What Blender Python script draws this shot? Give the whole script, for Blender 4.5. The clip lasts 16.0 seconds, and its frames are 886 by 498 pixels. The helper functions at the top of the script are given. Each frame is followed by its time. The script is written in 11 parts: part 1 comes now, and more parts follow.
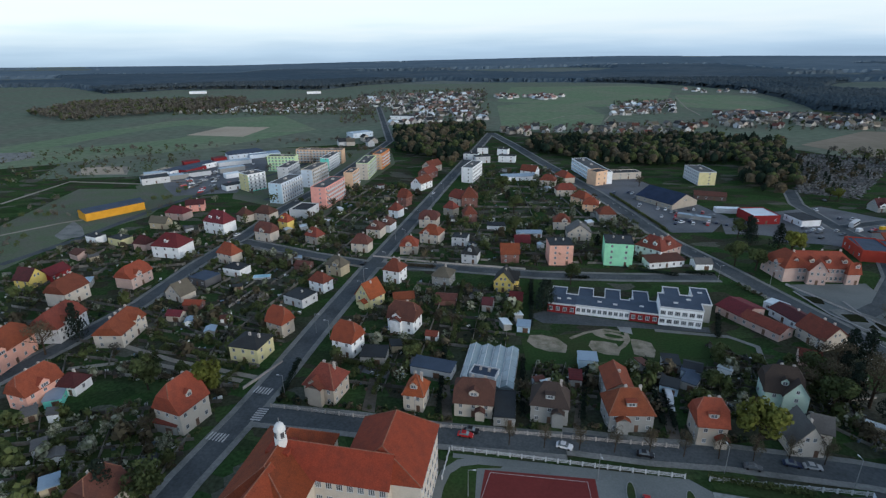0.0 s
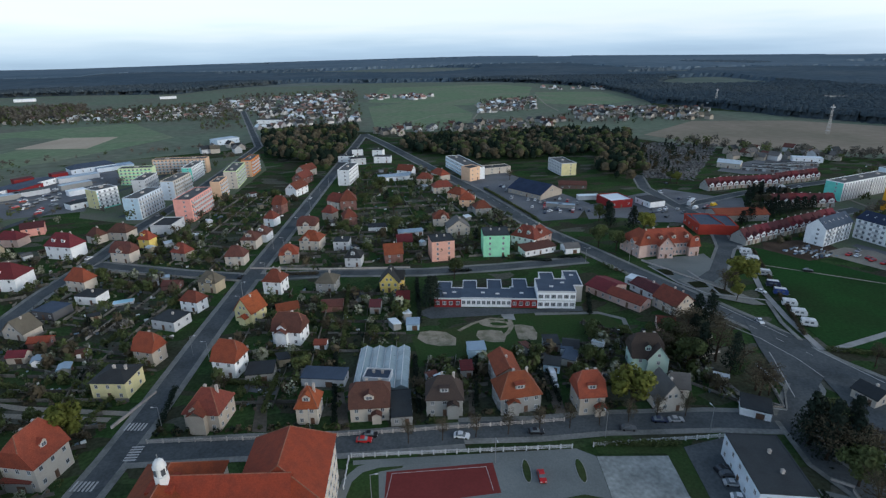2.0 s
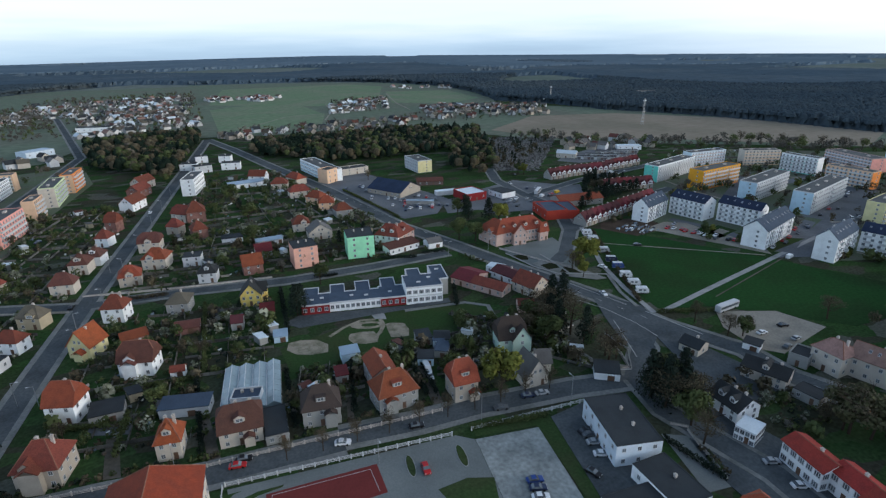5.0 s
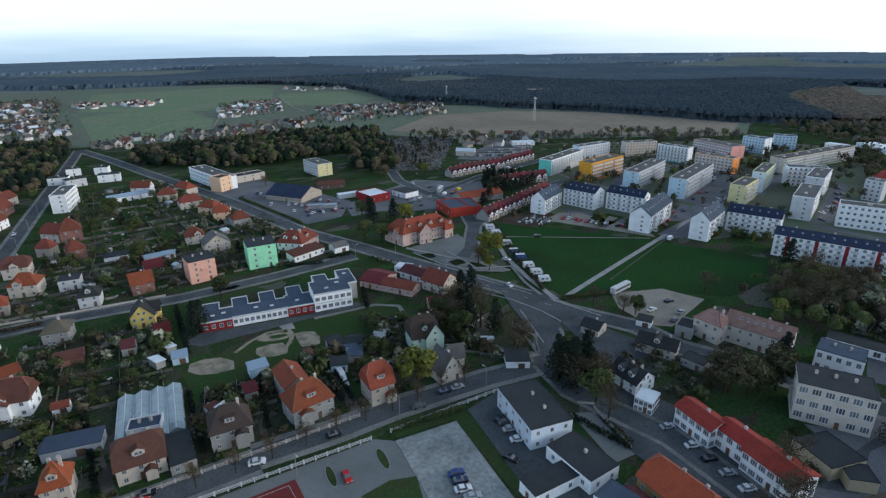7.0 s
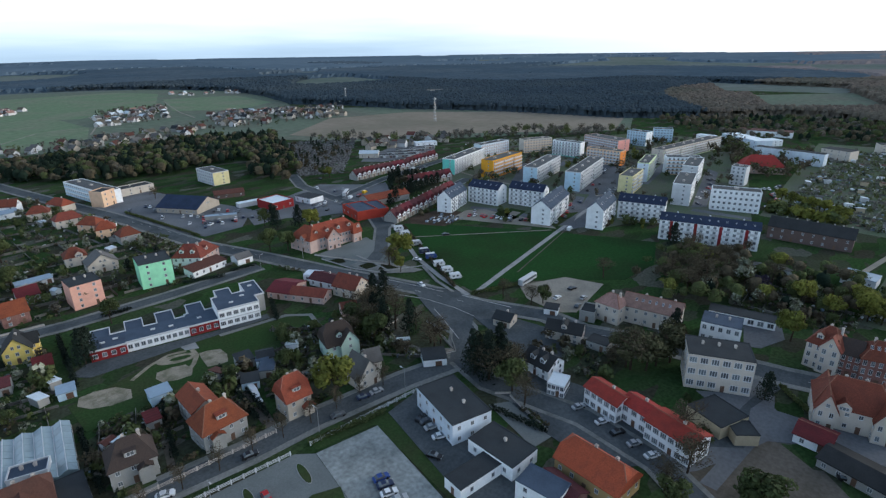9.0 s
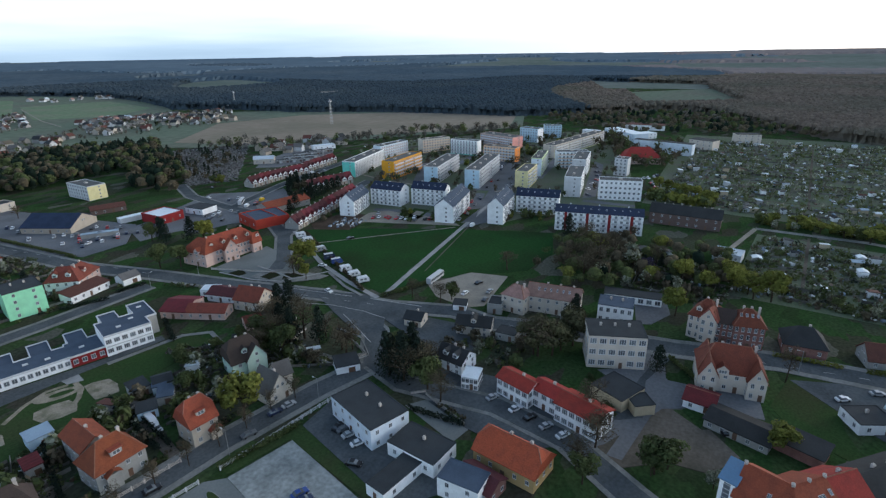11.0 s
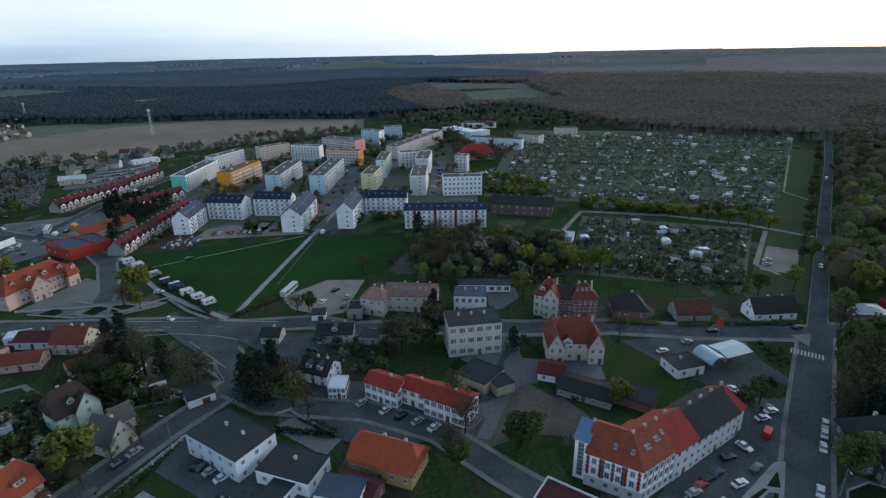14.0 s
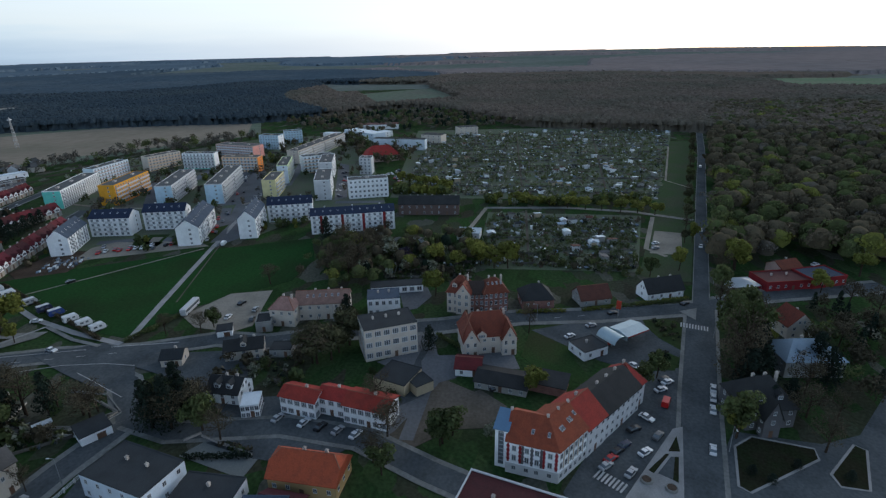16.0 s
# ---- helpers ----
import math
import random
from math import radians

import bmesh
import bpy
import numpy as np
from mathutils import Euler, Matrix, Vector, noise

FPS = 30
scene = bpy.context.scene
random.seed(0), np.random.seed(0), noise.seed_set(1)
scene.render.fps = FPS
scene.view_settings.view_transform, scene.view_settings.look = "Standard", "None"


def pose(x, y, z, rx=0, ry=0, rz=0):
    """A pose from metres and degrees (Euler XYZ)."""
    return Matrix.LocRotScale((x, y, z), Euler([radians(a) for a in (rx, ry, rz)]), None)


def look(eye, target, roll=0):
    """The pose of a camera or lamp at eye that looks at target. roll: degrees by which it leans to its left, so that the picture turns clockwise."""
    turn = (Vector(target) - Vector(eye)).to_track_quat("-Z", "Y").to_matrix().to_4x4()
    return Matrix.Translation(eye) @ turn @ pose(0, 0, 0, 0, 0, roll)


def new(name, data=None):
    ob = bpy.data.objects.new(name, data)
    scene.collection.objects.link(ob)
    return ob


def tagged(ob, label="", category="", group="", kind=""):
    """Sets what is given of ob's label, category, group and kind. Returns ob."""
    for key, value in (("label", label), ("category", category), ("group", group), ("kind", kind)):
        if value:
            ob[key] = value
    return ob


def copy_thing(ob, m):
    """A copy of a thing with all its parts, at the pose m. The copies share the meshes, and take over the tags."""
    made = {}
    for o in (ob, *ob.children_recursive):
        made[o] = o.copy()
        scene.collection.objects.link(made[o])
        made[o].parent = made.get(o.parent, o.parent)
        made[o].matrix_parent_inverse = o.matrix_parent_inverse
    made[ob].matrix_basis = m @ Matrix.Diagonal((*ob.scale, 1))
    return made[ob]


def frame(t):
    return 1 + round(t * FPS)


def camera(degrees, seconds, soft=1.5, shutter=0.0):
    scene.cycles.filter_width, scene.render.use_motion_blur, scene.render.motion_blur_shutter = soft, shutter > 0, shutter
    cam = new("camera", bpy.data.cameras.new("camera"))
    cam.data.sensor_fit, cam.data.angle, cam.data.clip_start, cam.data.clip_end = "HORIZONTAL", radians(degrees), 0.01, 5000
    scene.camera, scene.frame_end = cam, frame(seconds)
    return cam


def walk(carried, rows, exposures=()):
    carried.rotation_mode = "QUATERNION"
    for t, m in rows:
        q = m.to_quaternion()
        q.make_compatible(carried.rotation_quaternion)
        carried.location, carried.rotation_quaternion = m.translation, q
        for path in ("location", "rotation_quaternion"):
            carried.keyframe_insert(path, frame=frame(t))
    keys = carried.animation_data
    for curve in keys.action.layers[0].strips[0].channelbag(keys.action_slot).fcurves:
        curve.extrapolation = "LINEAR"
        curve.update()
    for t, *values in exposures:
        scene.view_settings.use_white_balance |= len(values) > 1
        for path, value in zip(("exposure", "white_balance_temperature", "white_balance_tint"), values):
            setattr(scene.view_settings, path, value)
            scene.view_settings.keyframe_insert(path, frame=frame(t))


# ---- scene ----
cam = camera(78.98, 16.0, soft=1.3)
PATH = [
    (0.0, pose(0, 0, 100, 69.59, 0.56, 0.85)),
    (0.5, pose(0, 0, 100, 69.56, 0.57, -2.55)),
    (1.0, pose(0, 0, 100, 69.56, 0.63, -6.42)),
    (1.5, pose(0, 0, 100, 69.52, 0.68, -9.52)),
    (2.0, pose(0, 0, 100, 69.52, 0.70, -12.43)),
    (2.5, pose(0, 0, 100, 69.49, 0.69, -15.14)),
    (3.0, pose(0, 0, 100, 69.47, 0.68, -17.71)),
    (3.5, pose(0, 0, 100, 69.45, 0.60, -20.09)),
    (4.0, pose(0, 0, 100, 69.41, 0.55, -22.52)),
    (6.5, pose(0, 0, 100, 69.31, 0.46, -35.63)),
    (7.0, pose(0, 0, 100, 69.30, 0.55, -38.23)),
    (7.5, pose(0, 0, 100, 69.27, 0.63, -40.62)),
    (8.0, pose(0, 0, 100, 69.29, 0.64, -43.14)),
    (8.5, pose(0, 0, 100, 69.31, 0.67, -45.87)),
    (9.0, pose(0, 0, 100, 69.33, 0.68, -48.50)),
    (11.5, pose(0, 0, 100, 69.29, 0.76, -62.11)),
    (12.0, pose(0, 0, 100, 69.29, 0.80, -65.17)),
    (12.5, pose(0, 0, 100, 69.31, 0.87, -68.11)),
    (13.0, pose(0, 0, 100, 69.32, 0.85, -70.87)),
    (13.5, pose(0, 0, 100, 69.34, 0.90, -73.44)),
    (14.0, pose(0, 0, 100, 69.34, 0.89, -75.78)),
    (14.5, pose(0, 0, 100, 69.32, 0.91, -78.26)),
    (15.0, pose(0, 0, 100, 69.32, 0.88, -80.72)),
    (15.5, pose(0, 0, 100, 69.32, 0.92, -83.33)),
    (16.0, pose(0, 0, 100, 69.30, 0.96, -85.99)),
]
walk(cam, PATH, exposures=[(0.0, -0.31, 5580, 6), (4.0, -0.18, 5600, 6), (6.5, -0.12, 5600, 6), (9.0, 0.01, 5610, 6), (12.5, -0.13, 5600, 6), (16.0, -0.47, 5560, 6)])

# ---- light: a bright veiled evening sky, brightest in the west ----
world = bpy.data.worlds.new("evening_sky")
scene.world = world
world.use_nodes = True
wn, wl = world.node_tree.nodes, world.node_tree.links
wn.clear()
sky_out = wn.new("ShaderNodeOutputWorld")
sky_bg = wn.new("ShaderNodeBackground")
sky_tex = wn.new("ShaderNodeTexSky")
sky_tex.sky_type = "NISHITA"
sky_tex.sun_disc = False
sky_tex.sun_elevation = radians(9)
sky_tex.sun_rotation = radians(128)
sky_co = wn.new("ShaderNodeTexCoord")
sky_xyz = wn.new("ShaderNodeSeparateXYZ")
wl.new(sky_co.outputs["Generated"], sky_xyz.inputs[0])
veil = wn.new("ShaderNodeValToRGB")
veil.color_ramp.elements[0].position, veil.color_ramp.elements[0].color = 0.485, (0.34, 0.46, 0.60, 1)
veil.color_ramp.elements[1].position, veil.color_ramp.elements[1].color = 0.95, (0.08, 0.115, 0.18, 1)
for at, col in ((0.499, (0.50, 0.63, 0.76)), (0.510, (0.66, 0.76, 0.85)), (0.521, (0.84, 0.855, 0.87)), (0.548, (0.93, 0.92, 0.92)),
                (0.575, (1.02, 1.07, 1.14)), (0.62, (1.28, 1.40, 1.58)), (0.67, (0.72, 0.85, 1.04)), (0.76, (0.170, 0.235, 0.345))):
    veil.color_ramp.elements.new(at).color = (*col, 1)
half = wn.new("ShaderNodeMath")
half.operation = "MULTIPLY_ADD"
half.inputs[1].default_value, half.inputs[2].default_value = 0.5, 0.5
streak_map = wn.new("ShaderNodeMapping")
streak_map.inputs["Scale"].default_value = (2.5, 2.5, 30)
streaks = wn.new("ShaderNodeTexNoise")
streaks.inputs["Scale"].default_value = 1.6
streaks.inputs["Detail"].default_value = 5
wl.new(sky_co.outputs["Generated"], streak_map.inputs[0])
wl.new(streak_map.outputs[0], streaks.inputs[0])
drift = wn.new("ShaderNodeMath")
drift.operation = "MULTIPLY_ADD"
drift.inputs[1].default_value, drift.inputs[2].default_value = 0.03, -0.015
wl.new(streaks.outputs[0], drift.inputs[0])
lift = wn.new("ShaderNodeMath")
lift.operation = "ADD"
wl.new(sky_xyz.outputs[2], half.inputs[0])
wl.new(half.outputs[0], lift.inputs[0])
wl.new(drift.outputs[0], lift.inputs[1])
wl.new(lift.outputs[0], veil.inputs[0])
# the glow of the low sun widens the white part of the sky towards the west
glow_dir = wn.new("ShaderNodeVectorMath")
glow_dir.operation = "DOT_PRODUCT"
glow_dir.inputs[1].default_value = (0.79, -0.61, 0.05)
wl.new(sky_co.outputs["Generated"], glow_dir.inputs[0])
glow_amount = wn.new("ShaderNodeMapRange")
glow_amount.inputs[1].default_value, glow_amount.inputs[2].default_value = 0.1, 1.0
glow_amount.inputs[3].default_value, glow_amount.inputs[4].default_value = 0.0, 1.0
wl.new(glow_dir.outputs["Value"], glow_amount.inputs[0])
glow_mix = wn.new("ShaderNodeMixRGB")
glow_mix.inputs[2].default_value = (1.16, 1.115, 1.085, 1)
wl.new(glow_amount.outputs[0], glow_mix.inputs[0])
wl.new(veil.outputs[0], glow_mix.inputs[1])
sky_mix = wn.new("ShaderNodeMixRGB")
sky_mix.blend_type = "ADD"
sky_mix.inputs[0].default_value = 0.06
wl.new(glow_mix.outputs[0], sky_mix.inputs[1])
wl.new(sky_tex.outputs[0], sky_mix.inputs[2])
wl.new(sky_mix.outputs[0], sky_bg.inputs[0])
sky_bg.inputs[1].default_value = 1.1
wl.new(sky_bg.outputs[0], sky_out.inputs[0])
sun = new("sun", bpy.data.lights.new("sun", "SUN"))
sun.data.energy, sun.data.angle, sun.data.color = 1.62, radians(14), (1.0, 0.85, 0.71)
sun.matrix_world = look((0, 0, 0), (-0.79, 0.61, -0.2))

# ---- materials ----
MATS = {}


def material(name, color, rough=0.85, vary=0.25, scale=0.5, fine=6.0, bump=0.0, per_object=0.0, per_island=0.0, metal=0.0,
             second=None, rows=0.0, translucent=0.0, plots=False):
    """A surface of one base colour with stains (scale) and grain (fine), both per metre."""
    if name in MATS:
        return MATS[name]
    m = MATS[name] = bpy.data.materials.new(name)
    m.use_nodes = True
    nt = m.node_tree
    n, l = nt.nodes, nt.links
    b = n["Principled BSDF"]
    b.inputs["Roughness"].default_value, b.inputs["Metallic"].default_value = rough, metal
    b.inputs["Specular IOR Level"].default_value = 0.0 if rough >= 0.95 else (0.15 if rough >= 0.8 else 0.4)
    geo = n.new("ShaderNodeNewGeometry")
    big, small = n.new("ShaderNodeTexNoise"), n.new("ShaderNodeTexNoise")
    big.inputs["Scale"].default_value, small.inputs["Scale"].default_value = scale, fine
    big.inputs["Detail"].default_value, small.inputs["Detail"].default_value = 5, 3
    l.new(geo.outputs["Position"], big.inputs[0])
    l.new(geo.outputs["Position"], small.inputs[0])
    mix = n.new("ShaderNodeMixRGB")
    other = second or [c * 0.55 for c in color]
    mix.inputs[1].default_value, mix.inputs[2].default_value = (*color, 1), (*other, 1)
    ramp = n.new("ShaderNodeMapRange")
    ramp.inputs[1].default_value, ramp.inputs[2].default_value = 0.42, 0.68
    ramp.inputs[4].default_value = min(1.0, vary * 2 if second is None else 1.0)
    l.new(big.outputs[0], ramp.inputs[0])
    l.new(ramp.outputs[0], mix.inputs[0])
    value = n.new("ShaderNodeMapRange")
    value.inputs[1].default_value, value.inputs[2].default_value = 0.25, 0.75
    value.inputs[3].default_value, value.inputs[4].default_value = 1 - vary * 0.6, 1 + vary * 0.6
    l.new(small.outputs[0], value.inputs[0])
    factor = value.outputs[0]
    if rows:
        wave = n.new("ShaderNodeTexWave")
        wave.bands_direction = "Z"
        wave.inputs["Scale"].default_value = rows
        wave.inputs["Distortion"].default_value = 1.2
        l.new(geo.outputs["Position"], wave.inputs[0])
        dim = n.new("ShaderNodeMapRange")
        dim.inputs[3].default_value, dim.inputs[4].default_value = 0.82, 1.1
        l.new(wave.outputs[1], dim.inputs[0])
        both = n.new("ShaderNodeMath")
        both.operation = "MULTIPLY"
        l.new(factor, both.inputs[0])
        l.new(dim.outputs[0], both.inputs[1])
        factor = both.outputs[0]
    for amount, node, socket in ((per_object, "ShaderNodeObjectInfo", "Random"), (per_island, "ShaderNodeNewGeometry", "Random Per Island")):
        if amount:
            info = n.new(node)
            span = n.new("ShaderNodeMapRange")
            span.inputs[3].default_value, span.inputs[4].default_value = 1 - amount, 1 + amount
            l.new(info.outputs[socket], span.inputs[0])
            both = n.new("ShaderNodeMath")
            both.operation = "MULTIPLY"
            l.new(factor, both.inputs[0])
            l.new(span.outputs[0], both.inputs[1])
            factor = both.outputs[0]
    if plots:
        # garden plots: lawn, dug beds, dry grass, gravel and paved corners, in squarish patches
        turned = n.new("ShaderNodeMapping")
        turned.inputs["Rotation"].default_value = (0, 0, radians(-14))
        turned.inputs["Scale"].default_value = (0.085, 0.16, 0.0)
        cells = n.new("ShaderNodeTexVoronoi")
        cells.voronoi_dimensions, cells.distance = "2D", "CHEBYCHEV"
        cells.inputs["Scale"].default_value = 1.0
        pick = n.new("ShaderNodeSeparateColor")
        tone = n.new("ShaderNodeValToRGB")
        tone.color_ramp.interpolation = "CONSTANT"
        tone.color_ramp.elements[0].color, tone.color_ramp.elements[1].color = (0.034, 0.070, 0.022, 1), (0.125, 0.118, 0.104, 1)
        tone.color_ramp.elements[1].position = 0.92
        for at, col in ((0.28, (0.052, 0.046, 0.036)), (0.45, (0.026, 0.048, 0.017)), (0.62, (0.058, 0.060, 0.044)), (0.76, (0.050, 0.080, 0.030))):
            tone.color_ramp.elements.new(at).color = (*col, 1)
        over = n.new("ShaderNodeMixRGB")
        over.inputs[0].default_value = 0.62
        l.new(geo.outputs["Position"], turned.inputs[0])
        l.new(turned.outputs[0], cells.inputs[0])
        l.new(cells.outputs["Color"], pick.inputs[0])
        l.new(pick.outputs[0], tone.inputs[0])
        l.new(mix.outputs[0], over.inputs[1])
        l.new(tone.outputs[0], over.inputs[2])
        mix = over
    hsv = n.new("ShaderNodeHueSaturation")
    l.new(mix.outputs[0], hsv.inputs["Color"])
    l.new(factor, hsv.inputs["Value"])
    if per_object:
        hue = n.new("ShaderNodeMapRange")
        info = n.new("ShaderNodeObjectInfo")
        hue.inputs[3].default_value, hue.inputs[4].default_value = 0.5 + per_object * 0.04, 0.5 - per_object * 0.04
        l.new(info.outputs["Random"], hue.inputs[0])
        l.new(hue.outputs[0], hsv.inputs["Hue"])
    l.new(hsv.outputs[0], b.inputs["Base Color"])
    if bump:
        bp = n.new("ShaderNodeBump")
        bp.inputs["Strength"].default_value, bp.inputs["Distance"].default_value = bump, 0.1
        l.new(small.outputs[0], bp.inputs["Height"])
        l.new(bp.outputs[0], b.inputs["Normal"])
    if translucent:
        tr = n.new("ShaderNodeBsdfTranslucent")
        ms = n.new("ShaderNodeMixShader")
        ms.inputs[0].default_value = translucent
        l.new(hsv.outputs[0], tr.inputs[0])
        l.new(b.outputs[0], ms.inputs[1])
        l.new(tr.outputs[0], ms.inputs[2])
        l.new(ms.outputs[0], n["Material Output"].inputs[0])
    return m


PLASTER = {
    "white": (0.80, 0.82, 0.83), "cream": (0.54, 0.49, 0.42), "yellow": (0.72, 0.56, 0.16), "paleyellow": (0.68, 0.62, 0.34),
    "grey": (0.30, 0.30, 0.285), "darkgrey": (0.105, 0.105, 0.11), "beige": (0.40, 0.355, 0.295), "pink": (0.74, 0.36, 0.30),
    "salmon": (0.72, 0.40, 0.31), "mint": (0.36, 0.76, 0.48), "blue": (0.46, 0.60, 0.70), "orange": (0.72, 0.26, 0.06),
    "teal": (0.20, 0.62, 0.52), "gold": (0.66, 0.33, 0.03), "lightgrey": (0.54, 0.555, 0.57), "red": (0.22, 0.025, 0.028),
    "brick": (0.24, 0.13, 0.11), "palegreen": (0.60, 0.70, 0.42), "paleblue": (0.60, 0.67, 0.74), "peach": (0.70, 0.48, 0.32),
    "rose": (0.50, 0.375, 0.33), "vermilion": (0.36, 0.052, 0.032), "sand": (0.42, 0.36, 0.25), "palemint": (0.42, 0.55, 0.48), "ochre": (0.36, 0.26, 0.12), "oldbrick": (0.125, 0.092, 0.082),
}
ROOFS = {
    "orange": (0.235, 0.064, 0.033), "redtile": (0.175, 0.052, 0.034), "bright": (0.32, 0.080, 0.034), "brown": (0.100, 0.050, 0.037),
    "dark": (0.036, 0.038, 0.039), "crimson": (0.135, 0.027, 0.032), "grey": (0.13, 0.125, 0.12), "navy": (0.028, 0.040, 0.075),
    "oldtile": (0.115, 0.050, 0.038), "felt": (0.037, 0.042, 0.046), "pinktile": (0.30, 0.185, 0.155), "slate": (0.060, 0.080, 0.115),
    "white": (0.60, 0.66, 0.70), "metal": (0.28, 0.36, 0.44), "school": (0.228, 0.050, 0.023), "maroon": (0.085, 0.028, 0.030), "chippings": (0.090, 0.095, 0.096), "scarlet": (0.265, 0.042, 0.030), "glasswhite": (0.36, 0.45, 0.49), "bluemetal": (0.10, 0.19, 0.31), "khaki": (0.13, 0.115, 0.088), "darkbrown": (0.055, 0.042, 0.036),
}


def plaster(key):
    if key == "brick":
        return material("brick wall", PLASTER[key], 0.9, 0.35, 0.4, 9.0, 0.3, rows=4.0)
    return material("plaster " + key, PLASTER[key], 0.9, 0.14, 0.35, 5.0, 0.15, per_object=0.05)


def roofing(key):
    if key in ("orange", "redtile", "bright", "brown", "crimson", "oldtile", "pinktile", "maroon", "school", "darkbrown", "scarlet"):
        return material("roof tiles " + key, ROOFS[key], 0.8, 0.30, 0.5, 3.0, 0.35, per_object=0.16, rows=3.0,
                        second=[c * 0.76 + 0.006 for c in ROOFS[key]])
    if key in ("white", "metal", "glasswhite", "bluemetal"):
        return material("sheet roof " + key, ROOFS[key], 0.45, 0.12, 0.3, 2.0, metal=0.2)
    return material("roof " + key, ROOFS[key], 0.85, 0.22, 0.25, 3.0, 0.2, per_object=0.1)


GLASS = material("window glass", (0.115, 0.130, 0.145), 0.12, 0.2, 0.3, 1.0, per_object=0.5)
# Lighter than GLASS: haze and reflected sky are put into this colour.
FAR_GLASS = material("far window glass lightened for haze", (0.19, 0.21, 0.23), 0.15, 0.3, 0.3, 1.0, per_object=0.3)
FRAME = material("white window frame", (0.50, 0.51, 0.52), 0.5, 0.06)
WOOD_DOOR = material("brown door", (0.12, 0.07, 0.045), 0.6, 0.2)
CHIMNEY = material("rendered chimney", (0.48, 0.44, 0.40), 0.9, 0.3, 1.0, 6.0)
ASPHALT = material("asphalt", (0.096, 0.106, 0.111), 0.95, 0.35, 0.09, 1.2, 0.12, second=(0.066, 0.074, 0.079))
PAVING = material("concrete paving", (0.205, 0.208, 0.196), 0.9, 0.35, 0.12, 1.2, 0.15, second=(0.125, 0.130, 0.122))
LOT = material("patchy pale gravel", (0.265, 0.285, 0.278), 0.95, 0.45, 0.09, 0.9, 0.2, second=(0.165, 0.178, 0.175))
SETTS = material("pale paving setts", (0.180, 0.195, 0.190), 0.95, 0.2, 0.05, 2.5, 0.2, second=(0.135, 0.148, 0.146))
GRAVEL = material("sandy gravel", (0.285, 0.262, 0.220), 0.95, 0.3, 0.08, 1.5, 0.2, second=(0.205, 0.190, 0.160))
LAWN = material("mown grass", (0.039, 0.068, 0.024), 0.95, 0.35, 0.05, 1.4, 0.3, second=(0.050, 0.056, 0.028))
VERGE = material("rough verge grass", (0.060, 0.086, 0.042), 0.95, 0.35, 0.05, 1.0, 0.3, second=(0.074, 0.082, 0.054))
PALE_LAWN = material("thin pale lawn", (0.112, 0.138, 0.088), 0.95, 0.35, 0.06, 1.0, 0.2, second=(0.132, 0.132, 0.110))
MEADOW = material("bright meadow", (0.026, 0.064, 0.021), 0.95, 0.3, 0.03, 0.8, 0.2, second=(0.026, 0.045, 0.019))
GARDEN = material("garden ground", (0.036, 0.060, 0.024), 0.95, 0.6, 0.07, 0.9, 0.4, second=(0.050, 0.050, 0.036), plots=True)
# Field colours are raised in lightness to take in the haze of distance.
FIELD = material("green field", (0.155, 0.208, 0.128), 0.95, 0.3, 0.012, 0.12, second=(0.188, 0.208, 0.148))
CROP = material("dull green field", (0.138, 0.168, 0.124), 0.95, 0.35, 0.01, 0.1, second=(0.146, 0.152, 0.122))
# Ground past 1400 m: the grey paleness of haze is put into its colour.
HAZED_LAND = material("open country greyed for haze", (0.150, 0.168, 0.150), 0.95, 0.3, 0.003, 0.03, second=(0.116, 0.142, 0.120))
PLOUGHED = material("dry ploughed field", (0.245, 0.212, 0.166), 0.95, 0.18, 0.01, 0.1, second=(0.195, 0.176, 0.135))
PALE_SOIL = material("pale bare soil", (0.42, 0.36, 0.28), 0.95, 0.15, 0.02, 0.3)
COURT = material("red sports court", (0.15, 0.030, 0.027), 0.8, 0.15, 0.1, 1.5)
PAINT = material("white road paint", (0.45, 0.45, 0.44), 0.7, 0.25, 0.6, 4.0)
TRODDEN = material("trodden earth", (0.135, 0.118, 0.098), 0.95, 0.35, 0.07, 1.0, 0.3, second=(0.075, 0.070, 0.055))
PALE_ASPHALT = material("worn pale asphalt", (0.158, 0.164, 0.173), 0.95, 0.25, 0.05, 1.0, 0.1, second=(0.116, 0.120, 0.128))
PARK_SOIL = material("leafy park soil", (0.027, 0.027, 0.017), 0.95, 0.5, 0.2, 1.5, 0.4, second=(0.023, 0.031, 0.015))
PALE_SLABS = material("pale stone slabs", (0.30, 0.30, 0.295), 0.9, 0.2, 0.2, 2.5, 0.1, second=(0.22, 0.22, 0.215))
SOIL = material("dug soil", (0.085, 0.065, 0.050), 0.95, 0.4, 0.1, 1.2, 0.5)
BARK = material("bark", (0.055, 0.042, 0.032), 0.95, 0.3, 2.0, 10.0)
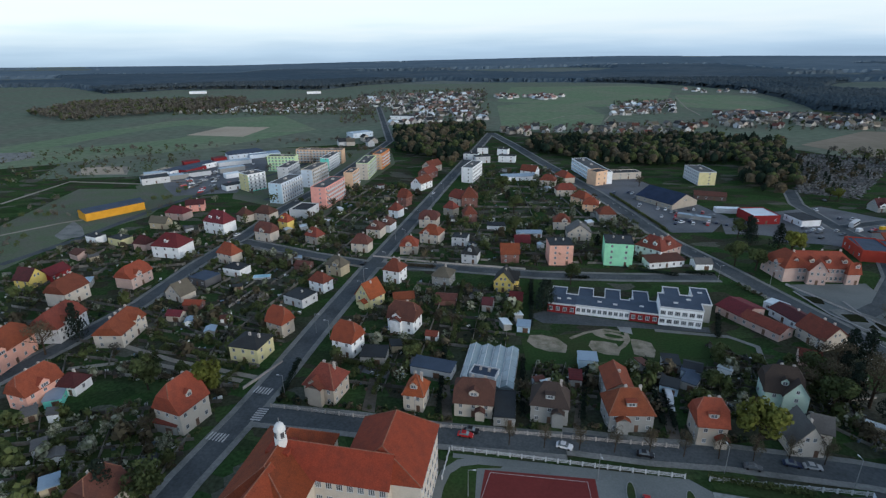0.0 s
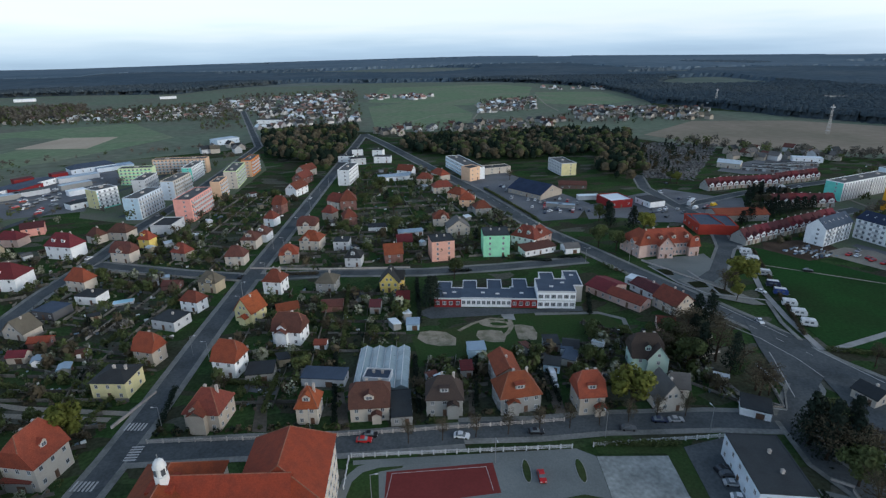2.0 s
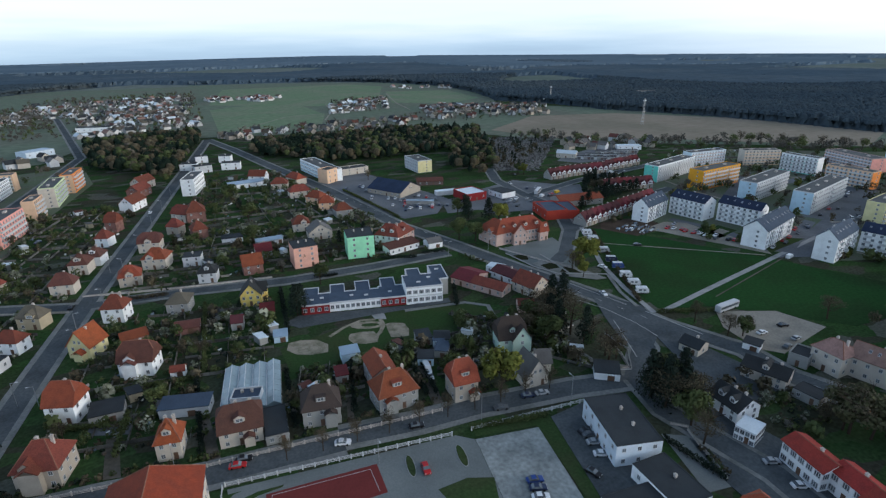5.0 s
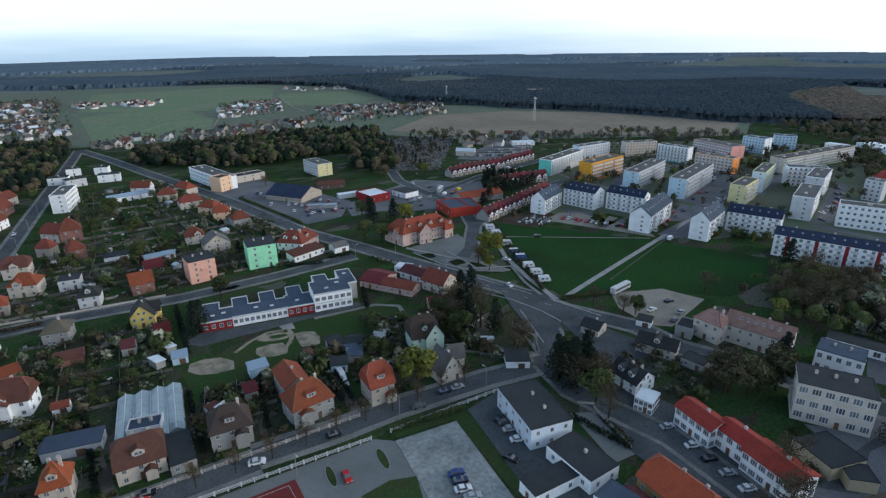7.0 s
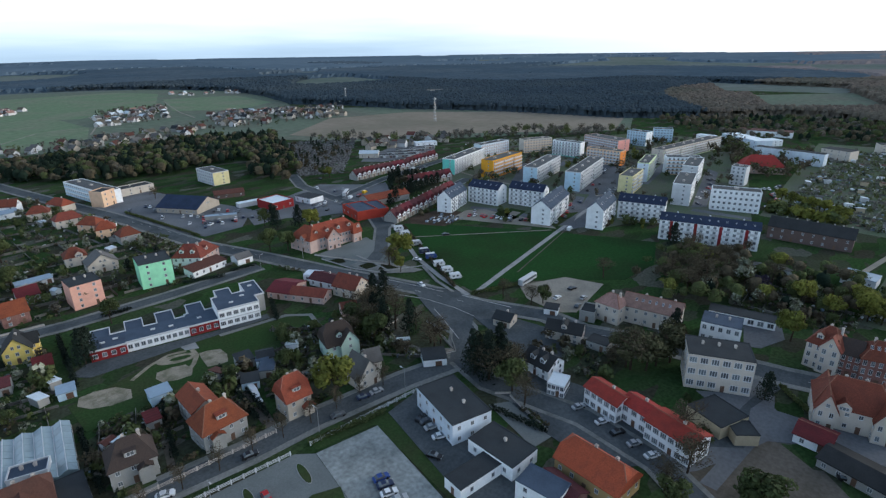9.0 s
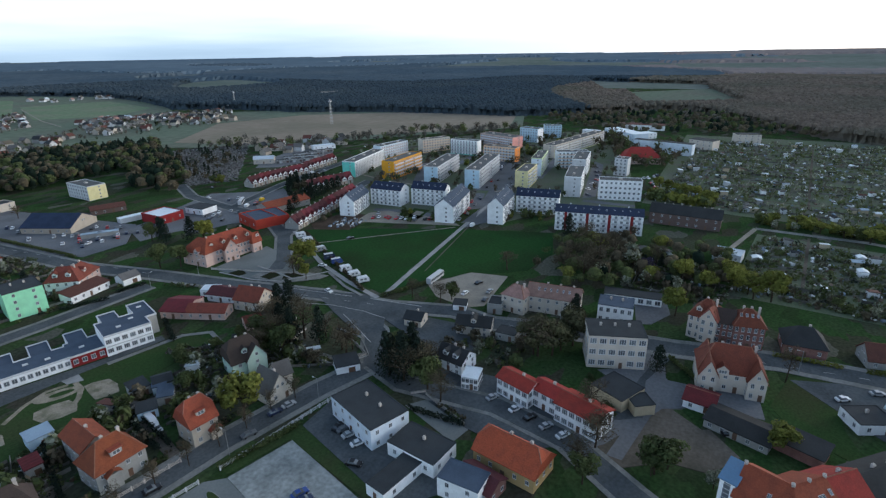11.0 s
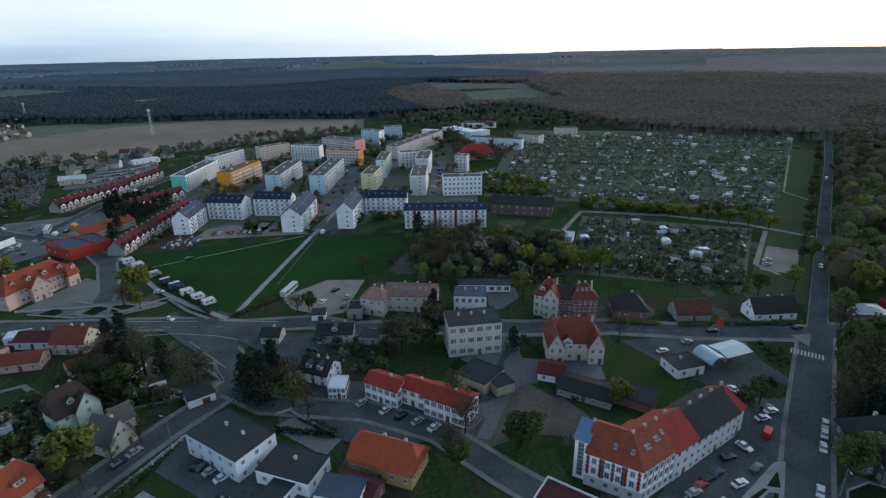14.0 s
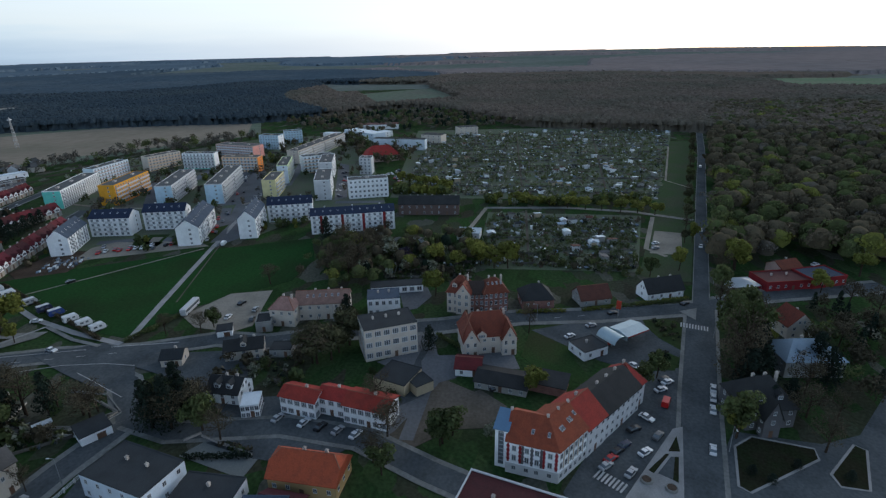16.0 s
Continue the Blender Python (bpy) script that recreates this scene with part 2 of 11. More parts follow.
LEAVES = {
    "green": material("spring leaves", (0.086, 0.108, 0.040), 0.8, 0.42, 0.13, 1.2, per_object=0.25, per_island=0.14, translucent=0.25),
    "yellow": material("yellow-green leaves", (0.176, 0.188, 0.040), 0.8, 0.42, 0.13, 1.2, per_object=0.2, per_island=0.14, translucent=0.25),
    "dark": material("conifer needles", (0.017, 0.027, 0.019), 0.85, 0.42, 0.13, 1.2, per_object=0.25, per_island=0.14),
    "brown": material("budding twigs", (0.088, 0.075, 0.047), 0.9, 0.42, 0.13, 1.2, per_object=0.2, per_island=0.14),
    "blossom": material("white blossom", (0.25, 0.26, 0.20), 0.85, 0.3, 0.6, 3.0, per_object=0.25, per_island=0.5, translucent=0.2,
                        second=(0.09, 0.11, 0.05)),
    "grey": material("bare grey twigs", (0.120, 0.112, 0.092), 0.9, 0.42, 0.10, 0.9, per_object=0.2, per_island=0.2),
    "olive": material("thin olive leaves", (0.078, 0.080, 0.040), 0.85, 0.42, 0.13, 1.2, per_object=0.2, per_island=0.14, translucent=0.2),
    "purple": material("purple leaves", (0.030, 0.024, 0.045), 0.85, 0.3, 0.13, 1.2, per_island=0.15),
}
CROWNS = {
    "green": material("dense green crown", (0.074, 0.092, 0.036), 0.95, 0.5, 0.35, 2.2, 0.8, per_island=0.30, second=(0.060, 0.062, 0.030)),
    "yellow": material("dense yellow-green crown", (0.130, 0.138, 0.036), 0.95, 0.5, 0.35, 2.2, 0.8, per_island=0.2, second=(0.085, 0.090, 0.030)),
    "dark": material("dense conifer crown", (0.017, 0.027, 0.019), 0.95, 0.5, 0.35, 2.2, 0.8, per_island=0.25),
    "brown": material("dense budding crown", (0.100, 0.083, 0.054), 0.95, 0.5, 0.35, 2.2, 0.8, per_island=0.30, second=(0.072, 0.066, 0.042)),
    "grey": material("dense bare crown", (0.112, 0.098, 0.076), 0.95, 0.5, 0.35, 2.2, 0.8, per_island=0.25, second=(0.080, 0.072, 0.056)),
}

# ---- mesh helpers ----
OBSTACLES = []          # x, y, radius of what stands on the ground
STRIPS = []             # ax, ay, bx, by, half width of roads and paths


def mesh_of(name, bm, *mats):
    me = bpy.data.meshes.new(name)
    bm.normal_update()
    bm.to_mesh(me)
    bm.free()
    for m in mats:
        me.materials.append(m)
    return me


def thing(name, m, label, category, group="", kind=""):
    ob = new(name)
    ob.empty_display_size = 0.5
    ob.matrix_world = m
    return tagged(ob, label, category, group, kind)


def part(name, data, mat, parent, label="", m=None):
    """Links a bmesh or a shared mesh as one mesh object under a thing or a part."""
    if isinstance(data, bmesh.types.BMesh):
        data = mesh_of(name, data, mat)
    ob = new(name, data)
    ob.parent = parent
    if m is not None:
        ob.matrix_basis = m
    return tagged(ob, label)


def box(bm, x0, x1, y0, y1, z0, z1, slot=0, taper=0.0):
    t = taper
    v = [bm.verts.new(p) for p in ((x0, y0, z0), (x1, y0, z0), (x1, y1, z0), (x0, y1, z0),
                                   (x0 + t, y0 + t, z1), (x1 - t, y0 + t, z1), (x1 - t, y1 - t, z1), (x0 + t, y1 - t, z1))]
    for q in ((3, 2, 1, 0), (4, 5, 6, 7), (0, 1, 5, 4), (1, 2, 6, 5), (2, 3, 7, 6), (3, 0, 4, 7)):
        bm.faces.new([v[i] for i in q]).material_index = slot
    return bm


def prism(bm, profile, a0, a1, along="x", slot=0):
    """Extrudes a closed profile of (across, z) along x or y."""
    put = (lambda a, p: (a, p[0], p[1])) if along == "x" else (lambda a, p: (p[0], a, p[1]))
    first, last = [bm.verts.new(put(a0, p)) for p in profile], [bm.verts.new(put(a1, p)) for p in profile]
    k = len(profile)
    for i in range(k):
        bm.faces.new((first[i], first[(i + 1) % k], last[(i + 1) % k], last[i])).material_index = slot
    bm.faces.new(first[::-1]).material_index = slot
    bm.faces.new(last).material_index = slot
    return bm


def solid(bm, verts, faces, slot=0):
    v = [bm.verts.new(p) for p in verts]
    for f in faces:
        bm.faces.new([v[i] for i in f]).material_index = slot
    return bm


def fresh():
    return bmesh.new()


def finish(bm):
    bmesh.ops.recalc_face_normals(bm, faces=bm.faces)
    return bm


# ---- shared pieces: a pane with its frame, doors, balconies ----
def window_mesh(name, bars, frame_mat=FRAME):
    """One metre wide and high, facing -y: one connected sheet whose frame and sill stand proud of the panes."""
    bm = fresh()
    xs = [-0.5, -0.42]
    for b in bars:
        xs += [b - 0.035, b + 0.035]
    xs += [0.42, 0.5]
    zs = [-0.5, -0.41, 0.42, 0.5]
    grid = [[bm.verts.new((x, -0.02, z)) for x in xs] for z in zs]
    proud = []
    for j in range(3):
        for i in range(len(xs) - 1):
            f = bm.faces.new((grid[j][i], grid[j][i + 1], grid[j + 1][i + 1], grid[j + 1][i]))
            f.material_index = 1 if j == 1 and i % 2 else 0
            if not f.material_index:
                proud.append(f)
    made = bmesh.ops.extrude_face_region(bm, geom=proud)["geom"]
    for v in made:
        if isinstance(v, bmesh.types.BMVert):
            v.co.y -= 0.05 if v.co.z > -0.45 else 0.12
    return mesh_of(name, bm, frame_mat, GLASS)


WINDOW = window_mesh("window", (0.0,))
WIDE_WINDOW = window_mesh("wide_window", (-0.17, 0.17))
DOOR = mesh_of("door", box(fresh(), -0.5, 0.5, -0.06, 0.02, 0, 1, 0), WOOD_DOOR)


def facing(side, w, d):
    """The pose of the middle of a wall's foot: 0 front, 1 right, 2 back, 3 left."""
    return (pose(0, -d / 2, 0), pose(w / 2, 0, 0, 0, 0, 90), pose(0, d / 2, 0, 0, 0, 180), pose(-w / 2, 0, 0, 0, 0, 270))[side]


def openings(parent, w, d, h, floors, sides=(0, 1, 2, 3), bay=3.2, size=(1.15, 1.4), door=0, mesh=None, base=0.0, skip_ground=False):
    mesh = mesh or WINDOW
    storey = (h - base) / floors
    for side in sides:
        length = w if side in (0, 2) else d
        m = facing(side, w, d)
        count = max(1, int(length / bay))
        step = length / count
        for floor in range(floors):
            if floor == 0 and skip_ground:
                continue
            for i in range(count):
                x = (i + 0.5) * step - length / 2
                if floor == 0 and side == door and i == count // 2:
                    part("door", DOOR, None, parent, "", m @ pose(x, 0, 0.1) @ Matrix.Diagonal((1.1, 1, 2.2, 1)))
                    continue
                z = base + floor * storey + storey * 0.52
                part("window", mesh, None, parent, "", m @ pose(x, 0, z) @ Matrix.Diagonal((size[0], 1, size[1], 1)))


def roof_mesh(w, d, h, kind, rise, over=0.45):
    """A roof over a w by d house with its eaves at h, the ridge along x."""
    bm = fresh()
    s = rise / (d / 2)
    e, x, y = h - over * s, w / 2 + over, d / 2 + over
    if kind == "gable":
        prism(bm, [(-y, e), (0, h + rise), (y, e), (y, e + 0.28), (0, h + rise + 0.28), (-y, e + 0.28)], -x, x)
    elif kind == "half":
        c, k = 0.45, 0.55
        z, zc = h + rise + 0.2, h + rise * k + 0.2
        yc = y * (1 - k)
        r = x - c * d / 2
        v = []
        for sx in (-1, 1):
            v += [(sx * x, -y, e), (sx * x, y, e), (sx * x, -y, e + 0.2), (sx * x, y, e + 0.2), (sx * x, -yc, zc), (sx * x, yc, zc), (sx * r, 0, z)]
        solid(bm, v, [(0, 7, 9, 2), (1, 3, 10, 8), (2, 9, 11, 13, 6, 4), (3, 5, 6, 13, 12, 10), (4, 6, 5), (11, 12, 13),
                      (0, 1, 8, 7), (0, 2, 4, 5, 3, 1), (7, 8, 10, 12, 11, 9)])
    elif kind == "mono":
        prism(bm, [(-y, h), (y, h + rise), (y, h + rise + 0.25), (-y, h + 0.25)], -x, x)
    else:
        r = max(0.25, (w - d) / 2 + (0.12 * d if kind == "hip" else 0.3 * d))
        v = [(-x, -y, e), (x, -y, e), (x, y, e), (-x, y, e), (-x, -y, e + 0.18), (x, -y, e + 0.18), (x, y, e + 0.18), (-x, y, e + 0.18),
             (-r, 0, h + rise), (r, 0, h + rise)]
        solid(bm, v, [(3, 2, 1, 0), (0, 1, 5, 4), (1, 2, 6, 5), (2, 3, 7, 6), (3, 0, 4, 7), (4, 5, 9, 8), (6, 7, 8, 9), (5, 6, 9), (7, 4, 8)])
    return finish(bm)


RIDGE = material("mortared ridge tiles", (0.25, 0.115, 0.078), 0.9, 0.4, 0.8, 3.0, per_object=0.15)


def ridge_tiles(w, d, h, kind, rise, over=0.45):
    """Half-round tiles along the ridge and down the hips, as slim three-sided bars."""
    e, x, y = h - over * rise / (d / 2), w / 2 + over, d / 2 + over
    top = h + rise + {"gable": 0.26, "half": 0.19}.get(kind, 0.0)
    r = {"gable": x, "half": x - 0.45 * d / 2}.get(kind, max(0.25, (w - d) / 2 + (0.12 * d if kind == "hip" else 0.3 * d)))
    bm = fresh()
    lines = [((-r, 0, top), (r, 0, top))]
    if kind in ("hip", "pyramid"):
        lines += [((sx * x, sy * y, e + 0.17), (sx * r, 0, top)) for sx in (-1, 1) for sy in (-1, 1)]
    if kind == "half":
        lines += [((sx * x, sy * y * 0.45, h + rise * 0.55 + 0.19), (sx * r, 0, top)) for sx in (-1, 1) for sy in (-1, 1)]
    for p, q in lines:
        p, q = Vector(p), Vector(q)
        side = (q - p).cross(Vector((0, 0, 1))).normalized() * 0.15
        solid(bm, [p + side, p - side, p + Vector((0, 0, 0.13)), q + side, q - side, q + Vector((0, 0, 0.13))], [(0, 1, 2), (5, 4, 3), (0, 2, 5, 3), (1, 4, 5, 2), (0, 3, 4, 1)])
    return finish(bm)


def wall_mesh(w, d, h, kind, rise):
    bm = box(fresh(), -w / 2, w / 2, -d / 2, d / 2, -0.3, h)
    if kind in ("gable", "half", "mono"):
        top = {"gable": [(-d / 2, h - 0.02), (d / 2, h - 0.02), (0, h + rise - 0.04)],
               "half": [(-d / 2, h - 0.02), (d / 2, h - 0.02), (d * 0.22, h + rise * 0.52), (-d * 0.22, h + rise * 0.52)],
               "mono": [(-d / 2, h - 0.02), (d / 2, h - 0.02), (d / 2, h + rise - 0.04)]}[kind]
        prism(bm, top, -w / 2 + 0.01, w / 2 - 0.01)
    return finish(bm)


def chimney(parent, x, y, z, tall=1.6, mat=None):
    bm = box(fresh(), -0.35, 0.35, -0.3, 0.3, -1.8, tall)
    box(bm, -0.43, 0.43, -0.38, 0.38, tall - 0.3, tall - 0.15)
    box(bm, -0.18, 0.18, -0.18, 0.18, tall, tall + 0.15)
    part("chimney", bm, mat or CHIMNEY, parent, "", pose(x, y, z))


def dormer(parent, x, h, d, rise, wall, roof, size=1.9, up=0.25, kind="gable", front=-1):
    """A dormer on the front slope: cheeks, a window and a small roof."""
    s = rise / (d / 2)
    wide = size > 3
    z0 = h + rise * (-0.1 if wide else up)
    peak = 0.42 * size if wide else 0.8
    y0 = -d / 2 + (z0 - h) / s
    long_, tall = d / 2 - 0.6 if wide else min(1.5 / s + 1.0, d / 2), 1.5
    body = part("dormer", box(fresh(), -size / 2, size / 2, 0, long_, -0.4, tall), wall, parent, "", pose(x, y0, z0) if front < 0 else pose(x, -y0, z0, 0, 0, 180))
    o = 0.22
    if kind == "gable":
        bm = prism(fresh(), [(-size / 2 - o, tall - 0.1), (0, tall + peak + 0.05), (size / 2 + o, tall - 0.1), (size / 2 + o, tall + 0.08), (0, tall + peak + 0.25), (-size / 2 - o, tall + 0.08)],
                   -0.25, long_ + 0.8, "y")
        prism(body_gable := fresh(), [(-size / 2, tall - 0.01), (0, tall + peak), (size / 2, tall - 0.01)], 0.02, long_, "y")
        part("gable", finish(body_gable), wall, body)
    else:
        bm = solid(fresh(), [(-size / 2 - o, -0.25, tall), (size / 2 + o, -0.25, tall), (size / 2 + o, long_ + 1, tall + 0.3), (-size / 2 - o, long_ + 1, tall + 0.3),
                             (-size / 2 - o, -0.25, tall + 0.15), (size / 2 + o, -0.25, tall + 0.15), (size / 2 + o, long_ + 1, tall + 0.45), (-size / 2 - o, long_ + 1, tall + 0.45)],
                   [(3, 2, 1, 0), (4, 5, 6, 7), (0, 1, 5, 4), (1, 2, 6, 5), (2, 3, 7, 6), (3, 0, 4, 7)])
    part("dormer_roof", finish(bm), roof, body)
    part("window", WINDOW if size < 3 else WIDE_WINDOW, None, body, "", pose(0, 0, 0.75) @ Matrix.Diagonal((size * 0.7, 1, 1.1, 1)))


def house(x, y, turn, w, d, h, kind="hip", rise=4.0, wall="cream", roof="redtile", floors=2, chimneys=1, dormers=0, label="", category="house",
          ridge="x", windows=True, group="", back_dormers=0, bay=2.9, skylights=0, name="house", porch=None, dormer_kind="gable", sides=None, size=(1.05, 1.35), mesh=None, dormer_size=1.9, dormer_wall=None):
    """A house of w by d metres, its front wall towards local -y; ridge 'y' turns the roof by a quarter."""
    ob = thing(name, pose(x, y, 0, 0, 0, turn), label, category, group)
    OBSTACLES.append((x, y, math.hypot(w, d) * 0.42))
    wm, rm = plaster(wall), roofing(roof)
    quarter = pose(0, 0, 0, 0, 0, 90) if ridge == "y" else None
    rw, rd = (d, w) if ridge == "y" else (w, d)
    if kind == "flat":
        part("wall", wall_mesh(w, d, h, "flat", 0), wm, ob)
        bm = box(fresh(), -w / 2 + 0.25, w / 2 - 0.25, -d / 2 + 0.25, d / 2 - 0.25, h - 0.3, h + 0.06)
        part("roof", bm, rm, ob)
        bm = fresh()
        for a in ((-w / 2 - 0.06, w / 2 + 0.06, -d / 2 - 0.06, -d / 2 + 0.25), (-w / 2 - 0.06, w / 2 + 0.06, d / 2 - 0.25, d / 2 + 0.06),
                  (-w / 2 - 0.06, -w / 2 + 0.25, -d / 2 + 0.25, d / 2 - 0.25), (w / 2 - 0.25, w / 2 + 0.06, -d / 2 + 0.25, d / 2 - 0.25)):
            box(bm, *a, h - 0.1, h + (rise if rise >= 0.45 else 0.16))
        part("parapet", bm, wm if rise >= 0.45 else rm, ob)
        for i in range(chimneys):
            chimney(ob, (i - (chimneys - 1) / 2) * w / (chimneys + 1), d * 0.12, h, 1.1)
    else:
        part("wall", wall_mesh(rw, rd, h, kind, rise), wm, ob, "", quarter)
        part("roof", roof_mesh(rw, rd, h, kind, rise), rm, ob, "", quarter)
        if math.hypot(x, y) < 210 and kind in ("gable", "half", "hip", "pyramid") and roof in ("orange", "redtile", "bright", "oldtile", "school", "scarlet", "crimson", "pinktile"):
            part("ridge_tiles", ridge_tiles(rw, rd, h, kind, rise), RIDGE, ob, "", quarter)
        for i in range(chimneys):
            cx, cy = ((i - (chimneys - 1) / 2) * w / (chimneys + 1) + 0.1 * w, 0.08 * d)
            across = abs(cy if ridge == "x" else cx) / (rd / 2)
            if ridge == "y" and kind in ("gable", "half"):
                cx, cy = 0.07 * w, (i - (chimneys - 1) / 2) * d / (chimneys + 1)
            chimney(ob, cx, cy, h + rise * (1 - across) - 0.1, 1.3)
        if not dormers and kind in ("hip", "half") and ridge == "x" and floors == 2 and rise > 3.4 and 130 < math.hypot(x, y) < 330:
            # most of the older houses carry a gabled bay above the front
            pick = int(abs(x * 7 + y * 3)) % 4
            if pick < 3:
                dormer(ob, (-0.14, 0.0, 0.16)[pick] * w, h, d, rise, wm, rm, min(3.3, w * 0.36), kind="gable")
        if ridge == "x":
            for i in range(dormers):
                dormer(ob, (i - (dormers - 1) / 2) * w / (dormers + 0.6), h, d, rise, plaster(dormer_wall) if dormer_wall else wm, rm, dormer_size, kind=dormer_kind)
            for i in range(skylights):
                s = math.atan2(rise, d / 2)
                a = ((i + 0.5) / skylights - 0.5) * w * 0.7
                part("skylight", WINDOW, None, ob, "", pose(a, -d * 0.22, h + rise * 0.56 + 0.3, -90 + math.degrees(s), 0, 0) @ Matrix.Diagonal((0.8, 1, 1.3, 1)))
        if kind in ("gable", "half") and windows and rise > 2.5:
            for sx in (-1, 1):
                m = (quarter or Matrix()) @ pose(sx * rw / 2, 0, h + rise * 0.28, 0, 0, 90 * sx)
                for off in ((-0.9, 0.9) if rd > 7.5 else (0,)):
                    part("window", WINDOW, None, ob, "", m @ pose(off, 0, 0) @ Matrix.Diagonal((0.9, 1, 1.2, 1)))
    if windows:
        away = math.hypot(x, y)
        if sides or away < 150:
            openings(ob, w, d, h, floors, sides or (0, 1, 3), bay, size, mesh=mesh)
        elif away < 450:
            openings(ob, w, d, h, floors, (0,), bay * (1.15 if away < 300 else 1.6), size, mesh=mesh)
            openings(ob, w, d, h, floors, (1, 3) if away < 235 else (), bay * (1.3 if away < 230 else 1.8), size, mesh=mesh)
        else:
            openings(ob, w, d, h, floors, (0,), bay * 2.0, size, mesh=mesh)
    if porch:
        px_, pw, pd, ph, pkind, proof = porch
        annex = part("porch", box(fresh(), px_ - pw / 2, px_ + pw / 2, -d / 2 - pd, -d / 2 + 0.05, -0.2, ph), wm, ob)
        part("porch_roof", roof_mesh(pd + 0.4, pw, ph, pkind, pw * 0.32, 0.25), roofing(proof), annex, "", pose(px_, -d / 2 - pd / 2, 0, 0, 0, 90))
    return ob


def hut(x, y, turn, w, d, h=2.4, wall="grey", roof="felt", kind="mono", rise=0.4, label="", category="shed", name="shed"):
    """A shed, garage or small outbuilding with a door and one opening."""
    ob = tagged(new(name, mesh_of(name, wall_mesh(w, d, h, kind, rise), plaster(wall))), label, category)
    ob.matrix_world = pose(x, y, 0, 0, 0, turn)
    OBSTACLES.append((x, y, math.hypot(w, d) * 0.4))
    part("roof", roof_mesh(w, d, h, kind, rise, 0.25), roofing(roof), ob)
    if math.hypot(x, y) < 300:
        part("door", DOOR, None, ob, "", facing(0, w, d) @ pose(w * 0.15, 0, 0.05) @ Matrix.Diagonal((min(2.2, w * 0.4), 1, 2.0, 1)))
    if name != "garden_shed" and math.hypot(x, y) < 300:
        part("window", WINDOW, None, ob, "", facing(1, w, d) @ pose(0, 0, h * 0.6) @ Matrix.Diagonal((0.9, 1, 0.8, 1)))
    return ob


def band_mesh(name, length, count, width, tall, mats):
    """One storey's glazing along x, facing -y: a single sheet of panes between flush piers."""
    bm = fresh()
    xs = []
    for i in range(count):
        x = (i + 0.5) * length / count - length / 2
        xs += [x - width / 2, x - width / 2 + 0.1, x + width / 2 - 0.1, x + width / 2]
    low, high = [bm.verts.new((x, 0, -tall / 2)) for x in xs], [bm.verts.new((x, 0, tall / 2)) for x in xs]
    proud = []
    for i in range(len(xs) - 1):
        f = bm.faces.new((low[i], low[i + 1], high[i + 1], high[i]))
        f.material_index = (1, 2, 1, 0)[i % 4]
        if i % 4 != 1:
            proud.append(f)
    for v in {v for f in proud for v in f.verts}:
        v.co.y = -0.03
    return mesh_of(name, bm, *mats)


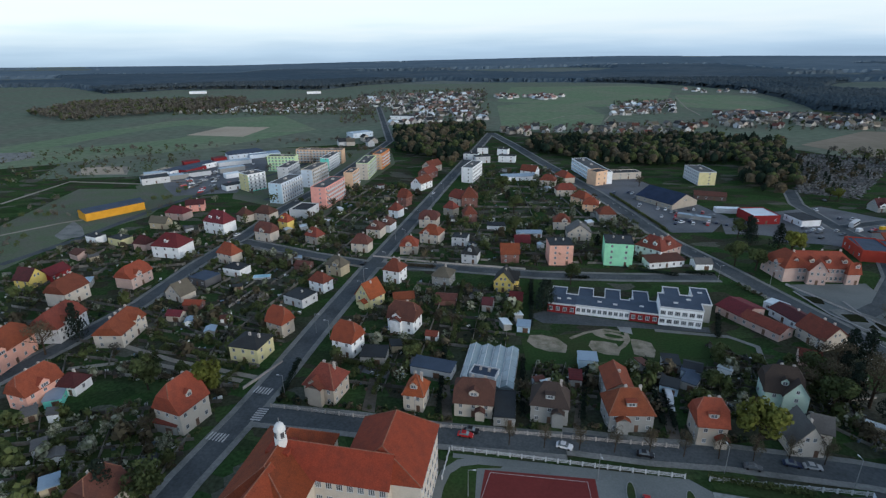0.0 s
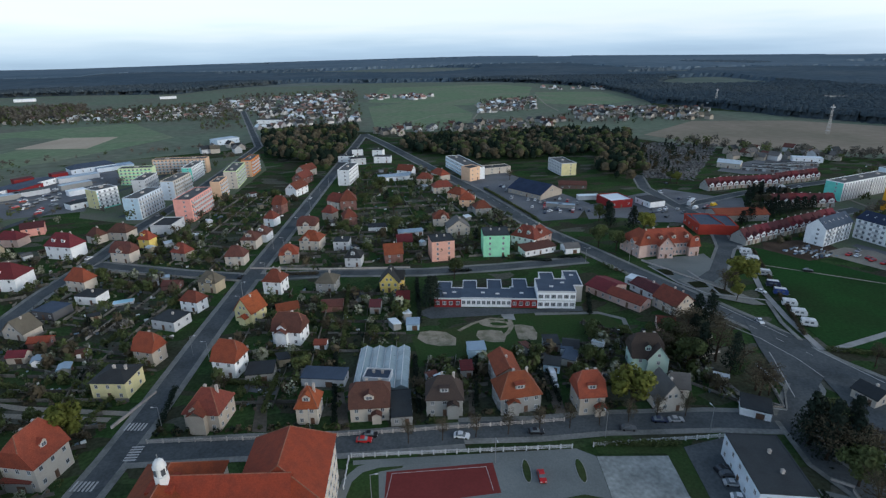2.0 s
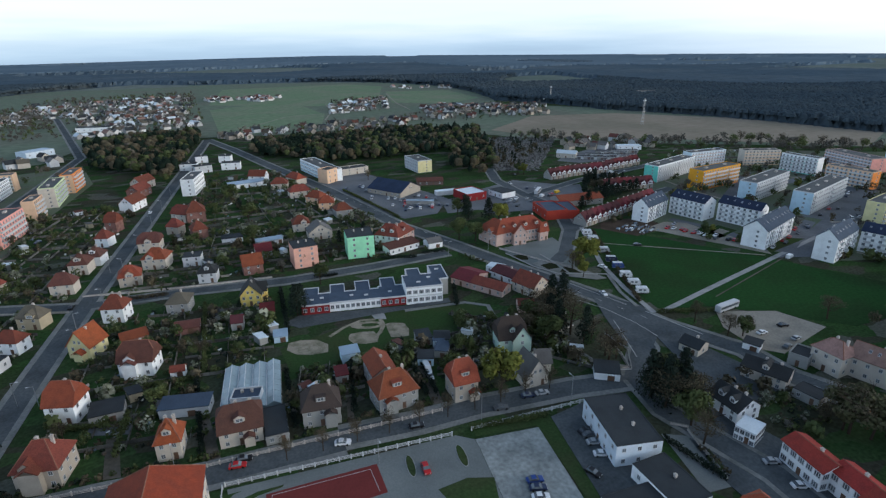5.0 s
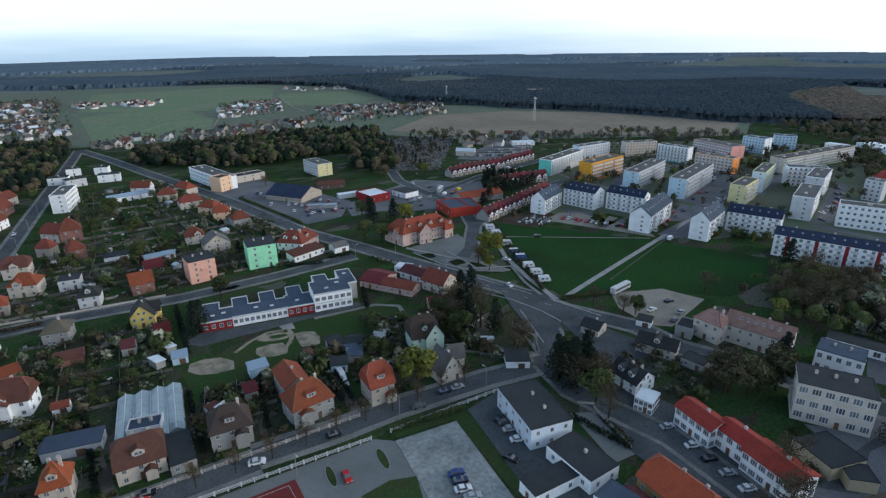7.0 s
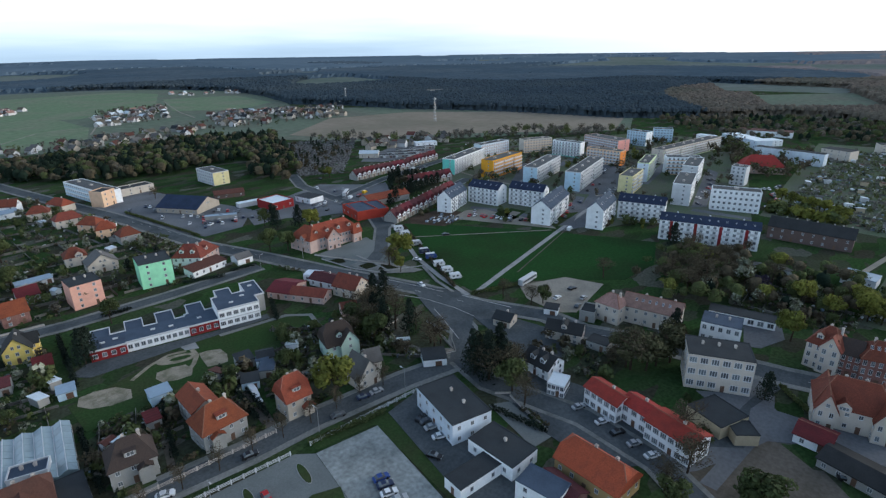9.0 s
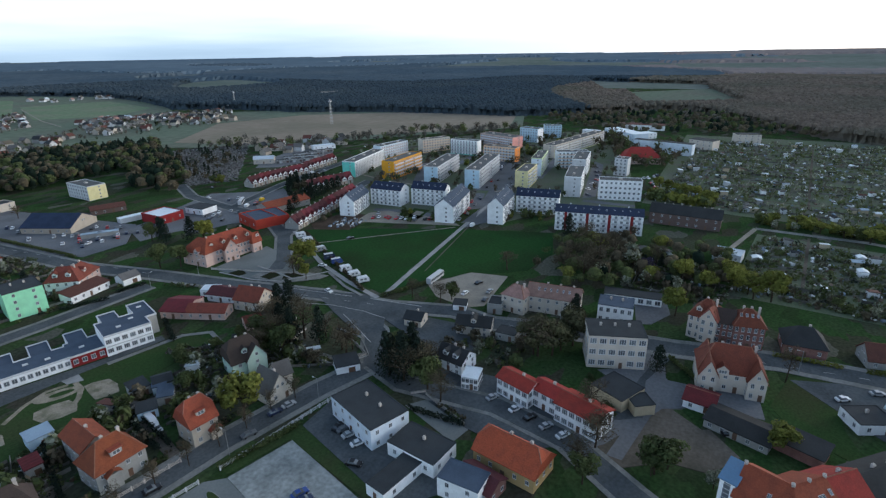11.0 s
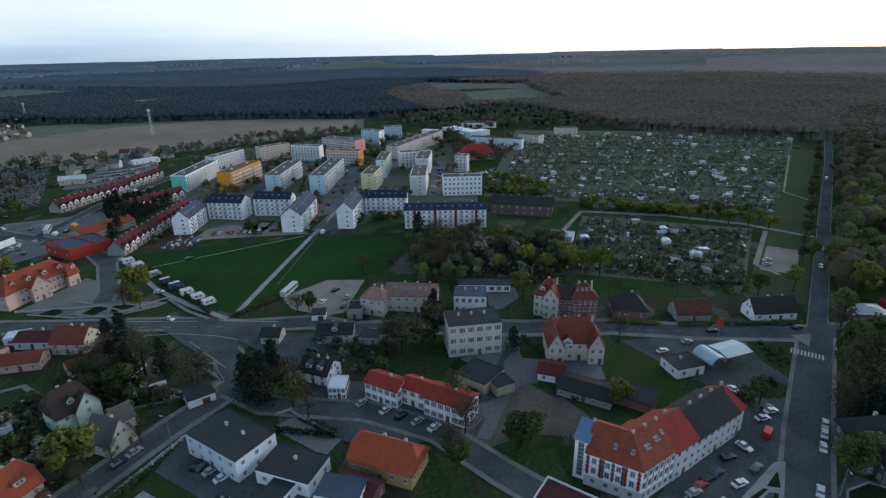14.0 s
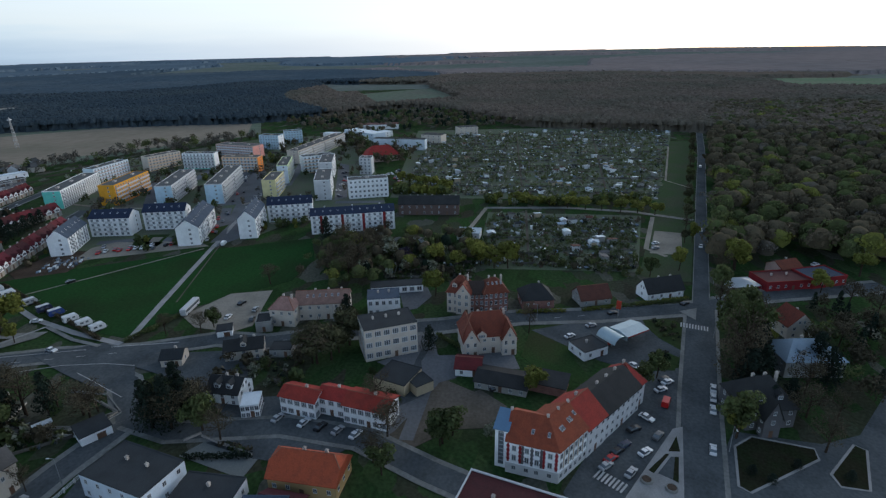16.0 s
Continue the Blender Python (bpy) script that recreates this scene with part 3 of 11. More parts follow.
def block(x, y, turn, w, d, h, floors=5, wall="lightgrey", end=None, front=None, balconies=0, label="", near=False, roof="chippings", kind="flat", rise=0.5,
          bands=None, bay=3.1, category="apartment block", stairs=0, stair_color="red"):
    """A block of flats: long sides towards local -y and +y, painted ends, a flat felted roof with hatches or a pitched one."""
    ob = thing("apartment_block", pose(x, y, 0, 0, 0, turn), label, category, "blocks of flats")
    for i in range(3):
        a = radians(turn)
        OBSTACLES.append((x + (i - 1) * w / 3 * math.cos(a), y + (i - 1) * w / 3 * math.sin(a), max(w / 6, d / 2)))
    near = near and math.hypot(x, y) < 300
    wm = plaster(wall)
    part("wall", wall_mesh(w, d, h, kind, rise), wm, ob)
    if kind == "flat":
        part("roof", box(fresh(), -w / 2 + 0.2, w / 2 - 0.2, -d / 2 + 0.2, d / 2 - 0.2, h - 0.2, h + 0.12), roofing(roof), ob)
        bm = fresh()
        for a in ((-w / 2, w / 2, -d / 2 - 0.05, -d / 2 + 0.2), (-w / 2, w / 2, d / 2 - 0.2, d / 2 + 0.05),
                  (-w / 2 - 0.05, -w / 2 + 0.2, -d / 2 + 0.2, d / 2 - 0.2), (w / 2 - 0.2, w / 2 + 0.05, -d / 2 + 0.2, d / 2 - 0.2)):
            box(bm, *a, h - 0.1, h + 0.4)
        part("parapet", bm, wm, ob)
        for i in range(max(1, int(w / 16))):
            cx = (i + 0.5) * w / max(1, int(w / 16)) - w / 2
            part("roof_hatch", box(fresh(), cx - 1.3, cx + 1.3, -0.6, 0.9, h, h + 1.0), CHIMNEY, ob)
    else:
        part("roof", roof_mesh(w, d, h, kind, rise, 0.35), roofing(roof), ob)
        for i in range(max(1, int(w / 12))):
            chimney(ob, (i + 0.5) * w / max(1, int(w / 12)) - w / 2, 0.6, h + rise * 0.85, 1.2, FRAME)
        tilt = math.atan2(rise, d / 2)
        for i in range(int(w / 4.2)):
            for sy in (-1, 1):
                part("skylight", WINDOW, None, ob, "", pose((i + 0.5) * 4.2 - int(w / 4.2) * 2.1, sy * d * 0.24, h + rise * 0.52 + 0.32, 0, 0, 0 if sy < 0 else 180)
                     @ pose(0, 0, 0, -90 + math.degrees(tilt), 0, 0) @ Matrix.Diagonal((0.8, 1, 1.2, 1)))
    for sx in (-1, 1):
        if end:
            part("end_panel", box(fresh(), sx * w / 2 - 0.06, sx * w / 2 + 0.06, -d / 2 - 0.02, d / 2 + 0.02, 0.2, h - 0.15), plaster(end), ob)
        if (end and not near) or (kind == "gable" and not end):
            m = facing(1 if sx > 0 else 3, w, d) @ pose(0, -0.07, 0)
            for f in range(floors):
                part("window", WINDOW, None, ob, "", m @ pose(d * 0.12, 0, (f + 0.55) * h / floors) @ Matrix.Diagonal((1.2, 1, 1.2, 1)))
    storey = h / floors
    count = max(2, int(w / bay))
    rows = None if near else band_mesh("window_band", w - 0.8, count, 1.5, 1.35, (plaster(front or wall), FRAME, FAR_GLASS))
    for side in (0, 2):
        m = facing(side, w, d)
        if front:
            part("facade_panel", box(fresh(), -w / 2 + 0.1, w / 2 - 0.1, -0.05, 0.02, 0.3, h - 0.2), plaster(front), ob, "", m)
        for f in range(floors):
            z = f * storey + storey * 0.55
            off = -0.07 if front else 0.0
            if bands:
                part("band", box(fresh(), -w / 2 + 0.15, w / 2 - 0.15, -0.09, 0.0, z - storey * 0.5, z - storey * 0.26), plaster(bands), ob, "", m)
            if near:
                for i in range(count):
                    xx = (i + 0.5) * w / count - w / 2
                    wide = 1.9 if i % 3 == 1 else 1.4
                    part("window", WINDOW, None, ob, "", m @ pose(xx, off, z) @ Matrix.Diagonal((wide, 1, 1.4, 1)))
                    if i % 3 == 1 and f:
                        part("balcony", BALCONY, None, ob, "", m @ pose(xx, 0, f * storey) @ Matrix.Diagonal((0.85, 0.8, 1, 1)))
            else:
                part("window_band", rows, None, ob, "", m @ pose(0, off - 0.03, z))
            runs = max(1, balconies // 2) if kind == "flat" else (0 if near else balconies)
            for i in range(runs if side == 0 and f and balconies else 0):
                xx = (i + 0.5) * w / runs - w / 2
                part("balcony", BALCONY, None, ob, "", m @ pose(xx, 0, f * storey) @ Matrix.Diagonal((w / runs * 0.29 if kind == "flat" else 1.0, 1, 1, 1)))
        if side == 0:
            for i in range(stairs):
                xx = (i + 0.5) * w / stairs - w / 2
                part("stair_strip", box(fresh(), -0.75, 0.75, -0.16, 0.0, 0.2, h - 0.3), plaster(stair_color), ob, "", m @ pose(xx, 0, 0))
    return ob


def balcony_mesh():
    bm = box(fresh(), -1.5, 1.5, -1.1, 0, -0.12, 0.05)
    box(bm, -1.5, 1.5, -1.12, -1.04, 0.05, 1.0)
    box(bm, -1.5, -1.43, -1.04, 0, 0.05, 1.0)
    box(bm, 1.43, 1.5, -1.04, 0, 0.05, 1.0)
    return mesh_of("balcony", bm, plaster("lightgrey"))


BALCONY = balcony_mesh()


# ---- ground sheets, roads ----
def sheet(name, points, mat, z, label, category="", kind="structure"):
    """A flat patch of ground round the given corners, its edges falling to the ground below."""
    bm = fresh()
    top = [bm.verts.new((px_, py, z)) for px_, py in points]
    face = bm.faces.new(top)
    if face.normal.z < 0 or sum((a[0] - b[0]) * (a[1] + b[1]) for a, b in zip(points, points[1:] + points[:1])) < 0:
        face.normal_flip()
    low = [bm.verts.new((px_, py, z - 0.12)) for px_, py in points]
    for i in range(len(points)):
        bm.faces.new((top[i], low[i], low[(i + 1) % len(points)], top[(i + 1) % len(points)]))
    finish(bm)
    bmesh.ops.triangulate(bm, faces=[f for f in bm.faces if len(f.verts) > 4])
    return tagged(new(name, mesh_of(name, bm, mat)), label, category, "", kind)


def strip(name, points, width, mat, z, label, category="road", kind="structure", block_plants=True):
    """A road or path of constant width along the given line."""
    bm = fresh()
    rings = []
    for i, (ax, ay) in enumerate(points):
        before, after = points[max(i - 1, 0)], points[min(i + 1, len(points) - 1)]
        along = Vector((after[0] - before[0], after[1] - before[1])).normalized()
        nx, ny = -along.y * width / 2, along.x * width / 2
        rings.append([bm.verts.new(p) for p in ((ax - nx, ay - ny, z - 0.12), (ax - nx, ay - ny, z), (ax + nx, ay + ny, z), (ax + nx, ay + ny, z - 0.12))])
    for a, b in zip(rings, rings[1:]):
        for k in range(3):
            bm.faces.new((a[k], b[k], b[k + 1], a[k + 1]))
    finish(bm)
    if block_plants:
        for a, b in zip(points, points[1:]):
            STRIPS.append((*a, *b, width / 2))
    return tagged(new(name, mesh_of(name, bm, mat)), label, category, "", kind)


LAYER = [0]


def street(points, width, label, footway=2.2, z=0.10):
    """A carriageway with raised footways along both sides."""
    LAYER[0] += 1
    z += LAYER[0] * 0.008
    wide = width + 2 * footway
    if footway:
        strip("pavement", points, wide, PAVING, z + 0.06, "grey slab footways beside the street", "pavement")
        strip("road", points, width, ASPHALT, z + 0.09, label, "road", block_plants=False)
    else:
        strip("road", points, width, ASPHALT, z, label, "road")


def zebra(x, y, turn, length, count=7, z=0.33):
    """Crossing bars, laid side by side across a road."""
    ob = thing("zebra_crossing", pose(x, y, z, 0, 0, turn), "white painted zebra crossing bars on asphalt", "crossing", "", "structure")
    bar = mesh_of("bar", box(fresh(), -length / 2, length / 2, -0.25, 0.25, -0.02, 0.012), PAINT)
    for i in range(count):
        part("bar", bar, None, ob, "", pose(0, (i - (count - 1) / 2) * 1.0, 0))


# ---- cars ----
CAR_PAINT = {"white": (0.70, 0.71, 0.72), "black": (0.012, 0.012, 0.014), "silver": (0.36, 0.37, 0.38), "red": (0.42, 0.02, 0.02), "blue": (0.03, 0.06, 0.22),
             "grey": (0.10, 0.105, 0.11), "darkblue": (0.02, 0.03, 0.07), "yellow": (0.65, 0.42, 0.02)}
TYRE = material("tyre rubber", (0.02, 0.02, 0.02), 0.9, 0.1)
LAMP = material("lamp glass", (0.6, 0.6, 0.58), 0.2, 0.1)


def wheel_meshes():
    out = []
    for name, r, t, m in (("wheel", 0.32, 0.11, TYRE),):
        bm = fresh()
        bmesh.ops.create_cone(bm, cap_ends=True, segments=14, radius1=r, radius2=r, depth=2 * t, matrix=Matrix.Rotation(radians(90), 4, "X"))
        out.append(mesh_of(name, bm, m))
    return out


WHEEL, = wheel_meshes()
CARS = {}


def car_body(kind):
    """Side outlines of the shell and of the glasshouse, extruded and pinched."""
    long_, wide, tall = {"car": (4.3, 1.76, 1.45), "estate": (4.6, 1.8, 1.5), "van": (5.2, 1.95, 2.1)}[kind]
    a = long_ / 2
    shell = [(-a, 0.28), (a, 0.28), (a, 0.62), (a - 0.12, 0.80), (a - 1.05, 0.93), (-a + 0.35, 0.96), (-a, 0.80)]
    if kind == "van":
        shell = [(-a, 0.3), (a, 0.3), (a, 0.8), (a - 0.9, 1.15), (a - 1.6, tall - 0.05), (-a, tall)]
    bm = prism(fresh(), shell, -wide / 2, wide / 2, "y")
    for v in bm.verts:
        if v.co.z > 0.7:
            v.co.y *= 0.95
    bmesh.ops.bevel(bm, geom=list(bm.edges), offset=0.06, segments=2, affect="EDGES")
    body = finish(bm)
    cabin = {"car": [(-a + 0.5, 0.92), (a - 1.15, 0.90), (a - 1.85, tall - 0.06), (-a + 1.1, tall - 0.06)],
             "estate": [(-a + 0.1, 0.92), (a - 1.2, 0.90), (a - 1.9, tall - 0.06), (-a + 0.45, tall - 0.06)],
             "van": [(a - 1.7, 1.12), (a - 0.95, 1.12), (a - 1.58, tall - 0.2), (a - 1.75, tall - 0.2)]}[kind]
    gl = prism(fresh(), cabin, -wide / 2 + 0.04, wide / 2 - 0.04, "y")
    for v in gl.verts:
        if v.co.z > 1.2:
            v.co.y *= 0.84
    lid = None
    if kind != "van":
        x1, x0 = cabin[2][0] - 0.05, cabin[3][0] + 0.02
        lid = box(fresh(), x0, x1, -wide * 0.40, wide * 0.40, tall - 0.08, tall, 0, 0.05)
    return mesh_of("body", body), mesh_of("glasshouse", finish(gl), GLASS), mesh_of("roof", lid) if lid else None, a, wide


def car(x, y, turn, color="white", kind="car", z=0.0, label=""):
    key = (kind, color)
    paint = material("car paint " + color, CAR_PAINT[color], 0.3, 0.05, metal=0.1)
    if key not in CARS:
        meshes = car_body(kind)
        for me in (meshes[0], meshes[2]):
            if me:
                me.materials.append(paint)
        CARS[key] = meshes
    body, glass, lid, a, wide = CARS[key]
    OBSTACLES.append((x, y, 2.2))
    ob = thing(kind if kind == "van" else "car", pose(x, y, z, 0, 0, turn), label or f"parked {color} {'delivery van' if kind == 'van' else 'passenger car'} on asphalt", "van" if kind == "van" else "car", "cars")
    part("body", body, None, ob)
    part("glasshouse", glass, None, ob, "dark tinted car windows")
    if lid:
        part("roof", lid, None, ob)
    if 260 < math.hypot(x, y) < 340:
        part("undercarriage", UNDER, None, ob, "dark tyres and underbody")
    for sx in (-0.62, 0.62) if math.hypot(x, y) <= 260 else ():
        for sy in (-1, 1):
            part("wheel", WHEEL, None, ob, "", pose(sx * a, sy * (wide / 2 - 0.1), 0.32))
    if math.hypot(x, y) < 125:
        for sy in (-0.6, 0.6):
            part("headlight", HEADLIGHT, None, ob, "", pose(a - 0.02, sy, 0.66))
    return ob


UNDER = mesh_of("undercarriage", box(fresh(), -1.7, 1.7, -0.8, 0.8, 0.0, 0.4), TYRE)
HEADLIGHT = mesh_of("headlight", box(fresh(), -0.1, 0.05, -0.18, 0.18, -0.07, 0.07), LAMP)


# ---- trees and shrubs ----
def leaf_axes(rng, way, loose):
    """Two axes for each leaf clump, so that it faces roughly outwards from its crown."""
    n = way + loose * rng.normal(size=way.shape)
    n /= np.linalg.norm(n, axis=1, keepdims=True) + 1e-9
    u = np.cross(n, rng.normal(size=way.shape))
    u /= np.linalg.norm(u, axis=1, keepdims=True) + 1e-9
    return u, np.cross(n, u)


def leaf_cloud(rng, centres, radii, count, size, flat=0.8):
    """Small leaf clumps spread through and over several lumps. Returns vertices and faces."""
    k = len(centres)
    pick = rng.integers(0, k, count)
    way = rng.normal(size=(count, 3))
    way /= np.linalg.norm(way, axis=1, keepdims=True)
    reach = radii[pick][:, None] * (0.55 + 0.5 * rng.random((count, 1)) ** 0.6)
    at = centres[pick] + way * reach * np.array([1, 1, flat])
    u, v = leaf_axes(rng, way, 0.45)
    s = size * (0.6 + 0.8 * rng.random((count, 1)))
    verts = np.stack([at - u * s, at - v * s * 0.7, at + u * s, at + v * s * 0.7], 1).reshape(-1, 3)
    return verts, np.arange(4 * count).reshape(-1, 4)


def cloud_mesh(name, verts, faces, mat):
    me = bpy.data.meshes.new(name)
    me.from_pydata(verts.tolist(), [], faces.tolist())
    me.materials.append(mat)
    return me


def limb_mesh(rng, height, radius, limbs, spread, low=0.35):
    """A tapered trunk that forks into limbs."""
    bm = fresh()

    def rod(p, q, r0, r1):
        p, q = Vector(p), Vector(q)
        turn = (q - p).to_track_quat("Z", "Y").to_matrix()
        rings = []
        for at, r in ((p, r0), (q, r1)):
            rings.append([bm.verts.new(at + turn @ Vector((r * math.cos(i * math.tau / 6), r * math.sin(i * math.tau / 6), 0))) for i in range(6)])
        for i in range(6):
            bm.faces.new((rings[0][i], rings[0][(i + 1) % 6], rings[1][(i + 1) % 6], rings[1][i]))
        bm.faces.new(rings[1])
    rod((0, 0, -0.3), (0.05, 0.02, height * 0.45), radius * 1.25, radius * 0.8)
    rod((0.05, 0.02, height * 0.44), (0, 0.05, height * 0.88), radius * 0.8, radius * 0.15)
    for i in range(limbs):
        a = i * 2.4 + rng.random()
        z = height * (low + 0.4 * rng.random())
        far = spread * (0.55 + 0.45 * rng.random())
        end = (far * math.cos(a), far * math.sin(a), min(height * 0.92, z + far * (0.5 + 0.5 * rng.random())))
        rod((0.03, 0.02, z), end, radius * 0.45, radius * 0.12)
        for _ in range(3):
            b = a + rng.normal() * 0.8
            mid = [e * 0.6 for e in end[:2]]
            rod((mid[0], mid[1], z + (end[2] - z) * 0.6), (mid[0] + 0.14 * math.cos(b), mid[1] + 0.14 * math.sin(b), end[2] + 0.08 * rng.random()), radius * 0.22, radius * 0.08)
    return mesh_of("trunk", bm, BARK)


TREES = {}


def tree_kind(kind, seed):
    key = (kind, seed)
    if key in TREES:
        return TREES[key]
    rng = np.random.default_rng(seed * 17 + len(kind))
    if kind == "dark":
        n = 26
        z = np.linspace(0.14, 0.97, n)
        r = 0.24 * (1 - z) ** 0.7 + 0.03
        a = rng.random(n) * math.tau
        centres = np.stack([np.cos(a) * r * 0.4, np.sin(a) * r * 0.4, z], 1)
        verts, faces = leaf_cloud(rng, centres, r * 1.15, 1150, 0.027, 0.5)
        trunk = limb_mesh(rng, 1.0, 0.016, 5, 0.12, 0.2)
    else:
        n = 12
        a = rng.random(n) * math.tau
        q = rng.random(n) ** 0.5 * 0.27
        centres = np.stack([np.cos(a) * q, np.sin(a) * q, 0.42 + 0.42 * rng.random(n)], 1)
        radii = 0.10 + 0.09 * rng.random(n)
        count = {"brown": 1350, "blossom": 900, "yellow": 1650}.get(kind, 1350)
        verts, faces = leaf_cloud(rng, centres, radii, count, 0.014 if kind == "brown" else 0.0355)
        trunk = limb_mesh(rng, 1.0, 0.022, 8, 0.34, 0.25)
    TREES[key] = trunk, cloud_mesh("crown", verts, faces, LEAVES[kind])
    return TREES[key]


TREE_WORDS = {"green": "fresh green spring tree", "yellow": "round yellow-green spring tree", "dark": "tall dark green conifer",
              "brown": "half-bare brown budding tree", "blossom": "fruit tree in white blossom", "purple": "purple-leaved ornamental tree", "olive": "olive-brown tree in thin new leaf"}


def tree(x, y, height=8.0, kind="green", wide=1.0, where="standing among houses and gardens", z=0.0):
    seed = int(abs(x * 3 + y * 7)) % 4
    trunk, crown = tree_kind(kind, seed)
    ob = tagged(new("tree", trunk), TREE_WORDS[kind] + " " + where, "tree")
    ob.matrix_world = pose(x, y, z, 0, 0, (x * 37 + y * 11) % 360) @ Matrix.Diagonal((height * wide, height * wide, height, 1))
    part("crown", crown, None, ob)
    return ob


def clear(px_, py, margin=0.6):
    """Which of the places lie off the buildings and roads."""
    ok = np.ones(len(px_), bool)
    for ox, oy, r in OBSTACLES:
        ok &= (px_ - ox) ** 2 + (py - oy) ** 2 > (r + margin) ** 2
    for ax, ay, bx, by, half_ in STRIPS:
        vx, vy = bx - ax, by - ay
        t = np.clip(((px_ - ax) * vx + (py - ay) * vy) / (vx * vx + vy * vy + 1e-9), 0, 1)
        ok &= (px_ - ax - t * vx) ** 2 + (py - ay - t * vy) ** 2 > (half_ + margin) ** 2
    return ok


def spots(rng, corners, count, margin=0.6):
    """Random places inside a four-cornered patch."""
    (ax, ay), (bx, by), (cx, cy), (dx, dy) = corners
    u, v = rng.random(count), rng.random(count)
    x = (1 - u) * (1 - v) * ax + u * (1 - v) * bx + u * v * cx + (1 - u) * v * dx
    y = (1 - u) * (1 - v) * ay + u * (1 - v) * by + u * v * cy + (1 - u) * v * dy
    ok = clear(x, y, margin)
    return x[ok], y[ok]


def shrubs(name, corners, count, kinds, size, label, leaves=26, seed=1, tall=1.0, margin=0.6):
    """Low plants that nobody could count, scattered over a patch: one object for each kind of leaf."""
    rng = np.random.default_rng(seed)
    for kind, share in kinds:
        x, y = spots(rng, corners, int(count * share * (0.78 if name == "garden_shrubs" else 1.0)), margin)
        if not len(x):
            continue
        r = size * (0.5 + 0.9 * rng.random(len(x)))
        verts, faces = [], []
        k = len(x)
        centres = np.stack([x, y, r * 0.75 * tall], 1)
        pick = np.repeat(np.arange(k), leaves)
        way = rng.normal(size=(k * leaves, 3))
        way /= np.linalg.norm(way, axis=1, keepdims=True)
        at = centres[pick] + way * (r[pick] * (0.5 + 0.5 * rng.random(k * leaves)))[:, None] * np.array([1, 1, 0.85 * tall])
        at[:, 2] = np.maximum(at[:, 2], 0.05)
        u, v = leaf_axes(rng, way, 0.5)
        s = (r[pick] * (0.25 + 0.25 * rng.random(k * leaves)))[:, None]
        verts = np.stack([at - u * s, at - v * s * 0.8, at + u * s, at + v * s * 0.8], 1).reshape(-1, 3)
        faces = np.arange(4 * len(at)).reshape(-1, 4)
        tagged(new(name, cloud_mesh(name, verts, faces, LEAVES[kind])), label, "shrubs", "", "stuff")




# ---- small town furniture ----
def fence(ax, ay, bx, by, step=3.0, tall=1.2, mat=None, label="white concrete post fence along the street", z=0.15, rails=(0.35, 0.75, 1.1), thick=0.16):
    long_ = math.hypot(bx - ax, by - ay)
    ob = thing("fence", pose(ax, ay, z, 0, 0, math.degrees(math.atan2(by - ay, bx - ax))), label, "fence")
    post = mesh_of("post", box(fresh(), -thick, thick, -thick, thick, -0.1, tall + 0.15, 0, 0.02), mat or FRAME)
    n = max(1, int(long_ / step))
    rail = mesh_of("rail", box(fresh(), 0, long_ / n, -0.05, 0.05, -0.06, 0.06), mat or FRAME)
    for i in range(n + 1):
        part("post", post, None, ob, "", pose(i * long_ / n, 0, 0))
    for r in rails:
        part("rail", box(fresh(), 0, long_, -0.05, 0.05, r - 0.06, r + 0.06), mat or FRAME, ob)
    return ob


def low_wall(ax, ay, bx, by, tall=1.0, mat=None, label="low rendered boundary wall"):
    long_ = math.hypot(bx - ax, by - ay)
    ob = thing("boundary_wall", pose(ax, ay, 0, 0, 0, math.degrees(math.atan2(by - ay, bx - ax))), label, "wall")
    part("wall", box(fresh(), 0, long_, -0.12, 0.12, -0.1, tall), mat or CHIMNEY, ob)
    part("coping", box(fresh(), -0.05, long_ + 0.05, -0.18, 0.18, tall, tall + 0.08), PAVING, ob)
    return ob


STEEL = material("galvanised steel", (0.30, 0.31, 0.32), 0.5, 0.1, metal=0.5)


def street_lamp(x, y, turn=0.0, tall=8.0):
    ob = thing("street_lamp", pose(x, y, 0.1, 0, 0, turn), "tall grey steel street lamp, unlit", "lamp", "street lamps")
    bm = fresh()
    bmesh.ops.create_cone(bm, cap_ends=True, segments=8, radius1=0.11, radius2=0.06, depth=tall, matrix=Matrix.Translation((0, 0, tall / 2)))
    part("pole", bm, STEEL, ob)
    part("arm", box(fresh(), -0.05, 1.4, -0.04, 0.04, tall - 0.08, tall + 0.04), STEEL, ob)
    part("lantern", box(fresh(), 1.1, 1.9, -0.16, 0.16, tall - 0.05, tall + 0.12, 0, 0.05), FRAME, ob)


def coach(x, y, turn):
    ob = thing("coach", pose(x, y, 0.18, 0, 0, turn), "long white coach parked on sandy ground", "bus")
    OBSTACLES.append((x, y, 5))
    bm = box(fresh(), -6, 6, -1.25, 1.25, 0.35, 3.1)
    bmesh.ops.bevel(bm, geom=list(bm.edges), offset=0.15, segments=2, affect="EDGES")
    part("body", bm, FRAME, ob)
    for s in (-1, 1):
        part("side_glass", box(fresh(), -5.6, 5.4, s * 1.27 - 0.03, s * 1.27 + 0.03, 1.6, 2.6), GLASS, ob, "dark band of side windows")
    part("windscreen", box(fresh(), 5.97, 6.04, -1.1, 1.1, 1.2, 2.7), GLASS, ob)
    for a in (-4, 3.6):
        for s in (-1, 1):
            part("wheel", WHEEL, None, ob, "", pose(a, s * 1.15, 0.48) @ Matrix.Diagonal((1.5, 1.5, 1.5, 1)))


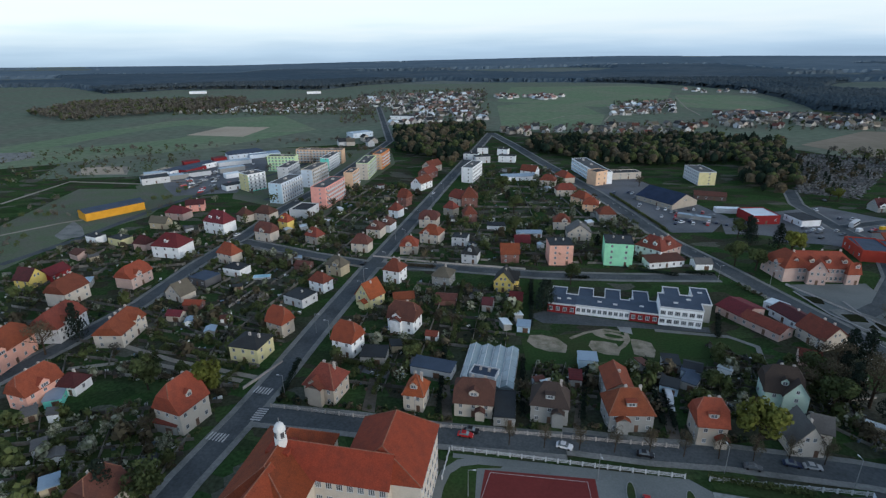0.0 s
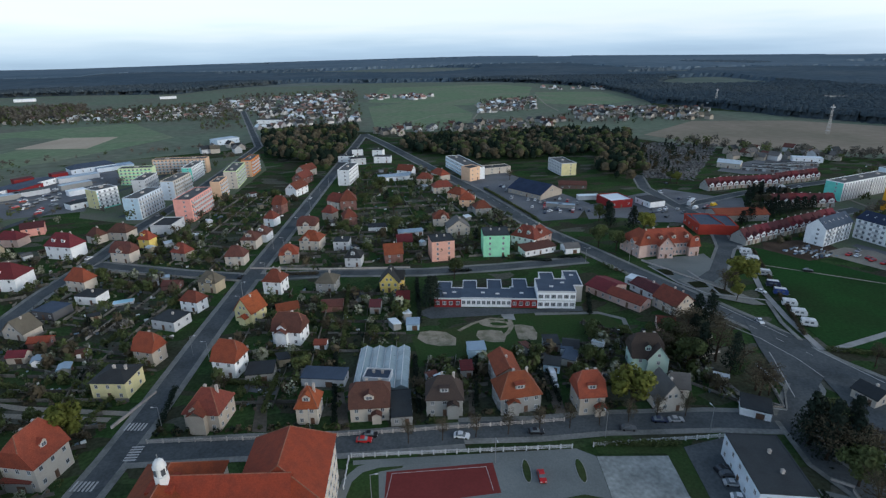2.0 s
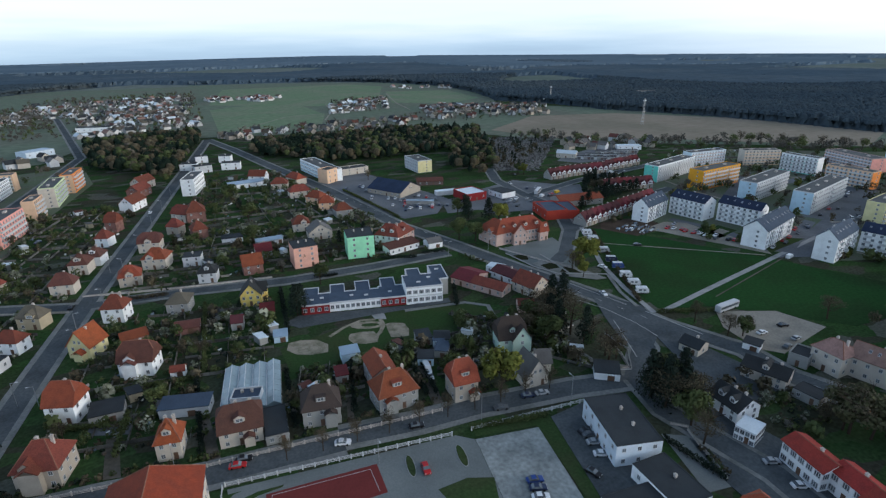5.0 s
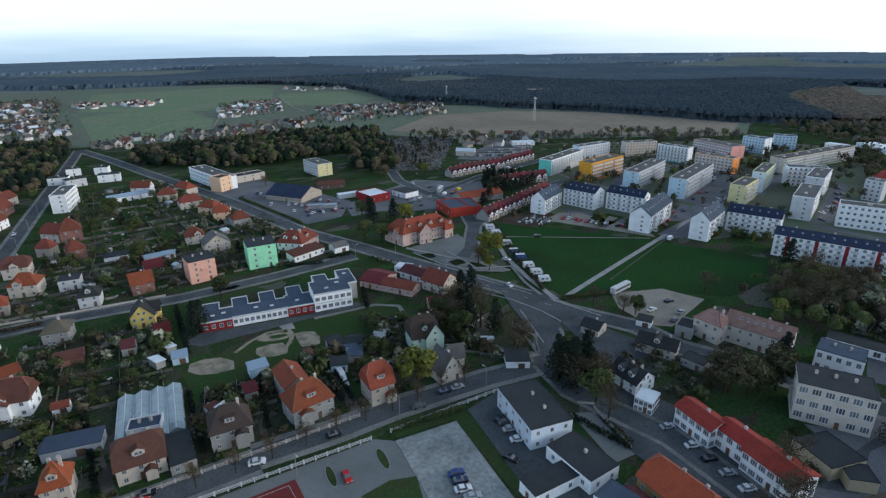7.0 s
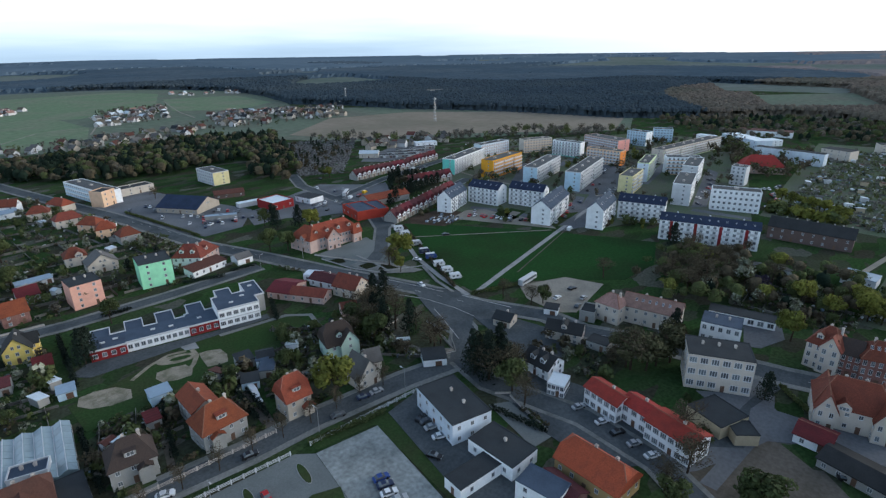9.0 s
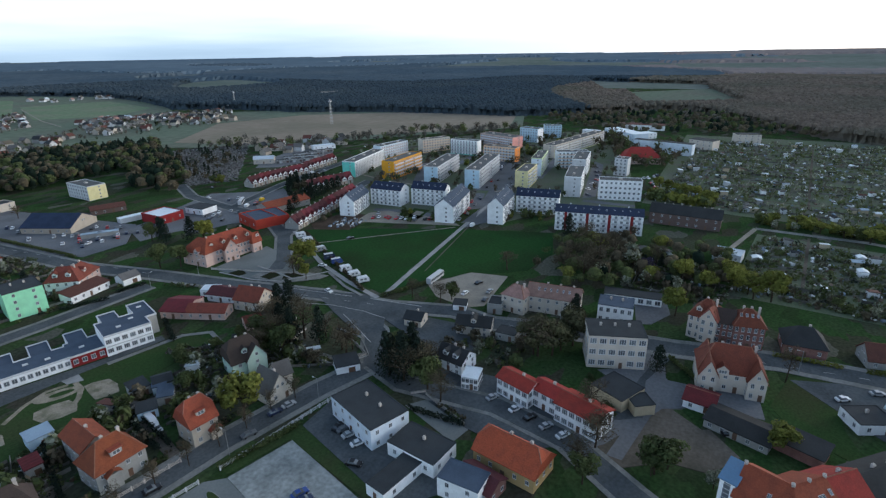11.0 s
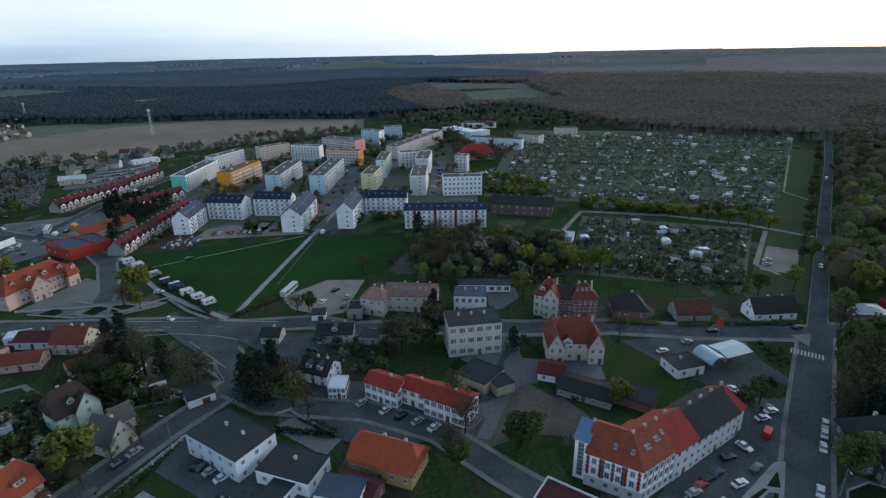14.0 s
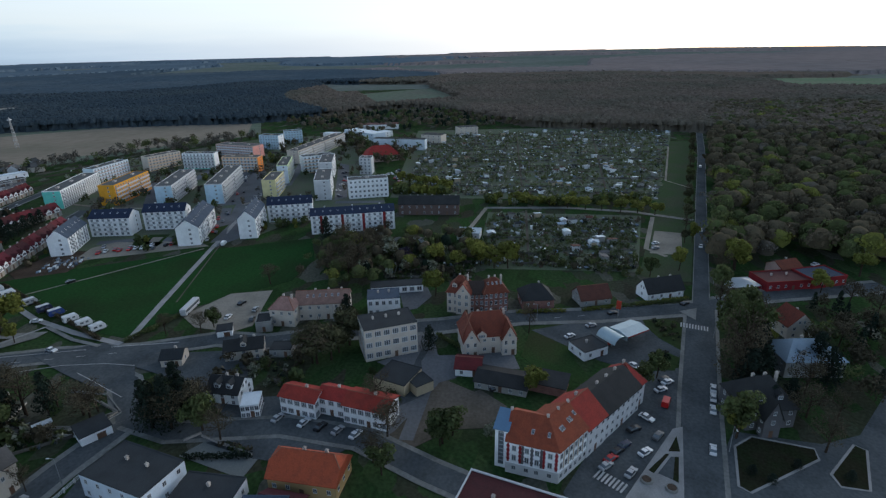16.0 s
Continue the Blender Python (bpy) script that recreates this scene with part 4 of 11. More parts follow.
def caravan(x, y, turn, color="white", long_=6.5):
    words = {"white": "white", "blue": "blue", "darkblue": "dark blue", "silver": "silver-grey"}[color]
    ob = thing("box_trailer", pose(x, y, 0.18, 0, 0, turn), f"{words} box-bodied trailer parked beside the road", "trailer", "parked trailers")
    OBSTACLES.append((x, y, 3))
    shell = material("trailer shell " + color, CAR_PAINT[color], 0.5, 0.1)
    half_ = long_ / 2
    bm = prism(fresh(), [(-half_, 0.5), (half_, 0.5), (half_, 1.9), (half_ - 0.7, 2.9), (-half_, 2.9)], -1.15, 1.15, "y")
    bmesh.ops.bevel(bm, geom=list(bm.edges), offset=0.10, segments=2, affect="EDGES")
    part("body", bm, shell, ob)
    part("roof", box(fresh(), -half_ + 0.15, half_ - 0.9, -1.0, 1.0, 2.9, 2.98), material("white trailer roof", (0.62, 0.64, 0.66), 0.6, 0.2, 0.8, 5.0), ob)
    part("roof_hatch", box(fresh(), -0.9, -0.2, -0.35, 0.35, 2.98, 3.12), FRAME, ob)
    for s in (-1, 1):
        part("window", box(fresh(), -1.6, -0.4, s * 1.16 - 0.03, s * 1.16 + 0.03, 1.5, 2.2), GLASS, ob)
        part("window", box(fresh(), 0.3, 1.3, s * 1.16 - 0.03, s * 1.16 + 0.03, 1.5, 2.2), GLASS, ob)
    part("rear_window", box(fresh(), -half_ - 0.03, -half_ + 0.03, -0.8, 0.8, 1.5, 2.3), GLASS, ob)
    part("skirt", box(fresh(), -half_ + 0.1, half_ - 0.1, -1.12, 1.12, 0.36, 0.5), STEEL, ob)
    part("drawbar", box(fresh(), half_, half_ + 1.0, -0.08, 0.08, 0.42, 0.56), STEEL, ob)
    for s in (-1, 1):
        for a in (-0.4, 0.4):
            part("wheel", WHEEL, None, ob, "", pose(a, s * 1.05, 0.32))


def greenhouse(x, y, turn, w, d, spans=5):
    """Ridge-and-furrow glasshouse: low walls, glazed slopes between white bars."""
    glass = material("whitewashed greenhouse glass", (0.21, 0.275, 0.30), 0.22, 0.16, 0.2, 1.5, per_object=0.08)
    ob = thing("greenhouse", pose(x, y, 0, 0, 0, turn), "pale glass greenhouse with four ridged roof spans", "greenhouse")
    OBSTACLES.append((x, y, math.hypot(w, d) * 0.45))
    span, e, top = w / spans, 2.0, 3.1
    part("base_wall", box(fresh(), -w / 2, w / 2, -d / 2, d / 2, -0.1, 0.7), CHIMNEY, ob)
    part("side_glass", box(fresh(), -w / 2 + 0.05, w / 2 - 0.05, -d / 2 + 0.05, d / 2 - 0.05, 0.7, e), glass, ob)
    n = 8
    pane = mesh_of("pane", solid(fresh(), [(0.06, 0.06, e), (0.06, d / n - 0.06, e), (span / 2, d / n - 0.06, top), (span / 2, 0.06, top),
                                           (0.06, 0.06, e - 0.06), (0.06, d / n - 0.06, e - 0.06), (span / 2, d / n - 0.06, top - 0.06), (span / 2, 0.06, top - 0.06)],
                                 [(3, 2, 1, 0), (4, 5, 6, 7), (0, 1, 5, 4), (1, 2, 6, 5), (2, 3, 7, 6), (3, 0, 4, 7)]), glass)
    for i in range(spans):
        x0 = -w / 2 + i * span
        for s in (0, 1):
            for k in range(n):
                m = pose(x0, -d / 2 + k * d / n, 0) if not s else pose(x0 + span, -d / 2 + (k + 1) * d / n, 0, 0, 0, 180)
                part("pane", pane, None, ob, "", m)
        part("ridge_bar", box(fresh(), x0 + span / 2 - 0.09, x0 + span / 2 + 0.09, -d / 2, d / 2, top - 0.02, top + 0.1), FRAME, ob)
        part("gutter", box(fresh(), x0 - 0.1, x0 + 0.1, -d / 2, d / 2, e - 0.05, e + 0.05), FRAME, ob)
        for yy in (-d / 2, d / 2):
            part("gable_glass", prism(fresh(), [(x0 + 0.05, e), (x0 + span - 0.05, e), (x0 + span / 2, top - 0.05)], yy - 0.04, yy + 0.04, "y"), glass, ob)


def cupola(x, y, z):
    ob = thing("roof_turret", pose(x, y, z), "small white ridge turret with a pale dome on the school roof", "turret")
    white = material("white turret paint", (0.66, 0.67, 0.66), 0.7, 0.12)
    for name, r0, r1, z0, z1, m in (("base", 1.5, 1.4, -3.0, 0.6, white), ("drum", 1.1, 1.1, 0.6, 2.6, white), ("cornice", 1.4, 1.4, 2.6, 2.8, white)):
        bm = fresh()
        bmesh.ops.create_cone(bm, cap_ends=True, segments=8, radius1=r0, radius2=r1, depth=z1 - z0, matrix=Matrix.Translation((0, 0, (z0 + z1) / 2)))
        part(name, bm, m, ob)
    bm = fresh()
    bmesh.ops.create_uvsphere(bm, u_segments=10, v_segments=6, radius=1.2, matrix=Matrix.Translation((0, 0, 2.9)) @ Matrix.Diagonal((1, 1, 1.3, 1)))
    part("dome", bm, white, ob)
    for k in range(4):
        part("opening", box(fresh(), -0.4, 0.4, -1.16, -1.0, 0.9, 2.3), GLASS, ob, "", pose(0, 0, 0, 0, 0, 45 + 90 * k))
    part("roof_block", box(fresh(), -2.6, 2.6, -2.6, 2.6, -6.5, -1.4), roofing("school"), ob, "red tiled block below the turret", pose(0, 0, 0, 0, 0, -9))
    part("finial", box(fresh(), -0.06, 0.06, -0.06, 0.06, 4.2, 5.6), STEEL, ob)


def canopy_roof(x, y, turn, w, d, h=5.0):
    ob = thing("station_canopy", pose(x, y, 0, 0, 0, turn), "pale filling station canopy with an arched end, on posts", "canopy")
    cut = -w * 0.14
    part("roof", prism(fresh(), [(-d / 2, h - 0.6), (d / 2, h - 0.6), (d / 2, h - 0.1), (0, h + 0.7), (-d / 2, h - 0.1)], cut, w / 2, "x"), roofing("glasswhite"), ob)
    part("fascia", box(fresh(), cut + 0.1, w / 2 + 0.03, -d / 2 - 0.03, d / 2 + 0.03, h - 0.58, h - 0.2), plaster("vermilion"), ob, "red fascia band")
    r = (w / 2 + cut) / 2
    arc = [(cut - r + r * math.cos(math.pi * k / 10), h - 1.6 + r * 0.8 * math.sin(math.pi * k / 10)) for k in range(11)]
    inner = [(cut - r + (p - cut + r) * 0.95, q - 0.12) for p, q in reversed(arc)]
    part("arched_roof", prism(fresh(), arc + inner, -d / 2, d / 2, "y"), roofing("glasswhite"), ob, "arched pale canopy end")
    for sx in (-0.3, 0.3):
        part("post", box(fresh(), sx * w - 0.2, sx * w + 0.2, -0.2, 0.2, 0, h - 0.6), STEEL, ob)
        part("pump", box(fresh(), sx * w - 0.4, sx * w + 0.4, 0.8, 1.4, 0.1, 1.9), plaster("vermilion"), ob)


def awning(x, y, turn, w, d):
    ob = thing("tent_awning", pose(x, y, 0, 0, 0, turn), "white domed membrane awning of a restaurant garden", "awning")
    bm = fresh()
    n = 10
    rows_ = [[bm.verts.new((w * (i / n - 0.5), d * (j / n - 0.5), 3.0 + 2.2 * math.sin(math.pi * i / n) * math.sin(math.pi * j / n) ** 2)) for i in range(n + 1)] for j in range(n + 1)]
    for j in range(n):
        for i in range(n):
            bm.faces.new((rows_[j][i], rows_[j][i + 1], rows_[j + 1][i + 1], rows_[j + 1][i]))
    bmesh.ops.solidify(bm, geom=list(bm.faces), thickness=0.05)
    part("membrane", bm, roofing("white"), ob)
    for sx in (-0.48, 0.48):
        for sy in (-0.48, 0.48):
            part("post", box(fresh(), sx * w - 0.06, sx * w + 0.06, sy * d - 0.06, sy * d + 0.06, 0, 3.0), STEEL, ob)


def mast(x, y, tall):
    ob = thing("lattice_mast", pose(x, y, 0), "tall grey lattice mast at the edge of a field", "mast")
    for k in range(4):
        a = k * math.pi / 2 + 0.4
        bm = solid(fresh(), [(2 * math.cos(a) + dx, 2 * math.sin(a) + dy, 0) for dx, dy in ((-.15, -.15), (.15, -.15), (.15, .15), (-.15, .15))]
                   + [(0.5 * math.cos(a) + dx, 0.5 * math.sin(a) + dy, tall) for dx, dy in ((-.12, -.12), (.12, -.12), (.12, .12), (-.12, .12))],
                   [(3, 2, 1, 0), (4, 5, 6, 7), (0, 1, 5, 4), (1, 2, 6, 5), (2, 3, 7, 6), (3, 0, 4, 7)])
        part("leg", bm, STEEL, ob)
    for k in range(8):
        r = 2 - 1.5 * k / 8
        part("brace", box(fresh(), -r, r, -r, r, k * tall / 8, k * tall / 8 + 0.3), STEEL, ob)
    part("platform", box(fresh(), -1.6, 1.6, -1.6, 1.6, tall * 0.9, tall * 0.93), FRAME, ob)


def pool(x, y, turn, w, d):
    ob = thing("garden_pool", pose(x, y, 0, 0, 0, turn), "round-cornered pale blue garden pool beside a house", "pool")
    OBSTACLES.append((x, y, w * 0.5))
    part("wall", box(fresh(), -w / 2, w / 2, -d / 2, d / 2, 0, 0.9), FRAME, ob)
    part("water", box(fresh(), -w / 2 + 0.2, w / 2 - 0.2, -d / 2 + 0.2, d / 2 - 0.2, 0.85, 0.93), material("pool water", (0.35, 0.58, 0.68), 0.1, 0.05), ob)


VILLAGE = {}


def village_house(x, y, turn, wall, roof, tall):
    key = (wall, roof, tall)
    if key not in VILLAGE:
        ob = new("far_house", mesh_of("far_house", wall_mesh(9, 7.5, tall, "gable", 3.0), plaster(wall)))
        words = {"redtile": "red", "oldtile": "red-brown", "felt": "dark", "grey": "grey", "khaki": "grey-brown"}[roof]
        tagged(ob, f"{'grey' if wall == 'lightgrey' else wall} village house with {words} pitched roof, far off", "house", "far village houses")
        ob.matrix_world = pose(x, y, land(x, y), 0, 0, turn)
        part("roof", roof_mesh(9, 7.5, tall, "gable", 3.0), roofing(roof), ob)
        VILLAGE[key] = ob
    else:
        ob = copy_thing(VILLAGE[key], pose(x, y, land(x, y), 0, 0, turn))
    OBSTACLES.append((x, y, 5))
    return ob


def village(corners, count, seed, turn=20):
    """Loose rows of houses over a patch, each a thing of its own."""
    rng = np.random.default_rng(seed)
    x, y = spots(rng, corners, count, 4)
    for i in range(len(x)):
        pick = rng.random()
        village_house(float(x[i]), float(y[i]), turn + 90 * int(rng.integers(0, 2)) + 8 * float(rng.normal()), ("grey", "cream", "lightgrey", "beige")[int(rng.integers(0, 4))],
                      ("grey", "khaki", "oldtile", "felt", "grey")[int(pick * 5)], (3.6, 4.8)[int(rng.integers(0, 2))])


def hamlet(corners, count, seed, label, size=(8.5, 7), tall=3.4, roofs=("grey", "khaki", "brown", "felt", "grey", "pinktile", "white")):
    """Far roofs too many to count: walls in one object, roofs in others."""
    rng = np.random.default_rng(seed)
    x, y = spots(rng, corners, count, 2)
    wv, wf = [], []
    rv = {r: ([], []) for r in roofs}
    for i in range(len(x)):
        a = rng.random() * 0.3 + (math.pi / 2 if rng.random() < 0.5 else 0) + 0.3
        s = 0.75 + 0.6 * rng.random()
        c, sn = math.cos(a), math.sin(a)
        hx, hy, h = size[0] / 2 * s, size[1] / 2 * s, tall * (0.8 + 0.5 * rng.random())
        z0 = land(float(x[i]), float(y[i]))
        spot = lambda u, v, z: (x[i] + c * u - sn * v, y[i] + sn * u + c * v, z0 + z)
        k = len(wv)
        wv += [spot(*p) for p in ((-hx, -hy, -1), (hx, -hy, -1), (hx, hy, -1), (-hx, hy, -1), (-hx, -hy, h), (hx, -hy, h), (hx, hy, h), (-hx, hy, h), (-hx, 0, h + hy * 0.8), (hx, 0, h + hy * 0.8))]
        wf += [tuple(k + q for q in f) for f in ((0, 1, 5, 4), (1, 2, 6, 9, 5), (2, 3, 7, 6), (3, 0, 4, 8, 7))]
        verts, faces = rv[roofs[int(rng.integers(0, len(roofs)))]]
        k = len(verts)
        o = 0.5
        verts += [spot(*p) for p in ((-hx - o, -hy - o, h - 0.3), (hx + o, -hy - o, h - 0.3), (hx + o, 0, h + hy * 0.8 + 0.2), (-hx - o, 0, h + hy * 0.8 + 0.2), (-hx - o, hy + o, h - 0.3), (hx + o, hy + o, h - 0.3))]
        faces += [(k, k + 1, k + 2, k + 3), (k + 3, k + 2, k + 5, k + 4)]
    me = bpy.data.meshes.new("far_walls")
    me.from_pydata(wv, [], wf)
    me.materials.append(material("far walls", (0.52, 0.51, 0.50), 0.9, 0.2, per_island=0.4))
    tagged(new("far_roofscape", me), label, "houses", "", "stuff")
    for r, (verts, faces) in rv.items():
        if verts:
            me = bpy.data.meshes.new("far_roofs")
            me.from_pydata(verts, [], faces)
            me.materials.append(roofing(r))
            tagged(new("far_roofscape", me), label, "houses", "", "stuff")


def gravestones(corners, count, seed=4):
    rng = np.random.default_rng(seed)
    x, y = spots(rng, corners, count, 0.5)
    bm = fresh()
    for i in range(len(x)):
        w, t = 0.5 + 0.6 * rng.random(), 0.7 + 0.7 * rng.random()
        box(bm, x[i] - w, x[i] + w, y[i] - 1.0, y[i] + 1.0, 0, 0.3)
        box(bm, x[i] - w * 0.8, x[i] + w * 0.8, y[i] + 0.8, y[i] + 1.05, 0.3, 0.3 + t)
    tagged(new("gravestones", mesh_of("gravestones", bm, material("gravestone", (0.125, 0.13, 0.135), 0.8, 0.3, per_island=0.6))), "rows of grey gravestones in a cemetery", "graves", "", "stuff")


def random_trees(corners, count, kinds, seed, low, high, where, margin=1.6):
    rng = np.random.default_rng(seed)
    x, y = spots(rng, corners, count, margin)
    for i in range(len(x)):
        tree(float(x[i]), float(y[i]), round(low + (high - low) * float(rng.random()), 1), kinds[int(rng.integers(0, len(kinds)))], 0.85 + 0.4 * float(rng.random()), where)


def random_huts(corners, count, seed, turn=0.0):
    rng = np.random.default_rng(seed)
    x, y = spots(rng, corners, count, 2.5)
    for i in range(len(x)):
        roof = ("felt", "white", "white", "oldtile", "metal", "grey")[int(rng.integers(0, 6))]
        word = {"felt": "dark felted", "white": "white sheet", "slate": "grey", "oldtile": "red-brown", "metal": "blue-grey metal", "grey": "grey"}[roof]
        hut(float(x[i]), float(y[i]), turn + 90 * int(rng.integers(0, 2)), 3 + 2 * float(rng.random()), 2.6 + 1.5 * float(rng.random()), 2.3,
            ("white", "grey", "sand", "lightgrey")[int(rng.integers(0, 4))], roof, "gable" if rng.random() < 0.4 else "mono", 0.6,
            f"small allotment garden shed with a {word} roof", "shed", "garden_shed")


def random_cars(corners, count, seed, turn):
    rng = np.random.default_rng(seed)
    x, y = spots(rng, corners, count, 0.6)
    done = []
    for i in range(len(x)):
        if all((x[i] - a) ** 2 + (y[i] - b) ** 2 > 9 for a, b in done):
            done.append((x[i], y[i]))
            car(float(x[i]), float(y[i]), turn + 180 * int(rng.integers(0, 2)), ("white", "silver", "black", "grey", "darkblue", "red")[int(rng.integers(0, 6))], ("car", "estate")[int(rng.integers(0, 2))], CAR_Z)



def dashes(ax, ay, bx, by, count):
    """Painted centre dashes along a road."""
    turn = math.degrees(math.atan2(by - ay, bx - ax))
    ob = thing("centre_line", pose(ax, ay, 0, 0, 0, turn), "faded white centre dashes on asphalt", "marking", "", "structure")
    long_ = math.hypot(bx - ax, by - ay)
    dash = mesh_of("dash", box(fresh(), -1.5, 1.5, -0.09, 0.09, 0.30, 0.315), PAINT)
    for k in range(count):
        part("dash", dash, None, ob, "", pose((k + 0.5) * long_ / count, 0, 0))


def hedge(ax, ay, bx, by, kind="green", tall=1.7):
    """A clipped but uneven hedge between plots."""
    rng = np.random.default_rng(int(abs(ax * 7 + by)))
    long_ = math.hypot(bx - ax, by - ay)
    n = int(long_ * 42)
    u = rng.random(n)
    at = np.stack([ax + (bx - ax) * u + 0.4 * rng.normal(size=n), ay + (by - ay) * u + 0.4 * rng.normal(size=n), tall * (0.1 + 0.9 * rng.random(n) ** 0.7)], 1)
    d1, d2 = rng.normal(size=(n, 3)), rng.normal(size=(n, 3))
    d1 *= 0.33 / np.linalg.norm(d1, axis=1, keepdims=True)
    d2 *= 0.28 / np.linalg.norm(d2, axis=1, keepdims=True)
    verts = np.stack([at - d1, at - d2, at + d1, at + d2], 1).reshape(-1, 3)
    words = {"green": "fresh green", "dark": "dark evergreen", "brown": "brown half-bare", "yellow": "yellow flowering"}[kind]
    tagged(new("hedge", cloud_mesh("hedge", verts, np.arange(4 * n).reshape(-1, 4), LEAVES[kind])), f"{words} hedge along a garden boundary", "hedge")



def totem(x, y, turn=0.0):
    ob = thing("price_sign", pose(x, y, 0.1, 0, 0, turn), "red filling station price pylon beside the road", "sign")
    part("post", box(fresh(), -0.15, 0.15, -0.15, 0.15, 0, 6.5), STEEL, ob)
    part("panel", box(fresh(), -0.9, 0.9, -0.22, 0.22, 3.6, 7.0), plaster("vermilion"), ob)
    for k in range(3):
        part("price_bar", box(fresh(), -0.6, 0.6, -0.26, -0.21, 3.9 + k * 0.7, 4.25 + k * 0.7), FRAME, ob, "plain white price bar")


def fountain(x, y):
    ob = thing("round_planter", pose(x, y, 0.33), "round pale stone planter with dark soil on a paved square", "planter")
    for name, r0, r1, z0, z1, m in (("rim", 1.5, 1.4, 0, 0.6, PAVING), ("soil", 1.1, 1.1, 0.55, 0.64, SOIL)):
        bm = fresh()
        bmesh.ops.create_cone(bm, cap_ends=True, segments=16, radius1=r0, radius2=r1, depth=z1 - z0, matrix=Matrix.Translation((0, 0, (z0 + z1) / 2)))
        part(name, bm, m, ob)




def plot_fences(corners, count, seed):
    """Thin board and wire fences between garden plots, broken where houses and roads stand: one object."""
    rng = np.random.default_rng(seed)
    (ax, ay), (bx, by), (cx, cy), (dx, dy) = corners
    bm = fresh()
    for turn in (0, 1):
        for i in range(count):
            f = (i + 0.2 + 0.6 * rng.random()) / count
            if turn:
                p, q = (ax + (bx - ax) * f, ay + (by - ay) * f), (dx + (cx - dx) * f, dy + (cy - dy) * f)
            else:
                p, q = (ax + (dx - ax) * f, ay + (dy - ay) * f), (bx + (cx - bx) * f, by + (cy - by) * f)
            long_ = math.hypot(q[0] - p[0], q[1] - p[1])
            n = max(2, int(long_ / 4))
            t = (np.arange(n) + 0.5) / n
            ok = clear(p[0] + (q[0] - p[0]) * t, p[1] + (q[1] - p[1]) * t, 0.4) & (rng.random(n) < 0.8)
            ux, uy = (q[0] - p[0]) / long_, (q[1] - p[1]) / long_
            half_, tall = long_ / n / 2 - 0.03, 0.9 + 0.5 * rng.random()
            for k in np.nonzero(ok)[0]:
                mx, my = p[0] + (q[0] - p[0]) * t[k], p[1] + (q[1] - p[1]) * t[k]
                solid(bm, [(mx + ux * s * half_ - uy * w * 0.05, my + uy * s * half_ + ux * w * 0.05, z) for z in (0.02, tall) for s, w in ((-1, -1), (1, -1), (1, 1), (-1, 1))],
                      [(0, 1, 5, 4), (1, 2, 6, 5), (2, 3, 7, 6), (3, 0, 4, 7), (4, 5, 6, 7)])
    tagged(new("plot_fences", mesh_of("plot_fences", bm, material("weathered fence boards", (0.16, 0.155, 0.14), 0.9, 0.35, 0.5, 4.0, per_island=0.5))),
           "weathered board and wire fences between garden plots", "fence", "", "stuff")


def yard_clutter(corners, count, seed, size=1.2, label="cold frames, sheets and garden clutter on plots"):
    """Cold frames, tarpaulins, barrels, woodpiles and garden furniture, too small to tell apart: one object."""
    rng = np.random.default_rng(seed)
    x, y = spots(rng, corners, count, 0.8)
    bm = fresh()
    for i in range(len(x)):
        a, b, h = size * (0.4 + rng.random()), size * (0.3 + 0.5 * rng.random()), 0.3 + 0.9 * rng.random()
        c, s = math.cos(0.3 + i % 5 * 0.1), math.sin(0.3 + i % 5 * 0.1)
        base = [(x[i] + c * u * a - s * v * b, y[i] + s * u * a + c * v * b) for u, v in ((-0.5, -0.5), (0.5, -0.5), (0.5, 0.5), (-0.5, 0.5))]
        solid(bm, [(p[0], p[1], 0.0) for p in base] + [(p[0], p[1], h * (1.0 if k < 2 else 0.7)) for k, p in enumerate(base)],
              [(0, 1, 5, 4), (1, 2, 6, 5), (2, 3, 7, 6), (3, 0, 4, 7), (4, 5, 6, 7)], int(rng.integers(0, 3)))
    tagged(new("yard_clutter", mesh_of("yard_clutter", bm, material("pale sheeting", (0.60, 0.62, 0.63), 0.6, 0.2, per_island=0.5),
                                       material("stacked wood", (0.13, 0.10, 0.075), 0.9, 0.3, per_island=0.4),
                                       material("blue and grey plastic", (0.14, 0.19, 0.25), 0.5, 0.2, per_island=0.6))),
           label, "clutter", "", "stuff")


# ---- woods ----
def inside(px_, py, poly):
    """Which places lie inside a polygon."""
    hit = np.zeros(len(px_), bool)
    for (ax, ay), (bx, by) in zip(poly, poly[1:] + poly[:1]):
        cross = (ay > py) != (by > py)
        hit ^= cross & (px_ < (bx - ax) * (py - ay) / (by - ay + 1e-12) + ax)
    return hit


